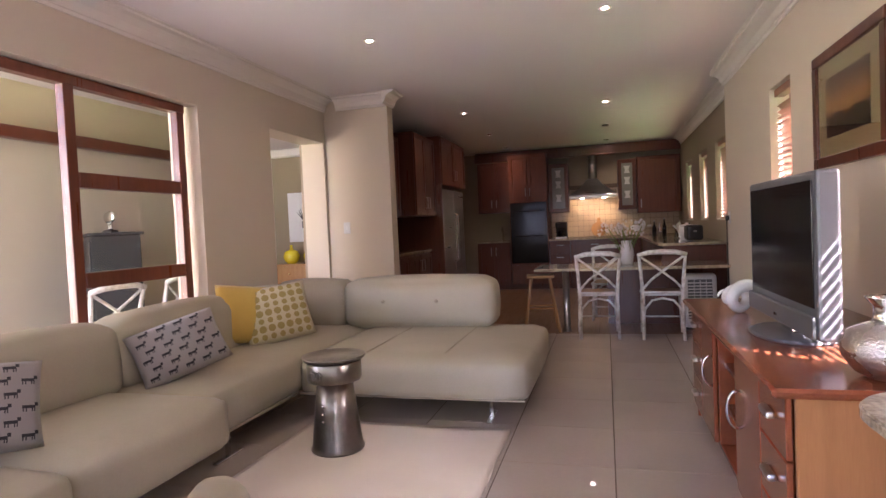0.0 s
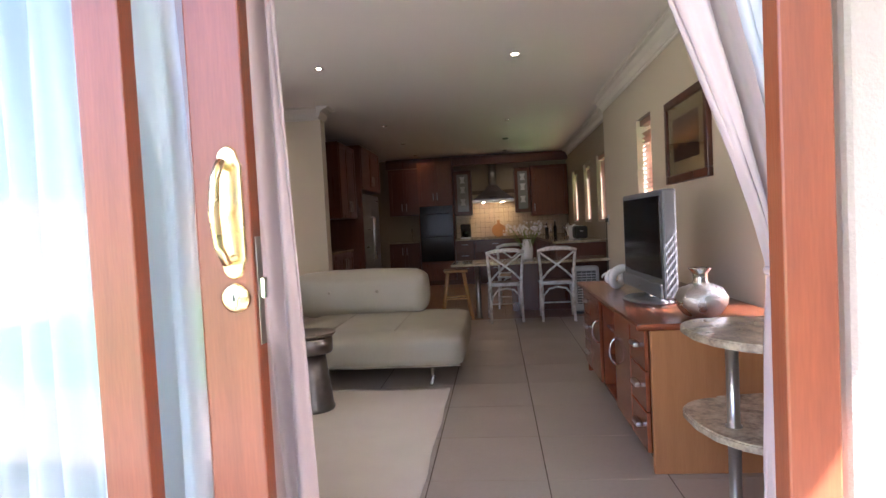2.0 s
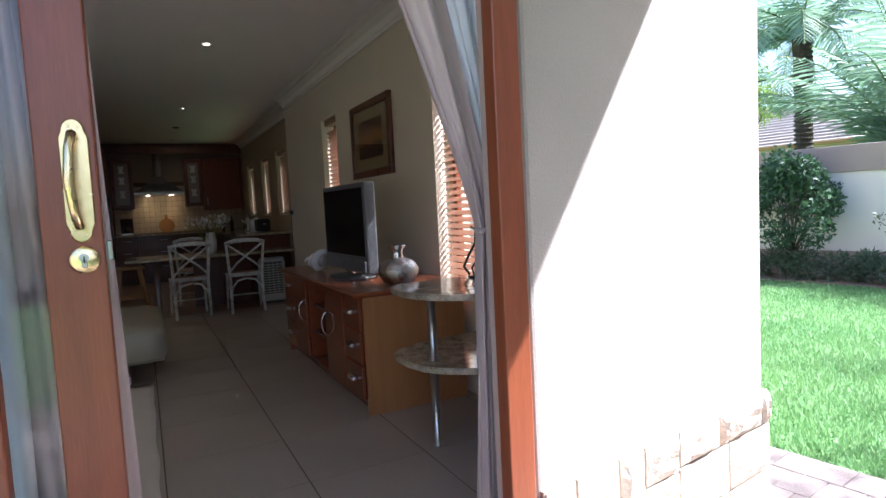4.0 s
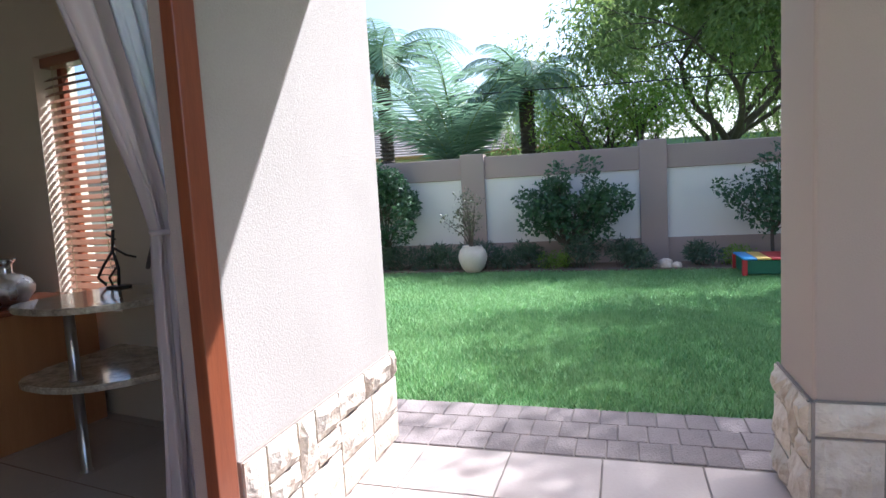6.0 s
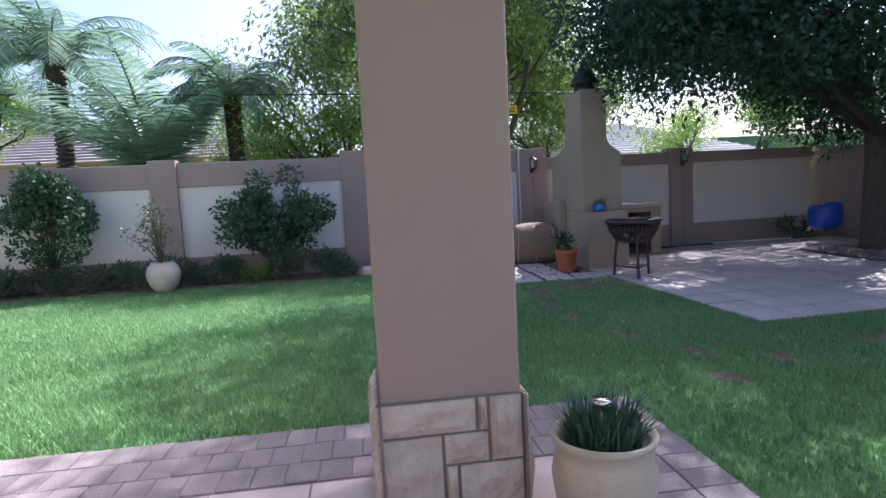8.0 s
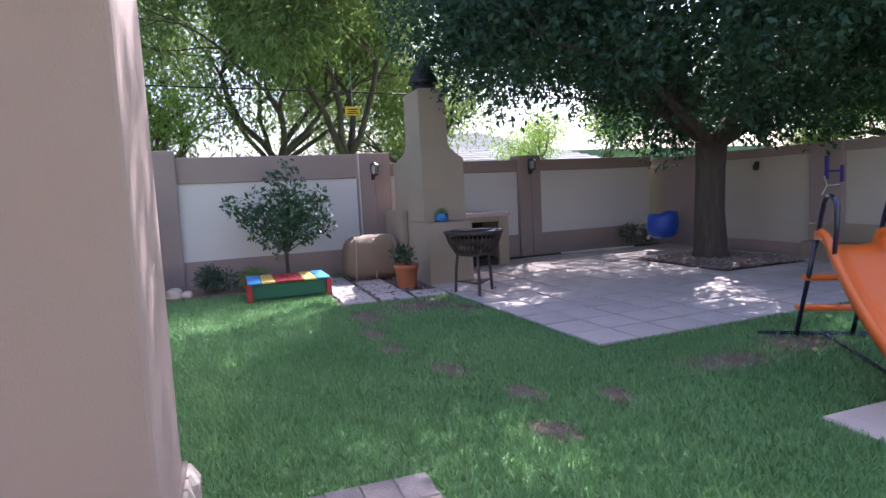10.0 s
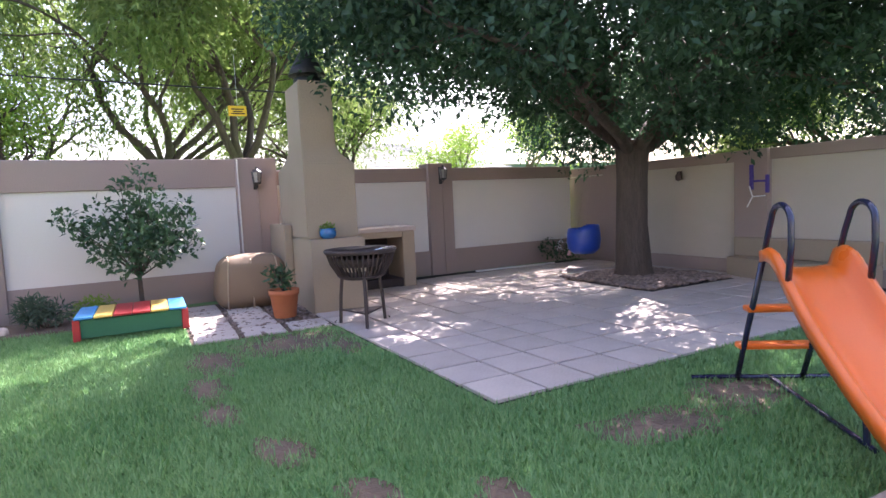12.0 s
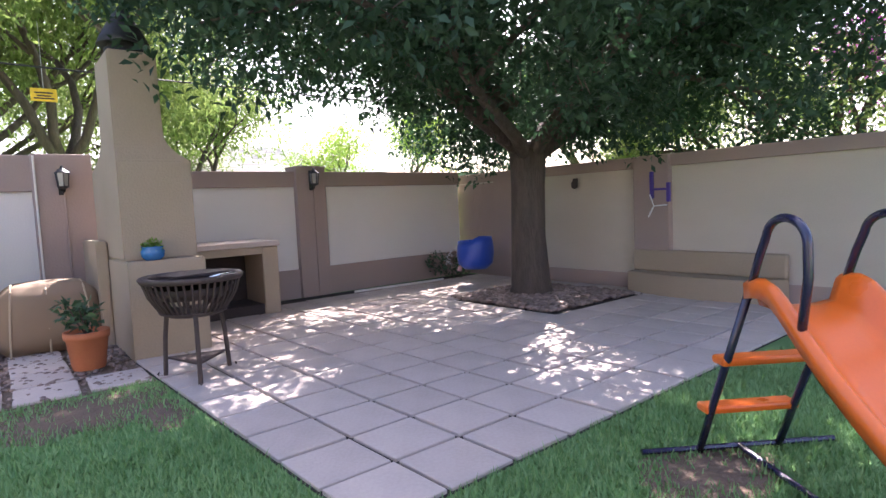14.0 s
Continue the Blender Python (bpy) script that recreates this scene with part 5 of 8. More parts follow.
hall_fill.matrix_world = look((-4.2, 0.62, 1.3), (-4.4, 6.0, 1.4))

art = thing("picture", pose(-3.92, 7.995, 1.46), "white framed botanical print on the olive wall", "picture")
part("frame", box(-0.27, 0.27, -0.025, 0, -0.36, 0.36, 0.004), M_WHITE, art)
plant = bmesh.new()
add_box(plant, -0.05, 0.05, -0.0275, -0.0262, -0.16, -0.06)
for k in range(9):
    a = math.radians(-50 + 100 * k / 8)
    tip = (0.16 * math.sin(a), -0.0268, -0.05 + 0.19 * math.cos(a))
    add_tube(plant, [(0.01 * math.sin(a), -0.0268, -0.06), tip], [0.012, 0.003], 6)
part("print", plant, M_INK, art, "dark potted plant print")
chest = thing("drawer_chest", pose(-3.75, 7.75, 0), "small pale wooden chest of drawers", "chest")
part("body", box(-0.45, 0.45, -0.22, 0.22, 0.05, 0.80, 0.006), M_PINE, chest)
for z0, z1 in ((0.08, 0.3), (0.32, 0.54), (0.56, 0.77)):
    d = part("drawer", box(-0.42, 0.42, -0.236, -0.221, z0, z1, 0.004), M_PINE, chest)
    for x in (-0.2, 0.2):
        part("knob", lathe([(0, 0), (0.012, 0.0), (0.016, 0.02), (0, 0.026)], 12), M_BRASS, d).matrix_basis = pose(x, -0.236, (z0 + z1) / 2, 90)
for x, y in ((-0.4, -0.18), (0.4, -0.18), (-0.4, 0.18), (0.4, 0.18)):
    part("foot", box(x - 0.025, x + 0.025, y - 0.025, y + 0.025, 0, 0.05), M_PINE, chest)
for x, s, nk in ((-4.0, 1.0, 0.03), (-3.68, 1.05, 0.09)):
    v = thing("vase", pose(x, 7.68, 0.80), "glossy yellow ceramic bottle vase on the chest", "vase", "yellow vases")
    part("body", lathe([(0.0, 0.0), (0.06, 0.0), (0.10 * s, 0.05), (0.115 * s, 0.11), (0.09 * s, 0.17), (0.03, 0.20)], 30), M_YELLOW, v, smooth=True)
    part("neck", lathe([(0.03, 0.198), (0.02, 0.215), (0.018, 0.22 + nk), (0.026, 0.235 + nk), (0.0, 0.235 + nk)], 20), M_YELLOW, v, smooth=True)
bc = thing("sideboard", pose(-4.9, 5.45, 0, 0, 0, -40), "black wooden sideboard in the hall", "sideboard")
part("body", box(-0.6, 0.6, -0.22, 0.22, 0.08, 1.28, 0.006), M_BLACKMAT, bc)
part("top", box(-0.64, 0.64, -0.25, 0.25, 1.281, 1.31, 0.005), M_BLACKMAT, bc)
for x in (-0.3, 0.3):
    d = part("door", box(x - 0.28, x + 0.28, -0.236, -0.221, 0.12, 1.24, 0.004), M_BLACKMAT, bc)
    part("knob", lathe([(0, 0), (0.014, 0.01), (0, 0.022)], 12), M_STEEL, d).matrix_basis = pose(x * 0.2, -0.236, 0.65, 90)
for x in (-0.55, 0.55):
    for y in (-0.18, 0.18):
        part("foot", box(x - 0.03, x + 0.03, y - 0.03, y + 0.03, 0, 0.08), M_BLACKMAT, bc)
for x in (-0.12, 0.12):
    tr = thing("silver_ornament", pose(-4.9 + x * 0.77, 5.45 - x * 0.64, 1.31), "round silver ornament on a black base", "ornament", "silver ornaments")
    part("base", box(-0.05, 0.05, -0.05, 0.05, 0, 0.035, 0.004), M_BLACKMAT, tr)
    part("stem", lathe([(0.02, 0.035), (0.008, 0.06), (0.008, 0.10), (0.02, 0.115)], 14), M_CHROME, tr, smooth=True)
    part("disc", lathe([(0.0, -0.015), (0.05, -0.012), (0.065, 0), (0.05, 0.012), (0.0, 0.015)], 22), M_CHROME, tr, smooth=True).matrix_basis = pose(0, 0, 0.175, 90)
hc = cross_chair("dining_chair", pose(-3.5, 3.9, 0, 0, 0, 80), "white cross-back wooden chair in the hall")
copy_thing(hc, pose(-3.6, 4.6, 0, 0, 0, 100))

# ---------------------------------------------------------------- cushions on the sofa
def cushion(m, w, h, mat, label, motif=None, motif_mat=None):
    c = thing("cushion", m, label, "cushion", "cushions on the sofa")
    part("cover", pillow_shape(w, h, 0.15), mat, c, smooth=True)
    if motif:
        bm = bmesh.new()
        motif(bm, w, h)
        part("print", bm, motif_mat, c)["kind"] = "stuff"
    return c


def surface_y(x, z, w, h, d=0.15, pw=0.45):
    a, b = max(-0.999, min(0.999, 2 * x / w)), max(-0.999, min(0.999, 2 * (z - h / 2) / h))
    return -d / 2 * max(0.0, (1 - a * a) * (1 - b * b)) ** pw - 0.0022


def patch(bm, pts, w, h):
    bm.faces.new([bm.verts.new((x, surface_y(x, z, w, h), z)) for x, z in pts])


def dogs(bm, w, h):
    for j in range(6):
        for i in range(5):
            x, z = -w * 0.38 + i * w * 0.19 + (0.03 if j % 2 else 0), h * 0.14 + j * h * 0.145
            if abs(x) > w * 0.43:
                continue
            patch(bm, [(x - 0.024, z), (x + 0.02, z), (x + 0.02, z + 0.012), (x - 0.024, z + 0.012)], w, h)
            patch(bm, [(x + 0.018, z + 0.008), (x + 0.03, z + 0.008), (x + 0.03, z + 0.022), (x + 0.018, z + 0.022)], w, h)
            for q in (-0.022, -0.012, 0.008, 0.016):
                patch(bm, [(x + q, z - 0.012), (x + q + 0.004, z - 0.012), (x + q + 0.004, z), (x + q, z)], w, h)


def dots(bm, w, h):
    for j in range(7):
        for i in range(7):
            x, z = -w * 0.39 + i * w * 0.13, h * 0.12 + j * h * 0.127
            r = 0.026 if j % 2 else 0.02
            patch(bm, [(x + r * math.cos(a), z + r * math.sin(a)) for a in np.linspace(0, 2 * math.pi, 11)[:-1]], w, h)


cushion(pose(-1.97, 3.06, 0.44, -24, -14, 58), 0.50, 0.34, M_GREY_CUSHION, "grey cushion printed with small dark dogs", dogs, M_INK)
cushion(pose(-1.92, 1.82, 0.44, -22, 6, 60), 0.46, 0.36, M_GREY_CUSHION, "grey cushion printed with small dark dogs, near the seat edge", dogs, M_INK)
cushion(pose(-2.13, 3.84, 0.445, -20, 8, 52), 0.46, 0.44, M_MUSTARD, "plain mustard yellow cushion")
cushion(pose(-1.93, 3.97, 0.44, -24, -8, 40), 0.48, 0.44, M_CREAMFAB, "cream cushion printed with olive circles", dots, M_OLIVEDOT)

# ---------------------------------------------------------------- kitchen clutter
def pot_plant_sprays(parent, n, h, spread, mat, flower=None):
    bm, fl = bmesh.new(), bmesh.new()
    for k in range(n):
        a, t = RNG.uniform(0, 6.28), RNG.uniform(0.3, 1)
        tip = Vector((spread * t * math.cos(a), spread * t * math.sin(a), h * RNG.uniform(0.75, 1.0)))
        add_tube(bm, [(0, 0, 0), tip * 0.5 + Vector((0, 0, h * 0.12)), tip], 0.003, 5)
        for q in range(5):
            p = tip + Vector((RNG.uniform(-0.05, 0.05), RNG.uniform(-0.05, 0.05), RNG.uniform(-0.06, 0.04)))
            bmesh.ops.create_icosphere(fl, subdivisions=1, radius=RNG.uniform(0.010, 0.018), matrix=Matrix.Translation(p))
    part("stems", bm, mat, parent)
    part("blossoms", fl, flower, parent, "small white blossoms")


fv = thing("flower_vase", pose(0.52, 7.10, 0.7125), "white jug vase with white blossom sprays on the bar", "vase")
part("jug", lathe([(0.0, 0), (0.06, 0.0), (0.07, 0.05), (0.075, 0.14), (0.06, 0.22), (0.055, 0.25), (0.062, 0.26), (0.05, 0.255), (0.045, 0.22)], 28), M_SHELL, fv, smooth=True)
sp = part("spray", box(-0.002, 0.002, -0.002, 0.002, 0.2, 0.26), M_LEAF, fv)
pot_plant_sprays(fv, 26, 0.46, 0.26, M_LEAF_OLIVE, M_SHELL)
bd = thing("chopping_board", pose(0.18, 11.60, 0.916, -14), "round wooden chopping board leaning on the tiles", "chopping board")
part("board", lathe([(0.0, 0.0), (0.14, 0.0), (0.14, 0.018), (0.0, 0.018)], 36), M_PINE, bd).matrix_basis = pose(0, 0.0, 0.14, 90)
part("grip", box(-0.03, 0.03, -0.018, 0.0, 0.27, 0.36, 0.006), M_PINE, bd)
cm = thing("coffee_machine", pose(-0.50, 11.45, 0.916), "black coffee machine on the worktop", "coffee machine")
part("body", box(-0.1, 0.1, 0.0, 0.16, 0, 0.30, 0.01), M_BLACKMAT, cm)
part("head", box(-0.1, 0.1, -0.12, -0.001, 0.2, 0.30, 0.01), M_BLACKMAT, cm)
part("drip_tray", box(-0.1, 0.1, -0.12, -0.001, 0, 0.03, 0.004), M_STEEL, cm)
part("jug", lathe([(0, 0.031), (0.06, 0.031), (0.065, 0.1), (0.045, 0.15), (0, 0.15)], 20), M_BLACK, cm).matrix_basis = pose(0, -0.06, 0)
kt = thing("kettle", pose(1.30, 9.0, 0.916), "polished steel kettle on the worktop", "kettle")
part("body", lathe([(0, 0), (0.085, 0), (0.085, 0.02), (0.06, 0.2), (0.05, 0.21), (0.015, 0.225), (0.012, 0.245), (0, 0.25)], 28), M_CHROME, kt, smooth=True)
part("handle", tube([(0.06, 0, 0.18), (0.12, 0, 0.2), (0.13, 0, 0.1), (0.085, 0, 0.04)], 0.01, 8), M_BLACKMAT, kt)
part("spout", tube([(-0.06, 0, 0.14), (-0.1, 0, 0.19)], [0.022, 0.012], 10), M_CHROME, kt)
cn = thing("canister", pose(1.30, 8.3, 0.916), "white lidded canister on the worktop", "canister")
part("jar", lathe([(0, 0), (0.085, 0), (0.095, 0.17), (0, 0.17)], 28), M_SHELL, cn, smooth=True)
part("lid", lathe([(0, 0.171), (0.098, 0.171), (0.09, 0.19), (0.02, 0.2), (0.018, 0.215), (0, 0.22)], 28), M_SHELL, cn, smooth=True)
ts = thing("toaster", pose(1.32, 7.9, 0.916), "black toaster on the worktop", "toaster")
part("body", box(-0.09, 0.09, -0.15, 0.15, 0.01, 0.19, 0.03, 3), M_BLACKMAT, ts)
for x in (-0.03, 0.03):
    part("slot", box(x - 0.012, x + 0.012, -0.11, 0.11, 0.1902, 0.1915), M_STEEL, ts)
part("lever", box(-0.02, 0.02, -0.165, -0.151, 0.11, 0.125, 0.003), M_STEEL, ts)
for k, (dx, hh) in enumerate(((0.0, 0.24), (0.09, 0.2), (0.17, 0.27))):
    b = thing("bottle", pose(1.05 + dx, 10.2 + 0.1 * k, 0.916), "dark glass bottle on the worktop", "bottle", "bottles")
    part("body", lathe([(0, 0), (0.032, 0), (0.034, hh * 0.6), (0.012, hh * 0.8), (0.012, hh), (0, hh)], 18), M_BLACK if k != 1 else M_CHROME, b, smooth=True)
    part("cap", lathe([(0, hh + 0.001), (0.014, hh + 0.001), (0.014, hh + 0.025), (0, hh + 0.025)], 14), M_STEEL, b)
tp = thing("tap", pose(-1.62, 11.5, 0.916), "curved chrome kitchen tap", "tap")
part("spout", tube([(0, 0, 0), (0, 0, 0.2), (0, -0.05, 0.26), (0, -0.13, 0.24), (0, -0.15, 0.18)], 0.012, 10), M_CHROME, tp, smooth=True)
part("lever", tube([(0.012, 0, 0.08), (0.06, 0, 0.12)], 0.006, 8), M_CHROME, tp)
ht = thing("heater", pose(1.24, 7.0, 0), "white upright fan heater under the bar", "heater")
part("body", box(-0.17, 0.17, -0.07, 0.07, 0.02, 0.60, 0.05, 4), M_WHITEPLAST, ht)
part("grille", box(-0.12, 0.12, -0.074, -0.0702, 0.12, 0.54, 0.002), M_GREYPLAST, ht)
for k in range(12):
    part("slat", box(-0.118, 0.118, -0.080, -0.0742, 0.135 + 0.033 * k, 0.147 + 0.033 * k, 0.002), M_WHITEPLAST, ht)
for k in range(3):
    part("divider", box(-0.062 + 0.06 * k, -0.055 + 0.06 * k, -0.083, -0.0802, 0.125, 0.535), M_WHITEPLAST, ht)
part("base", box(-0.15, 0.15, -0.11, 0.11, 0.0, 0.019, 0.006), M_GREYPLAST, ht)
sw = thing("light_switch", pose(-2.34, 5.999, 1.25), "white plastic light switch on the cream wall", "light switch")
part("plate", box(-0.038, 0.038, -0.008, 0, -0.06, 0.06, 0.003), M_WHITEPLAST, sw)
part("rocker", box(-0.01, 0.01, -0.012, -0.0085, -0.02, 0.02, 0.002), M_WHITE, sw)
sk = thing("wall_socket", pose(RW - 0.001, 6.62, 1.18), "white wall socket with a black cable", "socket")
part("plate", box(-0.008, 0, -0.04, 0.04, -0.06, 0.06, 0.003), M_WHITEPLAST, sk)
part("plug", box(-0.04, -0.009, -0.02, 0.02, -0.03, 0.02, 0.004), M_BLACKMAT, sk)
part("cable", tube([(-0.03, 0, -0.03), (-0.03, 0.01, -0.3), (-0.02, 0.03, -0.7), (-0.03, 0.0, -1.15)], 0.004, 6), M_BLACKMAT, sk)
vn = thing("ceiling_vent", pose(0.35, 9.3, CEIL), "small grey ceiling sensor", "ceiling vent")
part("disc", lathe([(0.0, -0.02), (0.045, -0.018), (0.055, -0.001)], 20), M_GREYPLAST, vn)

# spindly metal figure on the granite shelf
fig = thing("metal_sculpture", pose(1.36, 1.80, 0.76), "spindly dark metal twig sculpture on the granite shelf", "sculpture")
part("base", box(-0.04, 0.04, -0.05, 0.05, 0.0, 0.012, 0.003), M_BLACKMAT, fig)
for pts_, r_ in (([(0, 0.0, 0.01), (0, -0.01, 0.10), (0.0, 0.02, 0.20), (0, 0.0, 0.30)], 0.008), ([(0, 0.01, 0.20), (0.0, 0.10, 0.12), (0.0, 0.16, 0.05)], 0.007), ([(0.0, 0.16, 0.05), (0, 0.10, 0.012)], 0.007),
                 ([(0, 0.02, 0.21), (0, -0.08, 0.17), (0, -0.15, 0.16)], 0.006), ([(0, 0.0, 0.11), (0, 0.07, 0.05), (0, 0.045, 0.003)], 0.006), ([(0, -0.01, 0.25), (0, 0.06, 0.28)], 0.005)):
    part("twig", tube(pts_, r_, 8), M_BLACKMAT, fig, smooth=True)

# ---------------------------------------------------------------- outdoor fireplace
def frustum_rings(rings):
    """A body skinned over rectangles (u0, u1, v0, v1, z)."""
    bm = bmesh.new()
    rows = [[bm.verts.new(p) for p in ((a, c, z), (b, c, z), (b, d, z), (a, d, z))] for a, b, c, d, z in rings]
    for r, s in zip(rows, rows[1:]):
        for k in range(4):
            bm.faces.new((r[k], r[(k + 1) % 4], s[(k + 1) % 4], s[k]))
    bm.faces.new(list(reversed(rows[0])))
    bm.faces.new(rows[-1])
    bmesh.ops.recalc_face_normals(bm, faces=bm.faces)
    bmesh.ops.bevel(bm, geom=bm.edges[:], offset=0.012, segments=2, affect="EDGES")
    return bm


M_BRAAI = surf("tan_rendered_plaster", (0.36, 0.285, 0.20), (0.31, 0.245, 0.17), rough=0.9, grain=60, blot=1.6, bump=0.25)
M_SOOT = surf("sooty_brick", (0.05, 0.035, 0.03), (0.025, 0.02, 0.018), rough=0.95)
fp = thing("outdoor_fireplace", GARDEN, "tan plastered outdoor fireplace with a tapering chimney and side firebox", "fireplace")
part("base", frustum_rings([(7.12, 8.9, -5.14, -4.55, -0.12), (7.12, 8.9, -5.14, -4.55, 0.69)]), M_BRAAI, fp)
part("side_step", frustum_rings([(8.0, 8.9, -4.548, -4.455, -0.12), (8.0, 8.9, -4.548, -4.455, 0.84)]), M_BRAAI, fp)
rings = [(7.27, 8.62, -5.12, -4.555, 0.692), (7.27, 8.62, -5.12, -4.555, 1.5)]
for k in range(1, 9):
    t = k / 8
    e = 1 - (1 - t) ** 2.2
    rings.append((7.27 + 0.04 * e, 8.62 - 0.66 * e, -5.12 + 0.19 * e, -4.555 - 0.005 * e, 1.5 + 0.24 * t))
rings.append((7.31, 7.95, -4.92, -4.56, 2.38))
part("chimney", frustum_rings(rings), M_BRAAI, fp)
part("firebox_side", box(8.32, 9.02, -6.26, -6.08, -0.12, 0.66, 0.01), M_BRAAI, fp)
part("firebox_back", box(8.9, 9.05, -6.08, -5.145, -0.12, 0.66), M_SOOT, fp, "soot-blackened back")
part("firebox_top", box(8.3, 9.05, -6.28, -5.125, 0.661, 0.72, 0.008), M_SLAB, fp, "concrete shelf slab")
part("lintel", box(8.325, 8.42, -6.079, -5.145, 0.58, 0.66, 0.006), M_BRAAI, fp)
part("hearth", box(8.35, 8.9, -6.079, -5.145, -0.12, 0.02), M_SOOT, fp)
part("inner_wall", box(8.36, 8.9, -5.2, -5.145, 0.02, 0.579), M_SOOT, fp)
cowl = bmesh.new()
add_lathe(cowl, [(0.15, 0.0), (0.155, 0.02), (0.15, 0.07)], 24, (7.60, -4.74, 2.385))
add_lathe(cowl, [(0.12, 0.06), (0.12, 0.13)], 20, (7.60, -4.74, 2.385))
add_lathe(cowl, [(0.0, 0.42), (0.025, 0.42), (0.05, 0.38), (0.12, 0.27), (0.18, 0.16), (0.205, 0.10), (0.20, 0.095), (0.0, 0.15)], 28, (7.60, -4.74, 2.385))
part("cowl", cowl, M_BLACKMAT, fp, "black metal chimney cowl", True)


def pot_of(name, m, prof, mat, label, category, soil_z, soil_r, group=""):
    p = thing(name, m, label, category, group)
    part("pot", lathe(prof, 36), mat, p, smooth=True)
    part("soil", lathe([(0.0, soil_z), (soil_r, soil_z - 0.005)], 24), M_SOIL, p)
    return p


def leaves(n, centers, size, aspect=0.45, spread=1.0, seed=1, droop=0.0, up=0.3, fold=0.12):
    """Leaf blades scattered in soft clumps: centers are (x, y, z, radius). Returns vertices and faces."""
    r = np.random.default_rng(seed)
    c = np.asarray(centers, dtype=float)
    w = c[:, 3] ** 2
    idx = r.choice(len(c), n, p=w / w.sum())
    d = r.normal(size=(n, 3))
    d /= np.linalg.norm(d, axis=1)[:, None]
    rad = r.uniform(0.25, 1.0, n) ** 0.5
    p = c[idx, :3] + d * (rad * c[idx, 3] * spread)[:, None]
    p[:, 2] -= droop * r.uniform(0, 1, n)
    ax = r.normal(size=(n, 3)) + d * 0.8 + np.array([0, 0, -droop * 2])
    ax /= np.linalg.norm(ax, axis=1)[:, None]
    nm = r.normal(size=(n, 3)) + np.array([0, 0, up * 3])
    sd = np.cross(ax, nm)
    sd /= np.linalg.norm(sd, axis=1)[:, None] + 1e-9
    un = np.cross(sd, ax)
    L = size * r.uniform(0.6, 1.3, n)[:, None]
    W = L * aspect * 0.5
    v = np.stack([p, p + ax * L * 0.45 + sd * W + un * L * fold, p + ax * L, p + ax * L * 0.45 - sd * W + un * L * fold], axis=1).reshape(-1, 3)
    b = np.arange(n)[:, None] * 4
    f = np.concatenate([b + np.array([0, 1, 2]), b + np.array([0, 2, 3])], axis=0)
    order = np.argsort(np.concatenate([np.arange(n) * 2, np.arange(n) * 2 + 1]))
    return v, f[order]


def leafy(name, parent, n, centers, size, mat, label="", **kw):
    v, f = leaves(n, centers, size, **kw)
    ob = new(name, fast_mesh(name, v, f, mat))
    ob.parent = parent
    if label:
        ob["label"] = label
    return ob


def blades(n, r0, h, mat, seed, lean=0.5, width=0.008):
    """Strappy leaves rising from a pot."""
    r = np.random.default_rng(seed)
    vs, fs = [], []
    for k in range(n):
        a, q = r.uniform(0, 6.283), r.uniform(0, 1) ** 0.5
        p = np.array([r0 * q * math.cos(a), r0 * q * math.sin(a), 0.0])
        a2 = a + r.normal() * 0.6
        out_d = np.array([math.cos(a2), math.sin(a2), 0.0])
        sd = np.array([-math.sin(a2), math.cos(a2), 0.0]) * width
        hh = h * r.uniform(0.55, 1.1)
        le = lean * q * r.uniform(0.3, 1.2)
        b = len(vs)
        for t in (0, 0.4, 0.75, 1.0):
            c = p + out_d * le * hh * t * t * 1.3 + np.array([0, 0, hh * (t - 0.18 * le * t * t)])
            ww = (1 - t) ** 0.6
            vs += [c - sd * ww, c + sd * ww]
        for t in range(3):
            fs.append((b + 2 * t, b + 2 * t + 1, b + 2 * t + 3, b + 2 * t + 2))
    return fast_mesh("blades", vs, fs, mat)


bp = pot_of("plant_pot", out(1.34, -2.30, -0.10) @ Matrix.Scale(0.9, 4), [(0.0, 0.0), (0.13, 0.0), (0.15, 0.02), (0.19, 0.12), (0.205, 0.22), (0.19, 0.31), (0.175, 0.345), (0.20, 0.365), (0.208, 0.385), (0.195, 0.395), (0.17, 0.37), (0.16, 0.33)],
            M_POTGLAZE, "cream glazed pot of strappy green leaves on the pavers", "plant pot", 0.33, 0.17)
o = new("leaves", blades(480, 0.14, 0.19, leaf_mat("blue_green_blades", (0.04, 0.10, 0.06), (0.09, 0.17, 0.10), 0.4, 0.2), 3, 0.6, 0.007))
o.parent, o.location = bp, (0, 0, 0.33)
sl = thing("solar_light", out(1.30, -2.28, 0.135), "small round solar garden light stuck in the pot", "garden light")
part("stake", tube([(0, 0, -0.05), (0, 0, 0.22)], 0.006, 8), M_STEEL, sl)
part("head", lathe([(0.0, 0.21), (0.03, 0.215), (0.034, 0.24), (0.036, 0.25), (0.0, 0.252)], 20), M_CHROME, sl, smooth=True)

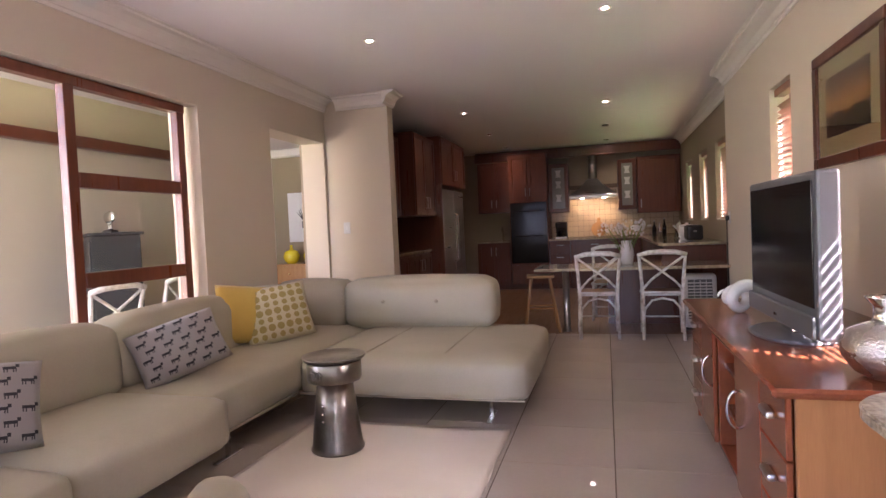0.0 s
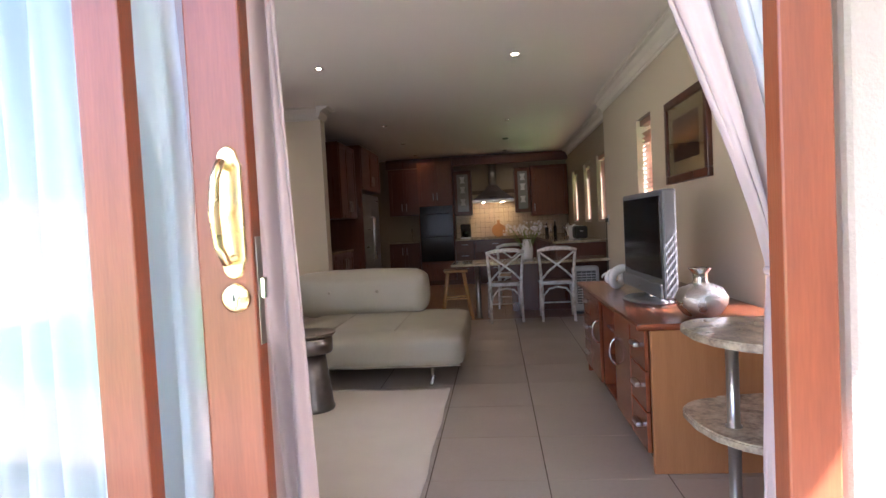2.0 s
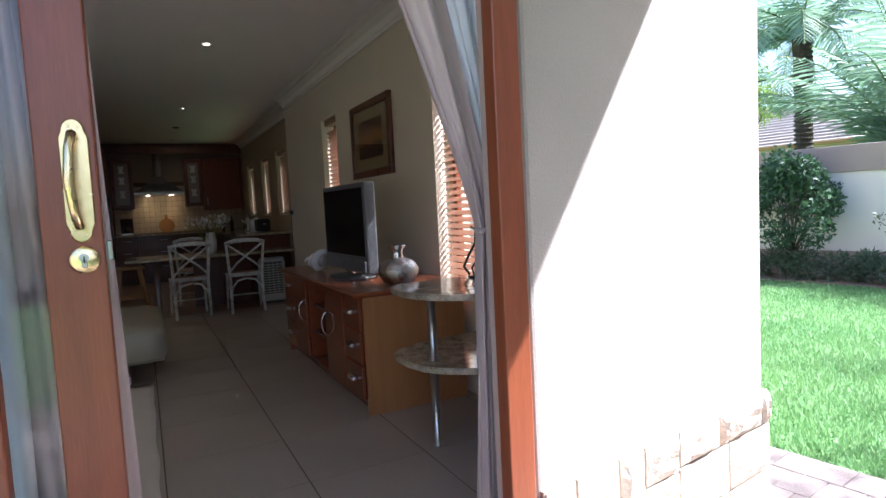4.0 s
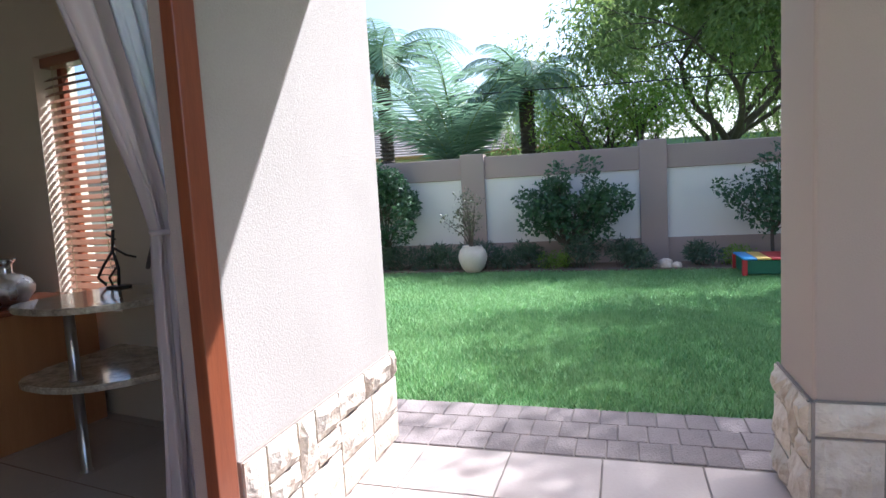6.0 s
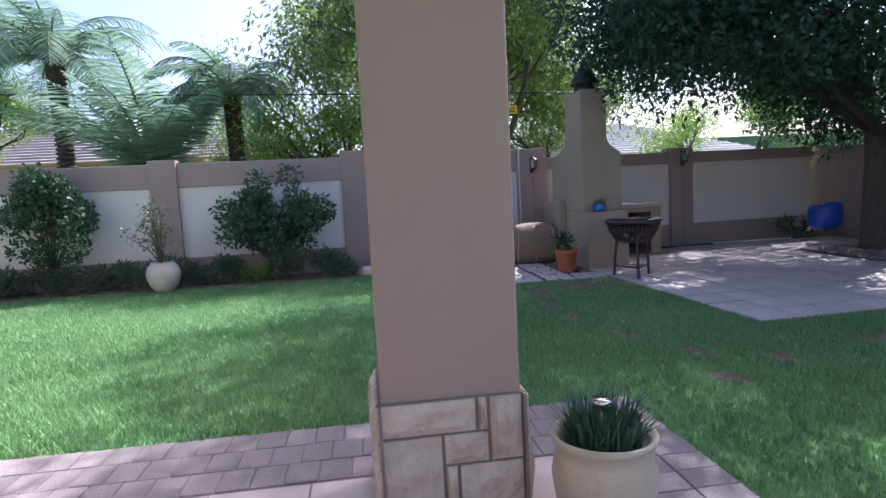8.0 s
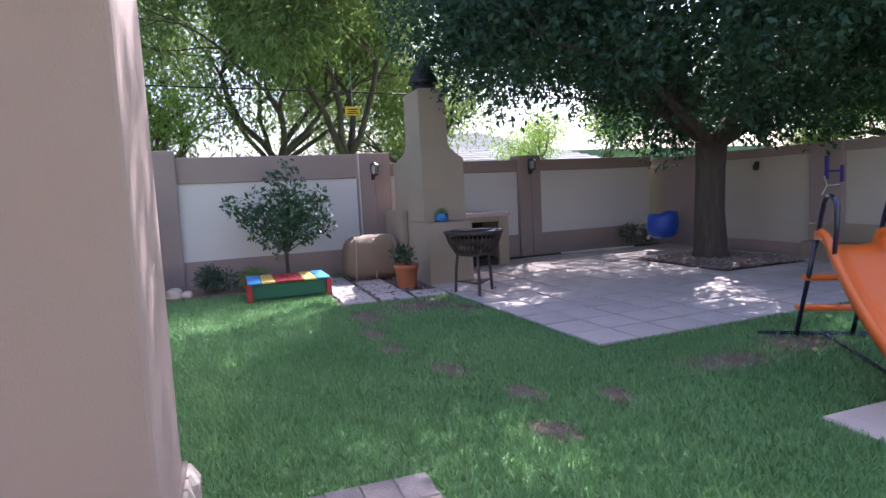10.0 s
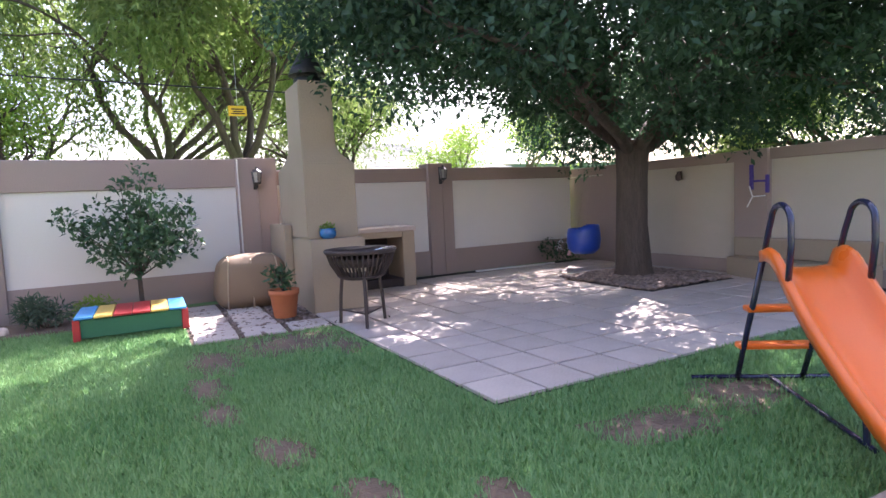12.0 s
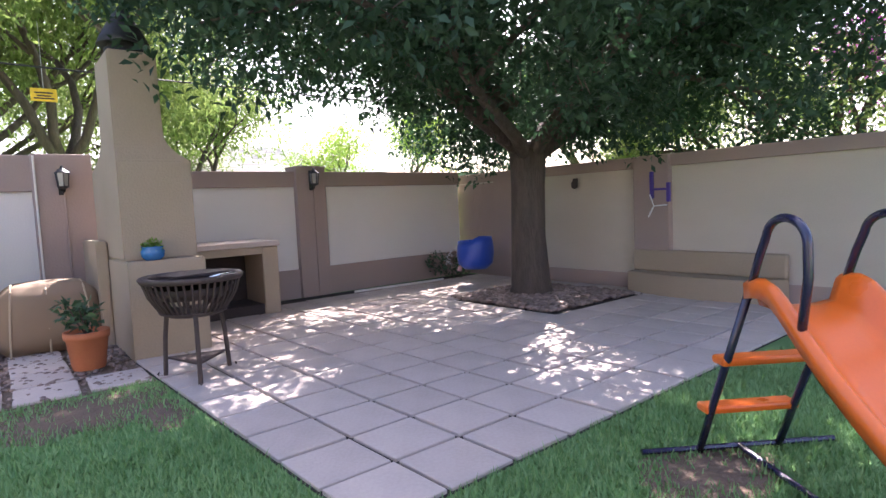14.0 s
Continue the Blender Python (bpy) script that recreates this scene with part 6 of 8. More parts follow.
wp = pot_of("plant_pot", out(7.95, 1.30, -0.10), [(0.0, 0.0), (0.11, 0.0), (0.17, 0.07), (0.215, 0.18), (0.225, 0.25), (0.20, 0.34), (0.15, 0.40), (0.155, 0.415), (0.13, 0.41), (0.12, 0.37)],
            M_POTWHITE, "pale round stoneware pot with a thin shrub", "plant pot", 0.37, 0.13)
st_ = bmesh.new()
tips = []
for k in range(11):
    a = RNG.uniform(0, 6.28)
    q = RNG.uniform(0.15, 0.42)
    tip = (q * math.cos(a), q * math.sin(a), RNG.uniform(0.75, 1.2))
    add_tube(st_, [(0, 0, 0.36), (tip[0] * 0.35, tip[1] * 0.35, 0.36 + (tip[2] - 0.36) * 0.5), tip], [0.012, 0.008, 0.004], 6)
    tips.append((*tip, 0.12))
    tips.append((tip[0] * 0.7, tip[1] * 0.7, 0.36 + (tip[2] - 0.36) * 0.7, 0.10))
part("stems", st_, M_BARK, wp)
leafy("leaves", wp, 520, tips, 0.055, leaf_mat("bronze_green_leaves", (0.07, 0.085, 0.04), (0.14, 0.13, 0.08), 0.5, 0.2), aspect=0.5, seed=5)

tpot = pot_of("plant_pot", out(7.15, -4.24, -0.085) @ Matrix.Scale(0.86, 4), [(0.0, 0.0), (0.125, 0.0), (0.13, 0.01), (0.165, 0.27), (0.18, 0.275), (0.182, 0.335), (0.165, 0.335), (0.155, 0.29)],
              M_TERRA, "terracotta pot with a glossy leafy plant", "plant pot", 0.30, 0.15)
leafy("leaves", tpot, 150, [(0.0, 0, 0.42, 0.12), (-0.1, 0.05, 0.52, 0.09), (0.1, -0.04, 0.5, 0.1), (0.02, 0.12, 0.47, 0.08), (-0.16, 0.14, 0.60, 0.06)], 0.09, M_SHRUB, aspect=0.55, seed=6)
s_ = bmesh.new()
for p in ((0.0, 0, 0.5), (-0.1, 0.05, 0.55), (0.1, -0.04, 0.52), (-0.16, 0.14, 0.6)):
    add_tube(s_, [(0, 0, 0.29), (p[0] * 0.5, p[1] * 0.5, 0.42), p], 0.006, 6)
part("stems", s_, M_BARK, tpot)
bl = pot_of("plant_pot", out(7.18, -4.75, 0.6915), [(0.0, 0.0), (0.06, 0.0), (0.085, 0.03), (0.09, 0.07), (0.075, 0.095), (0.085, 0.11), (0.07, 0.108), (0.065, 0.09)],
            M_BLUEGLAZE, "small blue glazed pot of green succulents on the ledge", "plant pot", 0.09, 0.065)
leafy("leaves", bl, 140, [(0, 0, 0.105, 0.06), (0.04, 0.02, 0.11, 0.04), (-0.04, -0.02, 0.11, 0.04)], 0.04, M_LEAF_BRIGHT, aspect=0.5, seed=8)

# fire bowl on a stand
fb = thing("fire_bowl", out(6.31, -4.81, -0.10, 12) @ Matrix.Scale(0.92, 4), "dark rusted slatted fire bowl on a three-legged stand", "fire bowl")
part("rim", lathe([(0.295, 0.74), (0.36, 0.745), (0.375, 0.775), (0.36, 0.79), (0.30, 0.782), (0.295, 0.74)], 40), M_RUST, fb, smooth=True)
for k in range(40):
    a = 2 * math.pi * k / 40
    ca, sa = math.cos(a), math.sin(a)
    b_ = bmesh.new()
    add_tube(b_, [(0.345 * ca, 0.345 * sa, 0.75), (0.31 * ca, 0.31 * sa, 0.64), (0.24 * ca, 0.24 * sa, 0.53), (0.16 * ca, 0.16 * sa, 0.49)], 0.009, 5)
    part("slat", b_, M_RUST, fb)
part("bowl", lathe([(0.0, 0.475), (0.18, 0.48), (0.24, 0.505), (0.25, 0.52), (0.16, 0.50), (0.0, 0.495)], 36), M_RUST, fb, smooth=True)
part("ash_pan", lathe([(0.0, 0.60), (0.22, 0.61), (0.30, 0.70), (0.29, 0.70), (0.21, 0.62), (0.0, 0.61)], 32), M_RUST, fb, smooth=True)
for a in (155, 275, 35):
    ca, sa = math.cos(radians(a)), math.sin(radians(a))
    lg = part("leg", tube([(0.27 * ca, 0.27 * sa, 0.0), (0.25 * ca, 0.25 * sa, 0.3), (0.22 * ca, 0.22 * sa, 0.52)], 0.018, 8), M_RUST, fb)
    part("foot_scroll", tube([(0.27 * ca, 0.27 * sa, 0.006), (0.32 * ca, 0.32 * sa, 0.004), (0.335 * ca, 0.335 * sa, 0.02), (0.32 * ca, 0.32 * sa, 0.032)], 0.007, 6), M_RUST, lg)
part("lower_plate", prism([(0.25 * math.cos(radians(a)), 0.25 * math.sin(radians(a))) for a in (35, 155, 275)], 0.14, 0.155), M_RUST, fb)
part("grid_handle", tube([(-0.30, -0.1, 0.78), (-0.38, -0.13, 0.80), (-0.38, -0.02, 0.80), (-0.31, 0.02, 0.78)], 0.008, 6), M_CHROME, fb, "bright steel handle")
part("grid", box(-0.16, 0.16, -0.22, 0.2, 0.79, 0.80, 0.003), M_RUST, fb)

M_SEAM = surf("pale_canvas_binding", (0.42, 0.33, 0.22), rough=0.8)
# covered garden box
cv = thing("covered_barbecue", out(8.32, -4.08, -0.09), "low barbecue under a brown fitted cover with a clear top", "barbecue")
bm = bmesh.new()
soft_box(bm, -0.32, 0.32, -0.42, 0.40, 0.0, 0.58, r=0.13, puff=0.03, n=12)
for v in bm.verts:
    taper = 1 - 0.16 * max(0.0, v.co.z / 0.58) ** 1.5
    v.co.x, v.co.y = v.co.x * taper, v.co.y * taper
part("cover", bm, M_COVER, cv, smooth=True)
for y in (-0.30, 0.02, 0.30):
    part("seam", tube([(-0.322, y, 0.01), (-0.326, y * 0.97, 0.22), (-0.30, y * 0.92, 0.42), (-0.255, y * 0.88, 0.545), (-0.1, y * 0.85, 0.60)], 0.009, 6), M_SEAM, cv)

# sandpit
sp_ = thing("sandpit_box", out(7.64, -2.84, -0.10, 0), "painted wooden sandpit with a striped lid", "sandpit")
part("side", box(-0.33, -0.30, -0.44, 0.44, 0.02, 0.19, 0.003), surf("green_painted_wood", (0.02, 0.14, 0.07), rough=0.5), sp_, "green painted side")
part("side", box(0.30, 0.33, -0.44, 0.44, 0.02, 0.19, 0.003), bpy.data.materials["green_painted_wood"], sp_)
for y in (-0.455, 0.425):
    part("end", box(-0.299, 0.299, y, y + 0.03, 0.02, 0.19, 0.003), bpy.data.materials["green_painted_wood"], sp_)
red = surf("red_painted_wood", (0.45, 0.03, 0.03), rough=0.5)
blue = surf("light_blue_painted_wood", (0.05, 0.30, 0.62), rough=0.5)
yel = surf("yellow_painted_wood", (0.72, 0.48, 0.10), rough=0.5)
for x in (-0.33, 0.33):
    for y in (-0.46, 0.46):
        part("post", box(x - 0.03, x + 0.03, y - 0.03, y + 0.03, 0.0, 0.20, 0.004), red, sp_, "red painted post")
for k, c_ in enumerate((blue, yel, red, red, yel, blue)):
    y = -0.48 + 0.16 * k
    part("lid_board", box(-0.37, 0.37, y + 0.004, y + 0.156, 0.201, 0.222, 0.004), c_, sp_)

# slide
sd = Vector((-0.903, 0.43, 0)).normalized()
SL = Matrix(((sd.x, -sd.y, 0, 3.719), (sd.y, sd.x, 0, -5.518), (0, 0, 1, -0.10), (0, 0, 0, 1)))
sld = thing("slide", SL, "orange plastic garden slide with navy steel ladder rails", "slide")


def chute_profile(s):
    """Height of the chute floor along its length."""
    pts = [(0.0, 0.70), (0.10, 0.685), (0.25, 0.58), (0.365, 0.495), (0.5, 0.41), (0.75, 0.275), (1.0, 0.17), (1.2, 0.125), (1.38, 0.11), (1.5, 0.115)]
    return float(np.interp(s, [p[0] for p in pts], [p[1] for p in pts]))


ch = bmesh.new()
rows = []
for k in range(34):
    s = -0.06 + 1.54 * k / 33
    z = sum(chute_profile(max(0, s + q)) for q in (-0.05, 0, 0.05)) / 3
    side = 0.075 + 0.035 * math.exp(-((s - 0.05) / 0.12) ** 2)
    hw = 0.165 + 0.03 * max(0, s - 0.9)
    row = []
    for y, dz in ((-hw - 0.028, side - 0.055), (-hw - 0.03, side), (-hw - 0.012, side + 0.012), (-hw + 0.004, side), (-hw + 0.03, 0.012), (-hw * 0.4, 0.0), (hw * 0.4, 0.0), (hw - 0.03, 0.012), (hw - 0.004, side), (hw + 0.012, side + 0.012), (hw + 0.03, side), (hw + 0.028, side - 0.055)):
        row.append(ch.verts.new((s, y, z + dz)))
    rows.append(row)
for a, b in zip(rows, rows[1:]):
    for k in range(len(a) - 1):
        ch.faces.new((a[k], b[k], b[k + 1], a[k + 1]))
bmesh.ops.recalc_face_normals(ch, faces=ch.faces)
co = part("chute", ch, M_ORANGE, sld, "glossy orange chute", True)
mod = co.modifiers.new("thickness", "SOLIDIFY")
mod.thickness, mod.offset = 0.010, 0
for y in (-0.18, 0.18):
    part("upright", tube([(-0.43, y, 0.0), (-0.30, y, 0.27), (-0.05, y, 0.77)], 0.016, 10), M_NAVYTUBE, sld, smooth=True)
    pts = [(-0.05, y, 0.76), (0.01, y, 0.90)] + [(0.15 - 0.105 * math.cos(a), y, 0.955 + 0.08 * math.sin(a)) for a in np.linspace(0.15, math.pi, 13)] + [(0.258, y, 0.85), (0.225, y, 0.66)]
    part("grab_rail", tube(pts, 0.015, 10), M_NAVYTUBE, sld, "curved navy grab rail", True)
for x, z in ((-0.365, 0.20), (-0.235, 0.44)):
    part("step", box(x - 0.045, x + 0.045, -0.205, 0.205, z, z + 0.035, 0.012, 2), M_ORANGE, sld, "orange plastic step")
part("base_bar", tube([(-0.43, -0.44, 0.013), (-0.43, 0.44, 0.013)], 0.013, 8), M_NAVYTUBE, sld)
part("base_bar", tube([(-0.43, 0, 0.013), (0.60, 0, 0.013)], 0.013, 8), M_NAVYTUBE, sld)
part("front_leg", tube([(0.54, 0, 0.013), (0.50, 0, 0.40)], 0.014, 8), M_NAVYTUBE, sld)

# children's swing seat hanging from the tree, plastic tub chair
sw_ = thing("swing_seat", out(8.1, -9.0, 0.12, 35), "blue plastic toddler swing seat hung from the tree by ropes", "swing")
sb_ = lathe([(0.0, 0.0), (0.16, 0.01), (0.24, 0.08), (0.26, 0.2), (0.25, 0.33), (0.235, 0.40), (0.225, 0.40), (0.24, 0.3), (0.24, 0.2), (0.22, 0.1), (0.14, 0.03), (0.0, 0.02)], 28)
for v in sb_.verts:
    if v.co.x < 0:
        v.co.z *= 1.12
    v.co.y *= 0.9
part("shell", sb_, M_BLUEPLAST, sw_, smooth=True)
for y in (-0.2, 0.2):
    part("rope", tube([(0.05, y, 0.38), (-0.3, y * 0.6, 2.2)], 0.003, 6), M_BAND, sw_)
part("t_bar", tube([(0.22, 0, 0.05), (0.24, 0, -0.02)], 0.03, 8), surf("pink_plastic", (0.6, 0.35, 0.33), rough=0.4), sw_)

# curved bench against the side wall
bn = thing("garden_bench", GARDEN, "low curved plastered bench built against the garden wall", "bench")
pts = [(6.20, -9.945), (6.17, -9.74)]
for k in range(11):
    t = k / 10
    pts.append((6.15 - 1.45 * t, -9.70 + 0.16 * math.sin(math.pi * t * 0.8)))
pts += [(4.52, -9.72), (4.45, -9.945)]
part("seat", prism(list(reversed(pts)), -0.12, 0.14, 0.012), M_BRAAI, bn)
part("back", box(4.45, 6.17, -9.948, -9.86, 0.141, 0.39, 0.02, 3), M_BRAAI, bn)

hp_ = thing("ball_hoop", out(5.9, -9.90, 1.0), "small purple ball hoop with a white net frame on the wall", "ball hoop")
purple = surf("purple_plastic", (0.06, 0.03, 0.25), rough=0.4)
part("bracket", box(0.09, 0.14, -0.04, 0.0, 0.05, 0.42, 0.005), purple, hp_)
part("bracket", box(-0.16, -0.11, -0.04, 0.0, 0.0, 0.26, 0.005), purple, hp_)
part("crossbar", box(-0.15, 0.13, -0.03, -0.005, 0.16, 0.19, 0.004), purple, hp_)
part("arms", tube([(0.10, 0.05, 0.10), (0.0, 0.12, -0.05), (-0.14, 0.03, -0.04)], 0.01, 8), M_WHITEPLAST, hp_)
part("arms", tube([(0.0, 0.12, -0.05), (0.06, 0.16, -0.2)], 0.01, 8), M_WHITEPLAST, hp_)
hp_.matrix_basis = out(5.82, -9.86, 0.95) @ Matrix.Scale(0.85, 4)


def wall_lantern(m):
    l = thing("wall_lantern", m, "black metal wall lantern with glass panes on a post", "wall lamp", "wall lanterns")
    part("back_plate", box(-0.012, 0.0, -0.03, 0.03, -0.16, 0.10, 0.004), M_BLACKMAT, l)
    part("arm", tube([(-0.01, 0, -0.12), (-0.08, 0, -0.14), (-0.09, 0, -0.10)], 0.008, 8), M_BLACKMAT, l)
    part("base", lathe([(0.0, -0.11), (0.03, -0.10), (0.055, -0.085), (0.055, -0.075), (0, -0.075)], 6), M_BLACKMAT, l).matrix_basis = pose(-0.09, 0, 0)
    part("glass", lathe([(0.045, -0.074), (0.06, 0.06)], 6), M_FROST, l).matrix_basis = pose(-0.09, 0, 0)
    for k in range(6):
        a = math.pi * k / 3
        part("bar", tube([(-0.09 + 0.048 * math.cos(a), 0.048 * math.sin(a), -0.074), (-0.09 + 0.063 * math.cos(a), 0.063 * math.sin(a), 0.06)], 0.005, 6), M_BLACKMAT, l)
    part("cap", lathe([(0.0, 0.13), (0.012, 0.125), (0.02, 0.10), (0.07, 0.062), (0.075, 0.055), (0, 0.055)], 6), M_BLACKMAT, l).matrix_basis = pose(-0.09, 0, 0)
    return l


wall_lantern(LONG @ pose(-0.056, -5.84, 1.46))
wall_lantern(LONG @ pose(-0.056, -8.63, 1.46))
cnd = thing("conduit", LONG, "thin pale cable conduits running up the wall post", "conduit", "conduits")
part("pipe", tube([(-0.07, -5.62, -0.1), (-0.07, -5.62, 1.69)], 0.010, 8), M_PANEL, cnd)
part("pipe", tube([(-0.068, -5.86, -0.1), (-0.068, -5.86, 1.33)], 0.010, 8), M_BAND, cnd)
part("pipe", tube([(-0.068, -8.66, -0.1), (-0.068, -8.66, 1.33)], 0.010, 8), M_BAND, cnd)
wl = thing("wall_ornament", out(7.1, -9.93, 1.16), "small dark metal wall ornament", "ornament")
part("body", lathe([(0, 0), (0.04, 0.02), (0.045, 0.08), (0.02, 0.12), (0, 0.13)], 12), M_RUST, wl)
part("wing", box(-0.06, 0.0, -0.005, 0.04, 0.09, 0.14, 0.006), M_RUST, wl)
rp_ = thing("garden_pole", out(8.85, -8.0, -0.09), "pale pole lying at the foot of the wall", "pole")
part("pole", tube([(0, -1.0, 0.02), (0, 0.5, 0.02)], 0.015, 8), M_PANEL, rp_)
for u_, v_, r_ in ((8.15, -1.50, 0.11), (8.12, -1.66, 0.07), (8.22, -1.42, 0.07)):
    rk = bmesh.new()
    bmesh.ops.create_icosphere(rk, subdivisions=3, radius=r_)
    for v in rk.verts:
        v.co *= 1 + 0.35 * noise.noise(v.co * 9 + Vector((u_, v_, 0)))
        v.co.z *= 0.75
    o = tagged(new("rock", mesh_of("rock", rk, M_STONE)), "pale rough garden rock at the lawn edge", "rock", "rocks")
    o.matrix_basis = out(u_, v_, -0.10 + r_ * 0.45)

# yellow warning sign on the wire
ys = thing("warning_sign", out(10.34, -4.36, 2.45, 0), "small yellow sign on the electric fence", "sign")
part("plate", box(-0.004, 0.004, -0.13, 0.13, 0, 0.15, 0.002), surf("yellow_sign", (0.80, 0.55, 0.02), rough=0.4), ys)
for z, w in ((0.10, 0.09), (0.065, 0.07), (0.035, 0.1)):
    part("lettering", box(-0.0055, -0.0042, -w, w, z - 0.008, z + 0.008), M_INK, ys)
part("bracket", tube([(0, 0, 0.15), (0, 0, 0.9)], 0.004, 6), M_STEEL, ys)

# ---------------------------------------------------------------- trees
def grow(bm, start, direction, length, radius, depth, rng, tips, spread=0.6, up=0.15, seg=4, shrink=0.72, bend=0.25, side_seg=7):
    """A branch that tapers, bends and forks; records the tips."""
    p, d = Vector(start), Vector(direction).normalized()
    pts, rs = [p.copy()], [radius]
    for k in range(seg):
        d = (d + Vector((rng.uniform(-bend, bend), rng.uniform(-bend, bend), rng.uniform(-bend, bend) * 0.6 + up * 0.3))).normalized()
        p = p + d * (length / seg)
        pts.append(p.copy())
        rs.append(radius * (1 - 0.4 * (k + 1) / seg))
    add_tube(bm, pts, rs, side_seg if radius > 0.03 else 5)
    if depth == 0:
        tips.append(pts[-1])
        tips.append(pts[len(pts) // 2])
        return
    for k in range(3 if depth > 1 else 3):
        a = rng.uniform(0, 6.28)
        o = d.orthogonal().normalized()
        o.rotate(Matrix.Rotation(a, 3, d))
        nd = (d + o * rng.uniform(0.5, 1.1) * spread * 1.5 + Vector((0, 0, up))).normalized()
        at = pts[-1] if k < 2 else pts[max(1, len(pts) - 2)]
        grow(bm, at, nd, length * shrink * rng.uniform(0.8, 1.15), rs[-1] * 0.75, depth - 1, rng, tips, spread, up, seg, shrink, bend, side_seg)


# the shade tree on the terrace
rng = random.Random(11)
tree = thing("shade_tree", out(6.92, -8.85, -0.10), "large dark-leaved shade tree growing from the pebble bed", "tree")
bm = bmesh.new()
tips = []
add_tube(bm, [(0, 0, -0.05), (0.0, 0, 0.10), (0.02, 0.0, 0.7), (0.02, -0.02, 1.3), (0.0, -0.02, 1.75)], [0.30, 0.24, 0.205, 0.20, 0.22], 18)
for d, ln, r in (((0.4, -1.0, 0.55), 2.3, 0.12), ((0.2, 0.6, 1.1), 2.2, 0.10), ((-0.9, 0.1, 0.9), 2.2, 0.09), ((-0.3, -0.6, 1.2), 2.2, 0.09), ((0.9, 0.2, 0.9), 2.2, 0.11), ((-0.5, 0.95, 0.75), 2.3, 0.08), ((-0.9, -0.8, 0.7), 2.3, 0.10)):
    grow(bm, (0.0, -0.02, 1.6), d, ln, r, 2, rng, tips, spread=0.6, up=0.12)
for pts_ in ([(0, 0, 1.7), (0.3, 1.3, 2.6), (0.3, 2.6, 3.3), (0.2, 3.9, 3.7)], [(0, 0.2, 2.2), (0.8, 1.4, 4.2), (1.5, 2.6, 5.6), (2.0, 3.4, 7.0)]):
    add_tube(bm, pts_, [0.12, 0.09, 0.06, 0.02], 10)
part("trunk", bm, M_BARK, tree, smooth=True)
cr = []
for t in tips:
    cr.append((t.x, t.y, t.z, rng.uniform(0.55, 0.85)))
# high crown above the terrace, out of view and kept for its shadow
for k in range(46):
    a = rng.uniform(0, 6.283)
    q = rng.uniform(0.0, 1.0) ** 0.5
    z = rng.uniform(4.6, 8.2)
    R = 3.9 * math.sqrt(max(0.15, 1 - ((z - 4.6) / 4.2) ** 2))
    cr.append((R * q * math.cos(a), R * q * math.sin(a), z, rng.uniform(0.4, 0.7)))
# unseen tall clumps added on the side of the lawn to shade it
for k in range(62):
    a, q = rng.uniform(1.1, 3.0), rng.uniform(0.2, 1.0) ** 0.5
    cr.append((3.9 * q * math.cos(a), 3.9 * q * math.sin(a), rng.uniform(5.0, 8.2), rng.uniform(0.45, 0.7)))
# limb that reaches out over the chimney
for k in range(46):
    cr.append((rng.uniform(-1.3, 1.6), rng.uniform(2.7, 4.5), rng.uniform(2.95, 4.6), rng.uniform(0.3, 0.55)))
# more unseen clumps high up, placed to cast dappled shade on the lawn
for k in range(70):
    a, q = rng.uniform(0, 6.283), rng.uniform(0, 1) ** 0.5
    cr.append((1.7 + 2.2 * q * math.cos(a), 3.1 + 1.9 * q * math.sin(a), rng.uniform(5.0, 8.0), rng.uniform(0.3, 0.6)))
# hanging skirts of foliage round the crown
for k in range(230):
    a = rng.uniform(0, 6.283)
    q = rng.uniform(0.4, 1.0) ** 0.6
    far = 3.4 < a < 4.8
    R = (3.75 + 0.5 * math.sin(2 * a + 1)) * (0.8 if far else 1.0)
    x, y = R * q * math.cos(a), R * q * math.sin(a)
    zlow = 2.15 + 0.40 * q + 0.22 * math.sin(5 * a + 3 * q) + (0.85 if a < 1.9 else 0.4 * q if far else 0.0)
    ztop = 5.4 - 1.9 * q * q
    cr.append((x, y, rng.uniform(zlow, ztop), rng.uniform(0.42, 0.75)))
for k in range(90):
    a = rng.uniform(0, 6.283)
    q = rng.uniform(0.18, 0.98)
    cr.append((3.9 * q * math.cos(a), 3.9 * q * math.sin(a), 2.12 + 0.35 * rng.random() + 0.25 * math.sin(4 * a) + (0.9 if a < 1.9 else 0.0), rng.uniform(0.28, 0.45)))
# low inner foliage that hides the fork
for k in range(130):
    a, q = rng.uniform(0, 6.283), rng.uniform(0.12, 0.62)
    low = 2.05 + 0.2 * math.sin(3 * a) + (0.5 if a < 1.9 and q > 0.3 else 0.0)
    cr.append((3.7 * q * math.cos(a), 3.7 * q * math.sin(a), low + 2.4 * rng.random() ** 1.5, rng.uniform(0.3, 0.55)))
crown = leafy("crown", tree, 205000, cr, 0.092, M_LEAF, "dense dark green leaves", aspect=0.5, seed=21, droop=0.10, up=0.5)
crown["kind"] = "stuff"
tw = bmesh.new()
for x, y, z, r in cr[-240::2]:
    add_tube(tw, [(x * 0.72, y * 0.72, z + 0.35), (x * 0.9, y * 0.9, z + 0.12), (x, y, z - 0.1)], [0.016, 0.010, 0.004], 5)
part("twig_growth", tw, M_BARK, tree)["kind"] = "stuff"

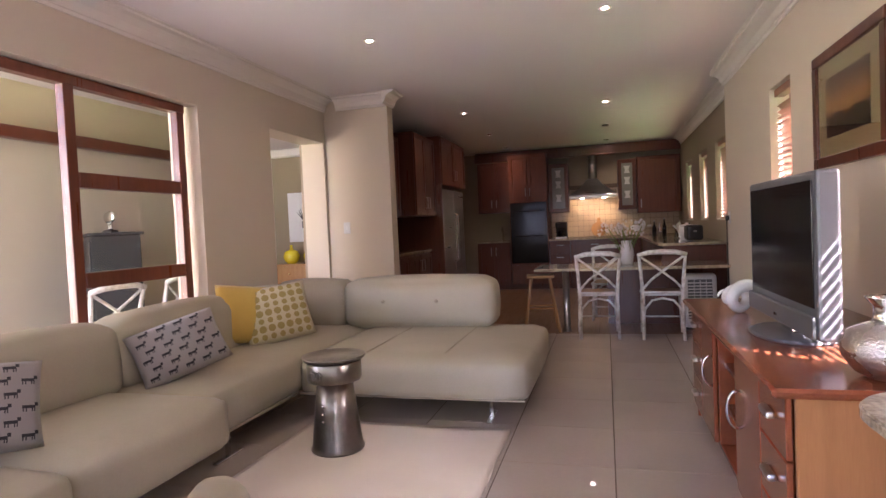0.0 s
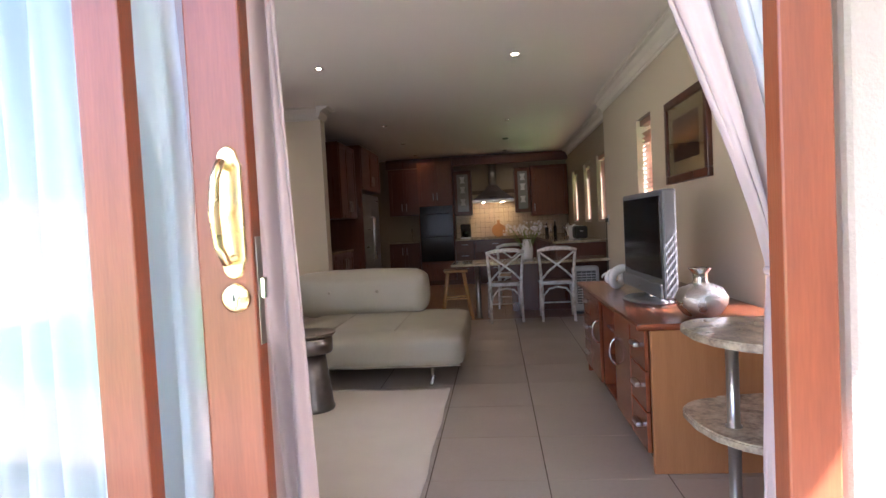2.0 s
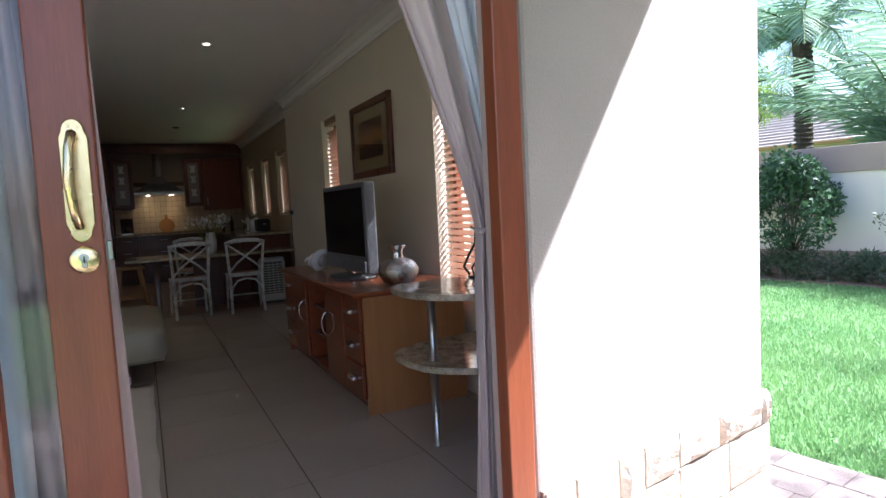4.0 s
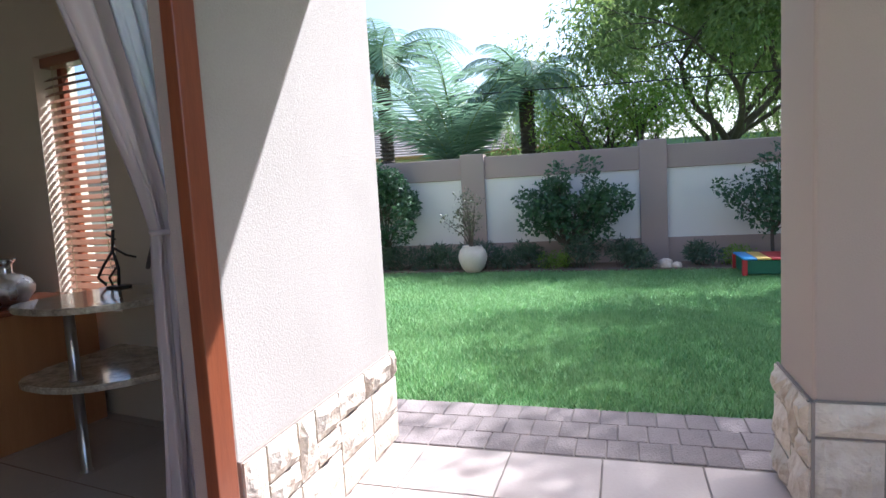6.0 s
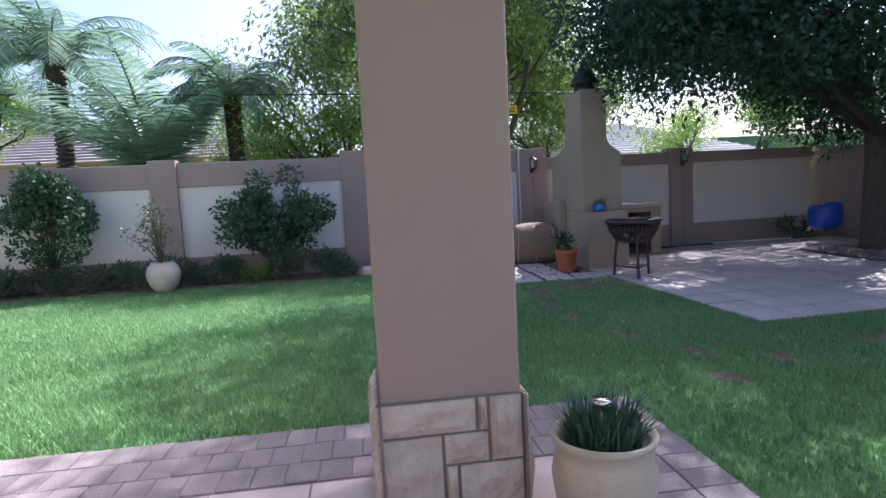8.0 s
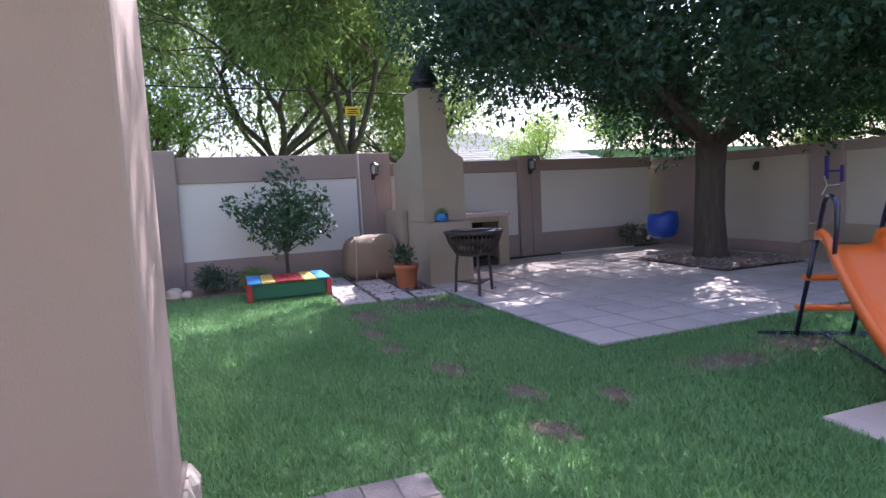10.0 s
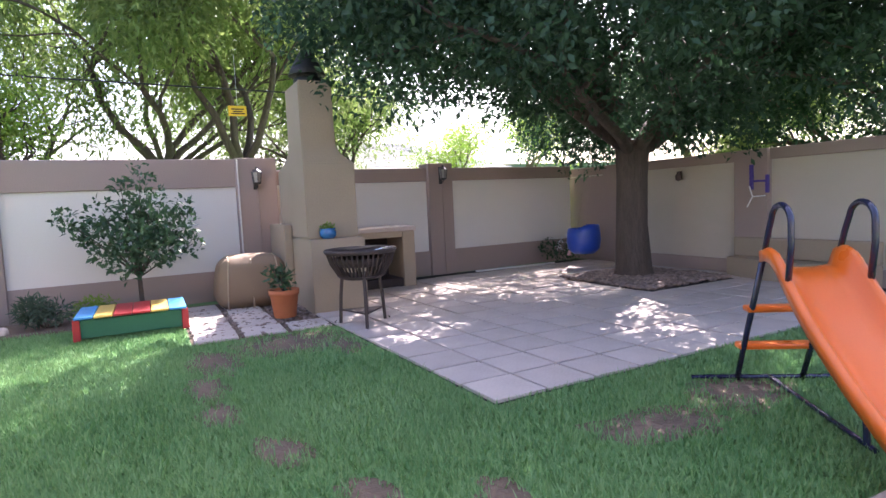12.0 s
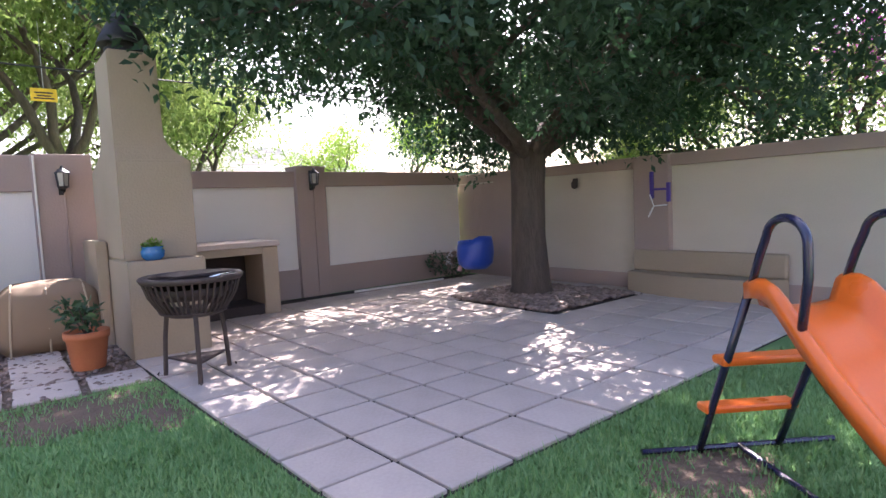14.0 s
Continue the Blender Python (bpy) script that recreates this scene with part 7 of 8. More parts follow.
# branch that reaches in over the lawn at the right
tr2 = thing("shade_tree", out(2.6, -11.2, -0.10), "dark-leaved tree beyond the side wall", "tree")
bm, tips = bmesh.new(), []
add_tube(bm, [(0, 0, 0), (0.05, 0, 1.2), (0, 0.05, 2.4)], [0.2, 0.16, 0.15], 12)
for d in ((0.2, 0.9, 0.8), (0.9, 0.3, 0.9), (-0.5, 0.5, 1.2), (0.3, -0.5, 1.0)):
    grow(bm, (0, 0.05, 2.3), d, 1.6, 0.09, 2, rng, tips, spread=0.6, up=0.1)
part("trunk", bm, M_BARK, tr2, smooth=True)
leafy("crown", tr2, 16000, [(t.x, t.y, t.z, 0.55) for t in tips], 0.12, M_LEAF, "dark green leaves", aspect=0.5, seed=22, droop=0.2, up=0.4)["kind"] = "stuff"


def feathery(name, m, h, seed, n, label, mats=M_LEAF_OLIVE, lean=0.2, size=0.15, rad=0.85, depth=3, base_r=0.17, droop=0.5):
    """An airy tree with crooked dark limbs and drooping fine foliage."""
    r = random.Random(seed)
    t = thing(name, m, label, "tree")
    bm, tips = bmesh.new(), []
    k = h / 6.0
    add_tube(bm, [(0, 0, -0.1), (0.1 * k, 0.05, 0.9 * k), (lean * k, -0.1, 1.7 * k)], [base_r, base_r * 0.8, base_r * 0.7], 10)
    for q in range(4):
        a = q * 1.57 + r.uniform(-0.4, 0.4)
        grow(bm, (lean * k, -0.1, 1.6 * k), (0.75 * math.cos(a), 0.75 * math.sin(a), 0.9), 1.9 * k, base_r * 0.5, depth, r, tips, spread=0.55, up=0.10, bend=0.38, shrink=0.7)
    part("trunk", bm, M_BARK, t, smooth=True)
    leafy("crown", t, n, [(p.x, p.y, p.z, rad * r.uniform(0.7, 1.2) * k) for p in tips], size, mats, "fine drooping foliage", aspect=0.30, seed=seed, droop=droop, up=0.2)["kind"] = "stuff"
    return t


feathery("pepper_tree", out(13.8, -3.3, -0.1), 7.4, 31, 22000, "feathery yellow-green pepper tree behind the garden wall", lean=0.5, rad=0.5)
feathery("pepper_tree", out(13.6, -4.7, -0.1), 7.4, 32, 40000, "feathery yellow-green pepper tree beyond the fireplace", lean=-0.2, rad=0.65)
feathery("pepper_tree", out(15.5, -0.6, -0.1), 5.2, 33, 6000, "airy olive-green tree behind the wall")
feathery("pepper_tree", out(17.2, -3.4, -0.1), 7.2, 45, 22000, "dense yellow-green pepper tree deeper in the next garden", rad=0.75)
feathery("pepper_tree", out(17.0, -7.5, -0.1), 5.0, 34, 12000, "airy olive-green tree in the next garden")
feathery("broadleaf_tree", out(11.2, -0.9, -0.1), 3.3, 35, 8000, "bright green young tree behind the wall", M_LEAF_BRIGHT, size=0.10, rad=0.8, droop=0.1)
feathery("broadleaf_tree", out(15.0, -11.9, -0.1), 3.9, 36, 13000, "bright lime green bush behind the far corner", M_LEAF_BRIGHT, size=0.11, rad=0.8, droop=0.1)
feathery("broadleaf_tree", out(9.6, -13.6, -0.1), 4.4, 37, 13000, "mixed green tree behind the side wall", M_LEAF_OLIVE, size=0.10, rad=0.8, droop=0.2)
feathery("broadleaf_tree", out(6.3, -13.2, -0.1), 3.6, 38, 13000, "leafy shrub tree behind the side wall", M_LEAF_OLIVE, size=0.10, rad=0.85, droop=0.2)
feathery("broadleaf_tree", out(13.8, 7.9, -0.1), 4.6, 39, 9000, "yellow-green tree beside the palms", M_LEAF_BRIGHT, size=0.11, rad=0.5, droop=0.3)
feathery("broadleaf_tree", out(22.0, 4.0, -0.1), 5.6, 40, 6000, "pale green tree in the distance", M_LEAF_OLIVE, size=0.16, rad=0.9)
feathery("broadleaf_tree", out(22.0, -6.0, -0.1), 6.5, 41, 12000, "pale green tree far behind the wall", M_LEAF_OLIVE, size=0.16, rad=0.9)
bv = feathery("bougainvillea", out(4.4, -13.0, -0.1), 3.7, 42, 2500, "magenta flowering climber behind the side wall", M_MAGENTA, size=0.08, rad=0.5, droop=0.3)
leafy("green_leaves", bv, 4000, [(0.1, 0.2, 2.0, 0.9), (0.5, -0.3, 2.5, 0.8), (-0.6, 0.2, 2.3, 0.9), (0.0, 0.0, 3.0, 0.7)], 0.09, M_LEAF_OLIVE, aspect=0.5, seed=43)["kind"] = "stuff"


def palm(m, h, seed, n, length, label, mat=M_PALM, rise=(0.1, 1.4), arch=0.13):
    """A feather palm: ringed trunk and arching fronds of many leaflets."""
    r = random.Random(seed)
    t = thing("palm_tree", m, label, "palm", "palms behind the wall")
    bm = bmesh.new()
    add_tube(bm, [(0, 0, -0.1), (0.05, 0, h * 0.5), (0.0, 0.04, h)], [0.17, 0.14, 0.15], 12)
    for k in range(int(h / 0.09)):
        add_lathe(bm, [(0.15, 0), (0.175, 0.03), (0.15, 0.06)], 10, (0.03, 0.01, 0.09 * k))
    part("trunk", bm, M_BARK, t)
    for f in range(n):
        a = 6.283 * f / n + r.uniform(-0.2, 0.2)
        el = r.uniform(*rise)
        L = length * r.uniform(0.8, 1.1)
        ca, sa = math.cos(a), math.sin(a)
        spine, p, e = [], Vector((0.0, 0.04, h)), el
        for k in range(13):
            spine.append(p.copy())
            e -= arch + 0.05 * (k / 12)
            p = p + Vector((ca * math.cos(e), sa * math.cos(e), math.sin(e))) * (L / 12)
        vs, fs = [], []
        for k in range(12):
            for q in range(3):
                c = spine[k].lerp(spine[k + 1], q / 3)
                d = (spine[k + 1] - spine[k]).normalized()
                s0 = Vector((-sa, ca, 0))
                u = k / 12 + q / 36
                ll = L * 0.26 * math.sin(math.pi * min(1, 0.12 + u * 0.9)) ** 0.6
                for s in (-1, 1):
                    dirv = (s0 * s * 0.9 + d * 0.75 + Vector((0, 0, -0.25 + r.uniform(-0.15, 0.1)))).normalized()
                    w = d * 0.019
                    b = len(vs)
                    tip = c + dirv * ll + Vector((0, 0, -0.12 * ll))
                    mid = c + dirv * ll * 0.5
                    vs += [c - w, c + w, mid + w * 1.1, mid - w * 1.1, tip]
                    fs += [(b, b + 1, b + 2), (b, b + 2, b + 3), (b + 3, b + 2, b + 4)]
        fr_ = new("frond", fast_mesh("frond", [tuple(v) for v in vs], fs, mat))
        fr_.parent = t
        rb = bmesh.new()
        add_tube(rb, spine, [0.018 * (1 - 0.8 * k / 12) + 0.003 for k in range(13)], 5)
        part("rib", rb, M_LEAF_OLIVE, fr_)
    return t


palm(out(11.0, 2.25, -0.1), 1.5, 51, 24, 3.1, "low feathery palm with upright grey-green fronds behind the wall", rise=(1.0, 1.56), arch=0.062)
palm(out(11.6, 0.9, -0.1), 3.3, 52, 24, 1.9, "dark-fronded palm behind the wall")
palm(out(11.9, 4.2, -0.1), 4.1, 53, 26, 2.3, "tall feather palm with drooping fronds")
palm(out(12.9, 6.4, -0.1), 4.6, 54, 26, 2.4, "tall feather palm near the neighbouring house")
palm(out(3.0, -15.5, -0.1), 1.8, 55, 20, 1.8, "pale palm behind the side wall")


def shrub(m, clumps, n, seed, label, trunk_h, mat=M_SHRUB, size=0.075):
    t = thing("espalier_shrub", m, label, "shrub", "shrubs along the wall")
    bm = bmesh.new()
    add_tube(bm, [(0, 0, -0.08), (0.01, 0.01, trunk_h)], [0.028, 0.022], 8)
    for x, y, z, r in clumps:
        add_tube(bm, [(0.01, 0.01, trunk_h * 0.9), (x * 0.5, y * 0.5, trunk_h + (z - trunk_h) * 0.5), (x, y, z)], [0.010, 0.007, 0.003], 6)
    part("stem", bm, M_BARK, t)
    leafy("leaves", t, n, clumps, size, mat, "glossy dark green leaves", aspect=0.55, seed=seed, up=0.4)["kind"] = "stuff"
    return t


def clumps_round(r, n, w, h, z0, dx=0.25):
    c = []
    for k in range(n):
        a, q = r.uniform(0, 6.283), r.uniform(0.0, 1) ** 0.6
        c.append((r.uniform(-dx, dx), w * q * math.cos(a), z0 + h * (0.5 + 0.5 * q * math.sin(a)), r.uniform(0.14, 0.24)))
    return c


r_ = random.Random(60)
shrub(out(8.28, 2.85, -0.1), clumps_round(r_, 26, 0.60, 1.25, 0.45), 4600, 61, "rounded glossy green shrub against the panelled wall", 0.4)
shrub(out(8.28, -0.10, -0.1), clumps_round(r_, 30, 0.80, 0.85, 0.48) + [(0, -0.35, 1.5, 0.2), (0, 0.1, 1.45, 0.18), (0.0, -0.9, 0.95, 0.12)], 5200, 62, "wide trained green shrub against the panelled wall", 0.35)
shrub(out(8.30, -2.92, -0.1), clumps_round(r_, 16, 0.44, 0.85, 0.55) + [(0, 0.66, 1.12, 0.14), (0, 0.55, 0.98, 0.12), (0, -0.08, 1.56, 0.15), (0, 0.12, 1.46, 0.12), (0, -0.56, 0.78, 0.13), (0, -0.5, 1.2, 0.12)], 2300, 63, "loose green shrub on a thin stem by the wall", 0.5)
shrub(out(8.28, 5.6, -0.1), clumps_round(r_, 20, 0.6, 1.1, 0.45), 2600, 64, "rounded green shrub farther along the wall", 0.4)

bed = setting("garden_bed", box(7.95, 8.75, -2.6, 7.0, -0.14, -0.085, 0.02), M_SOIL, "dark soil bed along the garden wall", "garden bed")
bed.matrix_basis = GARDEN
for k in range(22):
    v_ = -2.5 + 0.42 * k + r_.uniform(-0.1, 0.1)
    if -1.75 < v_ < -1.25:
        continue
    low = r_.random() < 0.35
    w_ = r_.uniform(0.2, 0.3)
    t_ = thing("bed_plant", out(8.28 + r_.uniform(-0.16, 0.06), v_, -0.09), "low yellow-green ground cover in the bed" if low else "clump of grey-green lavender in the bed", "plant", "bed plants")
    cl_ = [(r_.uniform(-0.12, 0.12), r_.uniform(-0.2, 0.2), r_.uniform(0.08, 0.16 if low else 0.34), w_ * 0.55) for _ in range(6)]
    leafy("leaves", t_, 700, cl_, 0.045 if low else 0.09, M_LEAF_BRIGHT if low else M_LAVENDER, aspect=0.4 if low else 0.18, seed=70 + k, up=0.3)
    sb2 = bmesh.new()
    for c_ in cl_:
        add_tube(sb2, [(c_[0] * 0.3, c_[1] * 0.3, -0.01), (c_[0], c_[1], c_[2])], 0.005, 5)
    part("stem", sb2, M_BARK, t_)
pl = thing("bed_plant", out(8.95, -9.25, -0.09), "small dark shrub with white flowers in the corner", "plant", "bed plants")
leafy("leaves", pl, 420, [(0, 0, 0.18, 0.2), (0.1, 0.2, 0.25, 0.18), (-0.05, -0.2, 0.2, 0.18)], 0.06, M_SHRUB, aspect=0.5, seed=99)
leafy("flowers", pl, 60, [(-0.1, 0, 0.3, 0.16)], 0.05, M_SHELL, aspect=0.9, seed=98)

# overhead cable
w_ = thing("overhead_cable", GARDEN, "black overhead cable crossing above the garden wall", "cable")
part("cable", tube([(10.2, 14 - 36 * t, 2.93 + 0.02 * (14 - 36 * t) + 0.25 * (2 * t - 1) ** 2 - 0.03) for t in np.linspace(0, 1, 30)], 0.011, 6), M_BLACKMAT, w_)

# neighbouring houses
def house(m, w, d, h, rh, label, wins, tiles=M_ROOFTILE):
    hs = thing("house", m, label, "house", "neighbouring houses")
    part("wall", box(0, d, -w / 2, w / 2, -0.2, h), M_HOUSE, hs)
    bm = bmesh.new()
    e = 0.4
    a = [bm.verts.new(p) for p in ((-e, -w / 2 - e, h), (d + e, -w / 2 - e, h), (d + e, w / 2 + e, h), (-e, w / 2 + e, h))]
    b = [bm.verts.new(p) for p in ((d / 2, -w / 2 + d / 2, h + rh), (d / 2, w / 2 - d / 2, h + rh))]
    bm.faces.new((a[0], a[1], b[0]))
    bm.faces.new((a[2], a[3], b[1]))
    bm.faces.new((a[1], a[2], b[1], b[0]))
    bm.faces.new((a[3], a[0], b[0], b[1]))
    bm.faces.new(list(reversed(a)))
    bmesh.ops.recalc_face_normals(bm, faces=bm.faces)
    rf = part("roof", bm, tiles, hs, "tiled hip roof")
    n = 16
    for k in range(n):
        t = k / n
        part("tile_course", box(-e + (d / 2 + e) * t - 0.02, -e + (d / 2 + e) * t + 0.05, -w / 2 - e + (d / 2 + e) * t, w / 2 + e - (d / 2 + e) * t, h + rh * t + 0.0, h + rh * t + 0.045), tiles, rf)
    part("gutter", box(-e - 0.06, -e, -w / 2 - e, w / 2 + e, h - 0.08, h + 0.02, 0.01), M_PINE, hs)
    for y, ww in wins:
        wn = part("window", box(-0.03, 0.01, y - ww / 2, y + ww / 2, h - 1.5, h - 0.35), M_WHITEPLAST, hs)
        for q in range(3):
            part("pane", box(-0.036, -0.031, y - ww / 2 + 0.05 + q * ww / 3, y - ww / 2 - 0.02 + (q + 1) * ww / 3, h - 1.43, h - 0.42), M_BLACK, wn)
    return hs


house(out(17.5, 7.2, 0), 12.0, 8.0, 2.35, 1.7, "cream neighbouring house with a tiled hip roof behind the palms", [(3.0, 1.6), (-2.0, 1.4)])
house(out(19.0, -11.0, 0), 9.0, 7.0, 1.9, 1.5, "neighbouring house with a pale roof beyond the terrace", [(2.0, 1.2)], surf("pale_roof_tile", (0.62, 0.58, 0.54), (0.54, 0.50, 0.46), rough=0.8, grain=30, blot=2, bump=0.2))
back = setting("backdrop", box(58, 58.2, -70, 70, -1, 5.0), surf("hazy_green_distance", (0.10, 0.13, 0.08), (0.16, 0.19, 0.13), rough=1.0, grain=0.8, blot=0.12), "hazy tree line in the distance", "tree line")
back.matrix_basis = GARDEN

# ---------------------------------------------------------------- house wall stones
def stone_mesh(name, w, h, d, seed):
    """A split-faced stone: w along x, face towards -y."""
    bm = bmesh.new()
    nx, nz = 5, 4
    r = random.Random(seed)
    fr = [[bm.verts.new((-w / 2 + w * i / nx, -d * (0.35 if i in (0, nx) or j in (0, nz) else r.uniform(0.55, 1.0)), -h / 2 + h * j / nz)) for j in range(nz + 1)] for i in range(nx + 1)]
    for i in range(nx):
        for j in range(nz):
            bm.faces.new((fr[i][j], fr[i + 1][j], fr[i + 1][j + 1], fr[i][j + 1]))
    edge = [fr[i][0] for i in range(nx + 1)] + [fr[nx][j] for j in range(1, nz + 1)] + [fr[i][nz] for i in range(nx - 1, -1, -1)] + [fr[0][j] for j in range(nz - 1, 0, -1)]
    bk = [bm.verts.new((v.co.x, 0.0, v.co.z)) for v in edge]
    for k in range(len(edge)):
        bm.faces.new((edge[k], bk[k], bk[(k + 1) % len(bk)], edge[(k + 1) % len(edge)]))
    bmesh.ops.recalc_face_normals(bm, faces=bm.faces)
    return mesh_of(name, bm, M_STONE)


def clad(name, m, length, label, pattern, height=0.46):
    """Stone cladding on a wall's foot: pattern of (x, z, w, h) as shares of a unit that repeats."""
    c = thing(name, m, label, "stone cladding", kind="structure")
    part("mortar", box(0.0, length, -0.012, 0.0, 0.0, height), M_MORTAR, c)
    for k, (x, z, w, h) in enumerate(pattern):
        if x + w > length + 0.001:
            w = length - x
        if w < 0.03:
            continue
        o = new("stone", stone_mesh("stone", w - 0.012, h - 0.012, 0.045, 300 + k))
        o.parent = c
        o.matrix_basis = pose(x + w / 2, -0.004, z + h / 2)
    return c


def course(length, seed, height=0.46):
    r = random.Random(seed)
    x, p = 0.0, []
    while x < length - 0.02:
        w = r.choice((0.20, 0.26, 0.32))
        w = min(w, length - x)
        kind = r.randrange(3)
        if kind == 0:
            p += [(x, height - 0.13, w, 0.13), (x, 0, w * 0.55, height - 0.13), (x + w * 0.55, 0.16, w * 0.45, height - 0.29), (x + w * 0.55, 0, w * 0.45, 0.16)]
        elif kind == 1:
            p += [(x, 0.22, w * 0.4, height - 0.22), (x + w * 0.4, height - 0.14, w * 0.6, 0.14), (x + w * 0.4, 0.22, w * 0.6, height - 0.36), (x, 0, w, 0.22)]
        else:
            p += [(x, 0.14, w, height - 0.27), (x, height - 0.13, w * 0.8, 0.13), (x + w * 0.8, height - 0.13, w * 0.2, 0.13), (x, 0, w, 0.14)]
        x += w
    return p


clad("wall_stone_pier", GARDEN @ pose(0.715, WF - 0.001, FLOOR_OUT), 1.27, "split sandstone cladding at the foot of the pier", course(1.27, 5))
clad("wall_stone_pier_end", GARDEN @ pose(1.971, WF, FLOOR_OUT, 0, 0, 90), 0.11, "split sandstone cladding at the end of the pier", course(0.11, 6))
FRONT = [(0, 0.33, 0.34, 0.13), (0.34, 0.33, 0.04, 0.13), (0.38, 0.21, 0.12, 0.25), (0, 0, 0.22, 0.33), (0.22, 0.21, 0.16, 0.12), (0.22, 0.0, 0.05, 0.21), (0.27, 0, 0.23, 0.21)]
clad("wall_stone_column", GARDEN @ pose(1.519, -1.515, FLOOR_OUT, 0, 0, -90) @ Matrix.Diagonal((1.08, 1, 1, 1)), 0.52, "split sandstone cladding at the foot of the column", FRONT)
clad("wall_stone_column_side", GARDEN @ pose(1.975, -1.534, FLOOR_OUT, 0, 0, 180), 0.49, "split sandstone cladding on the column side", course(0.49, 9))
clad("wall_stone_column_far", GARDEN @ pose(1.485, -2.056, FLOOR_OUT, 0, 0, 0), 0.49, "split sandstone cladding on the shaded column side", course(0.49, 10))

# ---------------------------------------------------------------- floor tiles, pavers, slabs (pieces last)
def pieces(parent, mesh, spots, name="tile"):
    for m in spots:
        o = new(name, mesh)
        o.parent = parent
        o.matrix_basis = m


floor_ob = bpy.data.objects["floor"]
TS = 0.555
ft = mesh_of("tile", box(-TS / 2 + 0.003, TS / 2 - 0.003, -TS / 2 + 0.0012, TS / 2 - 0.0012, -0.004, 0.0, 0.0012), M_TILE)
spots = []
for i in range(8):
    for j in range(21):
        x, y = -0.245 - 4 * TS + TS / 2 + TS * i, 0.42 + TS / 2 + TS * j
        if -2.85 < x < 1.8 and (j > 0 or x < 0.4) and y < 6.7:
            spots.append(pose(x, y, 0.0))
pieces(floor_ob, ft, spots)
# wooden boards in the kitchen
M_BOARD = wood("warm_brown_floorboard", (0.27, 0.135, 0.06), (0.20, 0.095, 0.04), rough=0.32, coat=0.2, along=(9, 0.7, 9))
Y0 = 6.713
cut_row = mesh_of("tile", box(-TS / 2 + 0.003, TS / 2 - 0.003, -0.088, 0.090, -0.004, 0.0, 0.0012), M_TILE)
pieces(floor_ob, cut_row, [pose(-0.245 - 4 * TS + TS / 2 + TS * i, 6.6195, 0.0) for i in range(7)])
board = mesh_of("plank", box(-0.092, 0.092, -0.62, 0.62, -0.004, 0.0, 0.001), M_BOARD)
spots = []
for i in range(24):
    for j in range(5):
        y = Y0 + 0.625 + 1.25 * j
        if y - 0.62 < Y0:
            y += 0.42
        spots.append(pose(-2.7 + 0.187 * i, y, 0.0)) if y < 11.1 else None
pieces(floor_ob, board, spots, "plank")

PT = 0.424


def patio_tile(depth):
    return mesh_of("tile", box(-PT / 2 + 0.004, PT / 2 - 0.004, -depth / 2 + 0.004, depth / 2 - 0.004, -0.006, 0.0, 0.002), M_PATIO)


whole_tile, cut_tile, cut = patio_tile(PT), patio_tile(0.262), 0.262
for i in range(11):
    u_ = 1.903 - PT / 2 - PT * i
    pieces(pt, whole_tile, [pose(u_, 0.473 - PT / 2 - PT * j, GZ) for j in range(6)])
    pieces(pt, cut_tile, [pose(u_, 0.473 - 6 * PT - cut / 2, GZ)])

pw_, pl_ = 0.144, 0.196
pm = [mesh_of("paver", box(-pl_ / 2 + 0.002, pl_ / 2 - 0.002, -pw_ / 2 + 0.002, pw_ / 2 - 0.002, -0.012, 0.0, 0.004), M_PAVER) for _ in range(1)][0]
spots = []
rr = random.Random(81)
for i in range(3):
    for j in range(43):
        v_ = 3.046 - pw_ * j + (0.0, 0.05, 0.1)[i]
        if v_ < -2.87:
            continue
        spots.append(pose(2.51 - pl_ / 2 - pl_ * i, v_, GZ + rr.uniform(-0.003, 0.001), rr.uniform(-0.5, 0.5), rr.uniform(-0.5, 0.5), rr.uniform(-0.6, 0.6)))
pieces(pv, pm, spots, "paver")
spots = []
for i in range(3):
    for j in range(22):
        spots.append(pose(1.86 - pw_ * j, -2.34 - pl_ / 2 - pl_ * i - 0.005, GZ + 0.002 + rr.uniform(-0.002, 0.002), 0, 0, 90 + rr.uniform(-0.6, 0.6)))
pieces(pv2, pm, spots, "paver")

SW = 0.382
sm = mesh_of("slab", box(-SW / 2 + 0.012, SW / 2 - 0.012, -SW / 2 + 0.012, SW / 2 - 0.012, -0.03, 0.0, 0.004), M_SLAB)
spots = []
for i in range(14):
    for j in range(14):
        m = pose(SW / 2 + SW * i, -SW / 2 - SW * j, GZ + 0.010 + rr.uniform(-0.003, 0.003), rr.uniform(-0.4, 0.4), rr.uniform(-0.4, 0.4), rr.uniform(-0.5, 0.5))
        u_, v_ = (GARDEN.inverted() @ TERRACE @ m).translation.xy
        if u_ > 8.85 or v_ < -9.8 or (6.0 < u_ < 7.45 and -9.45 < v_ < -8.12) or (u_ > 7.05 and v_ > -5.1):
            continue
        spots.append(m)
pieces(terrace, sm, spots, "slab")

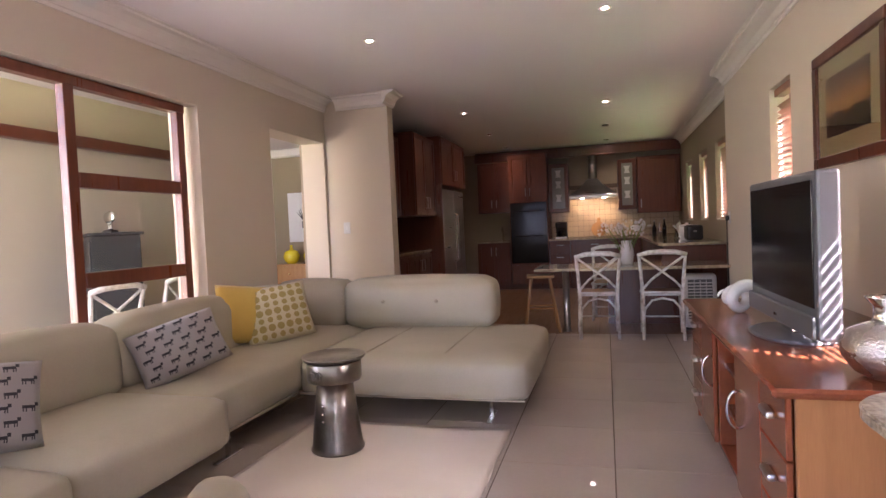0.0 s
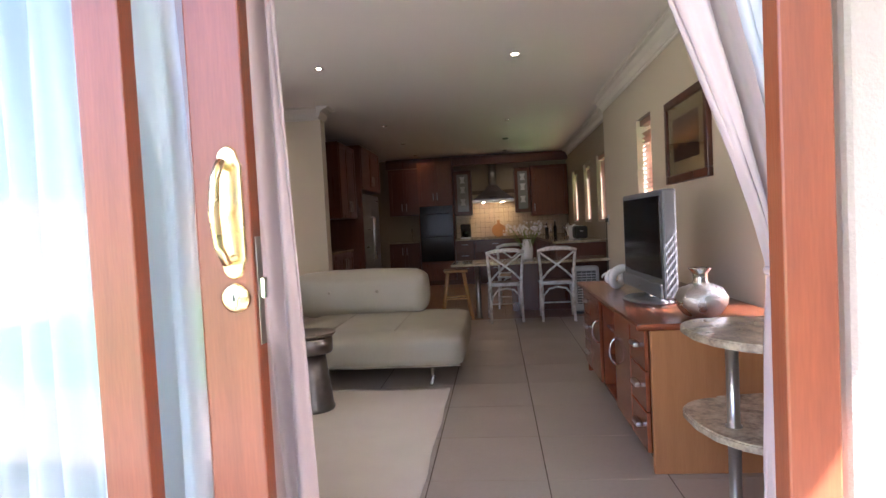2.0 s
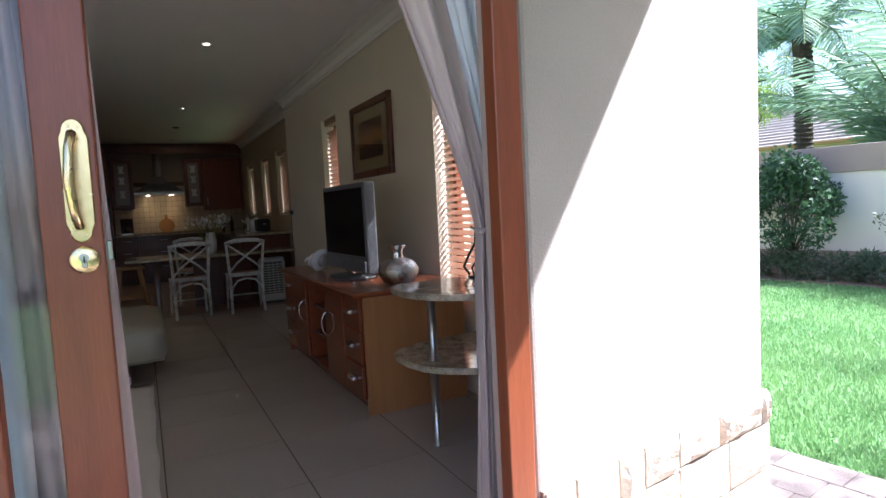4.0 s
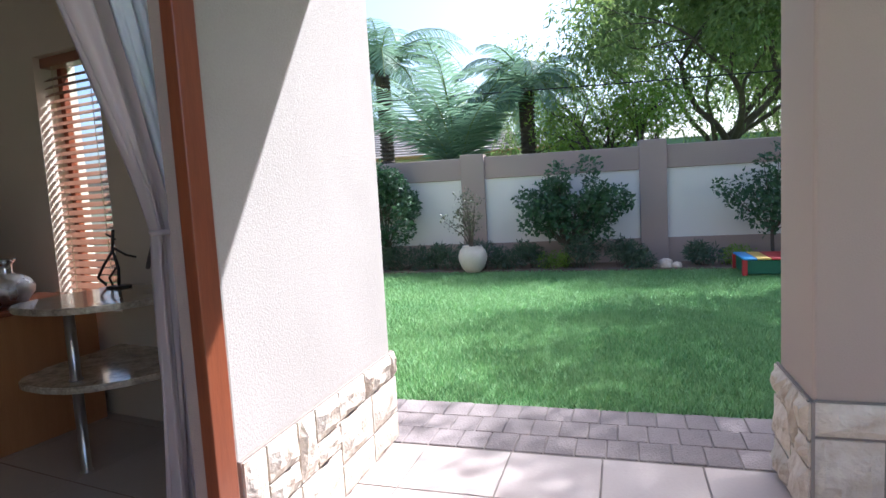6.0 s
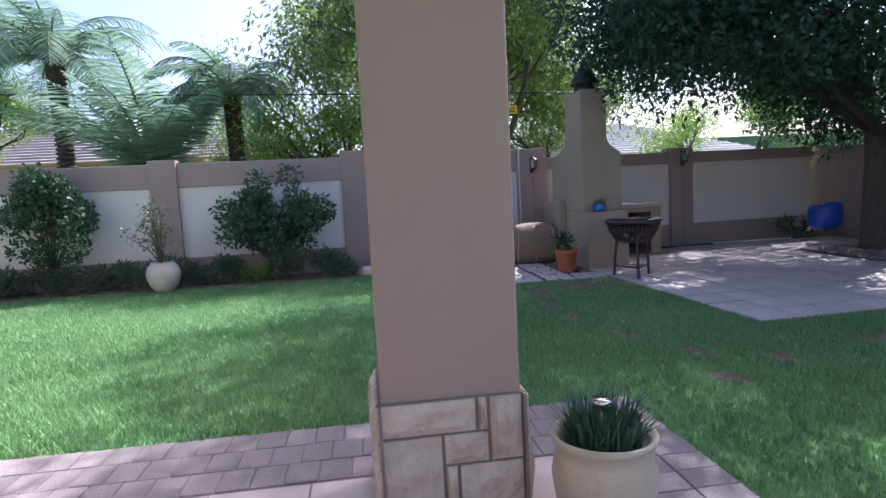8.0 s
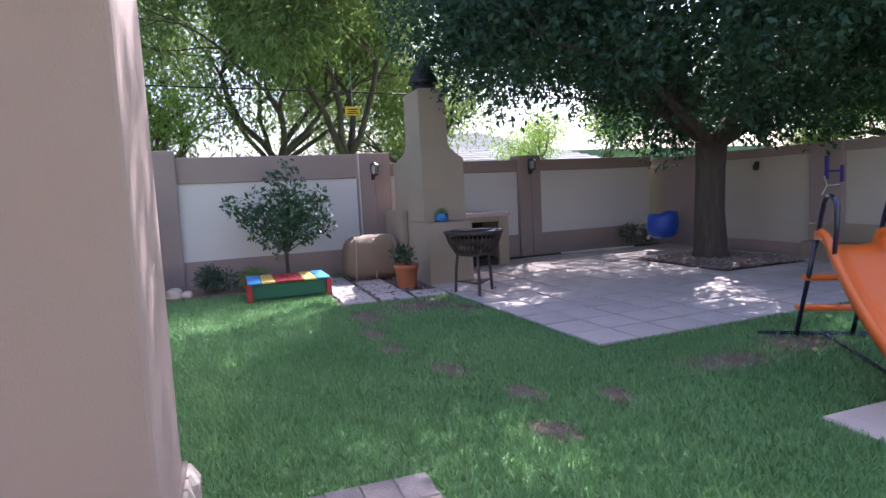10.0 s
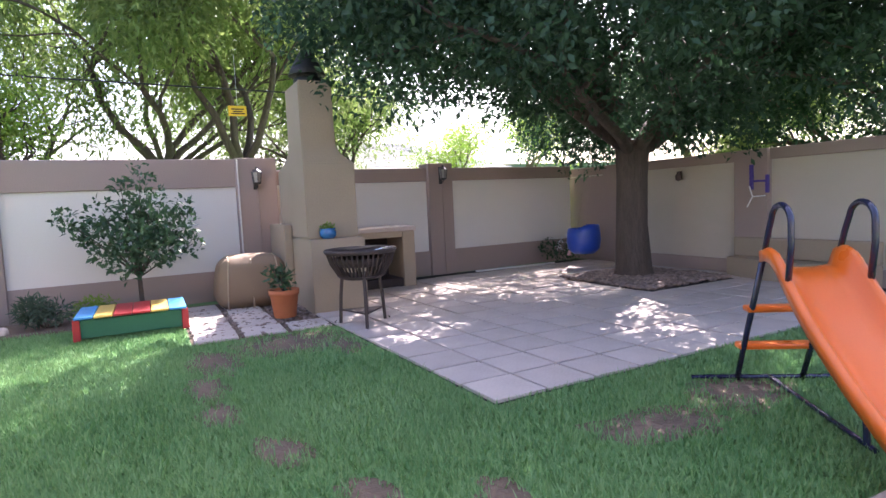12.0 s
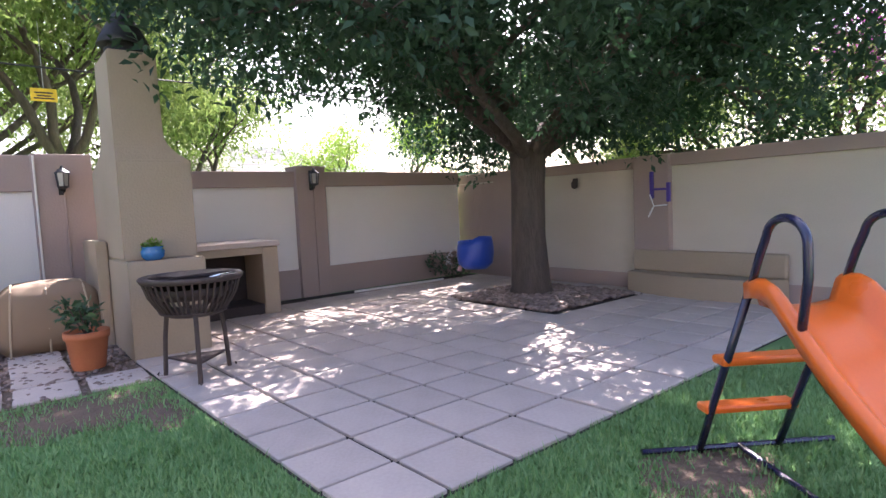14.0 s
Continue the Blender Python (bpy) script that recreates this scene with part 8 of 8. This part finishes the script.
path = setting("pavement_path", box(6.45, 8.75, -4.56, -3.30, -0.2, GZ - 0.0095), M_SOIL, "small concrete slabs set in pebbles beside the fireplace", "path")
path.matrix_basis = GARDEN
qm = mesh_of("slab", box(-0.195, 0.195, -0.185, 0.185, -0.03, 0.0, 0.008), M_SLAB)
spots = []
for i in range(5):
    for j in range(3):
        u_, v_ = 6.67 + 0.425 * i, -3.51 - 0.425 * j
        if v_ < -4.2 and u_ > 6.9:
            continue
        spots.append(pose(u_, v_, GZ + 0.014 + rr.uniform(-0.003, 0.003), 0, 0, rr.uniform(-2, 2)))
pieces(path, qm, spots, "slab")
pad = setting("pavement_pad", box(1.4, 2.19, -5.55, -4.85, -0.13, GZ + 0.008, 0.01), M_SLAB, "square concrete pad in the lawn at the slide's foot", "slab")
pad.matrix_basis = GARDEN


def pebbles(name, m, n, area, size, mat, label, seed):
    """Rounded stones strewn over a rectangle, one mesh."""
    r = np.random.default_rng(seed)
    ico = bmesh.new()
    bmesh.ops.create_icosphere(ico, subdivisions=1, radius=1.0)
    bv_ = np.array([v.co[:] for v in ico.verts])
    bf = np.array([[v.index for v in f.verts] for f in ico.faces])
    ico.free()
    a0, a1, b0, b1 = area
    p = np.stack([r.uniform(a0, a1, n), r.uniform(b0, b1, n), r.uniform(0.0, 0.02, n)], axis=1)
    s = size * r.uniform(0.6, 1.4, (n, 1, 1)) * r.uniform(0.7, 1.2, (n, 1, 3)) * np.array([1, 1, 0.6])
    v = (bv_[None] * s + p[:, None]).reshape(-1, 3)
    f = (bf[None] + (np.arange(n) * len(bv_))[:, None, None]).reshape(-1, 3)
    o = new(name, fast_mesh(name, v, f, mat, True))
    o.matrix_basis = m
    return tagged(o, label, "pebbles", "", "stuff")


pebbles("pebble_bed", out(0, 0, GZ + 0.012), 2600, (5.94, 7.52, -9.52, -8.06), 0.034, M_PEBBLE, "brown pebbles in the square bed round the tree", 3)
pebbles("path_pebbles", out(0, 0, GZ - 0.01), 900, (6.47, 8.3, -4.54, -3.32), 0.02, M_PEBBLE, "pebbles between the small slabs", 4)


def soil_patch(u_, v_, a, b, turn, seed, k):
    """A worn bare patch with a ragged outline, lying just over the turf."""
    bm = bmesh.new()
    c = bm.verts.new((0, 0, 0.004))
    ring = []
    for q in range(40):
        t = 2 * math.pi * q / 40
        s = 1 + 0.45 * noise.noise((math.cos(t) * 2.2 + seed, math.sin(t) * 2.2, seed))
        ring.append(bm.verts.new((a * s * math.cos(t), b * s * math.sin(t), 0.0)))
    for q in range(40):
        bm.faces.new((c, ring[q], ring[(q + 1) % 40]))
    o = setting("ground_bare_patch", bm, M_SOIL, "worn bare soil patch in the lawn", "bare soil")
    o.matrix_basis = out(u_, v_, GZ - 0.0115 + 0.0006 * k, turn)
    return (u_, v_, a, b, turn)


BARE = [soil_patch(*q) for q in ((6.0, -4.05, 0.42, 0.52, 10, 1.3, 0), (5.65, -4.42, 0.28, 0.14, 0, 9.2, 1), (5.75, -3.42, 0.42, 0.2, 5, 2.1, 2), (5.05, -3.31, 0.34, 0.13, 0, 3.7, 3), (4.5, -3.33, 0.24, 0.12, 5, 8.3, 4), (3.8, -3.53, 0.22, 0.12, 20, 6.1, 5),
                                 (3.07, -5.2, 0.2, 0.40, -8, 4.4, 6), (3.17, -5.95, 0.24, 0.36, 5, 7.7, 7), (3.18, -3.76, 0.18, 0.12, 10, 5.2, 8), (2.64, -3.64, 0.16, 0.1, 30, 6.6, 9), (2.9, -4.2, 0.16, 0.10, 0, 7.1, 10))]

# grass blades
def grass(n, area, h, seed, name):
    r = np.random.default_rng(seed)
    u_, v_ = r.uniform(area[0], area[1], n), r.uniform(area[2], area[3], n)
    keep = np.ones(n, bool)
    keep &= ~((u_ < 2.515) & (v_ > -2.935))
    ca, sa = math.cos(radians(2.5)), math.sin(radians(2.5))
    keep &= ~(((u_ - 3.765) * ca + (v_ + 4.69) * sa > -0.01) & ((v_ + 4.69) * ca - (u_ - 3.765) * sa < 0.01))
    keep &= ~((u_ > 6.44) & (v_ < -3.28))
    keep &= ~((u_ > 1.39) & (u_ < 2.20) & (v_ > -5.56) & (v_ < -4.84))
    keep &= u_ < 7.97 + 0.05 * np.sin(v_ * 3)
    for a, b, c, d, t in BARE:
        ct, s_t = math.cos(radians(t)), math.sin(radians(t))
        x, y = (u_ - a) * ct + (v_ - b) * s_t, -(u_ - a) * s_t + (v_ - b) * ct
        keep &= ((x / c) ** 2 + (y / d) ** 2) > r.uniform(0.0, 0.95, n)
    u_, v_ = u_[keep], v_[keep]
    m_ = len(u_)
    a = r.uniform(0, 6.283, m_)
    hh = h * r.uniform(0.5, 1.25, m_)
    le = hh * r.uniform(0.15, 0.9, m_)
    w = 0.0035 + 0.003 * r.uniform(0, 1, m_)
    p = np.stack([u_, v_, np.full(m_, GZ - 0.014)], axis=1)
    sd_ = np.stack([-np.sin(a) * w, np.cos(a) * w, np.zeros(m_)], axis=1)
    tip = p + np.stack([np.cos(a) * le, np.sin(a) * le, hh], axis=1)
    vs = np.stack([p - sd_, p + sd_, tip], axis=1).reshape(-1, 3)
    fs = np.arange(m_ * 3).reshape(-1, 3)
    o = new(name, fast_mesh(name, vs, fs, M_GRASS))
    o.matrix_basis = GARDEN
    return tagged(o, "short green lawn grass", "grass", "", "stuff")


grass(290000, (0.2, 5.2, -7.6, 2.6), 0.042, 5, "grass")
grass(110000, (5.2, 8.0, -4.8, 6.0), 0.040, 6, "grass")
grass(60000, (2.4, 5.2, 2.6, 8.0), 0.042, 7, "grass")
grass(40000, (-1.5, 3.8, -11, -6.5), 0.045, 8, "grass")
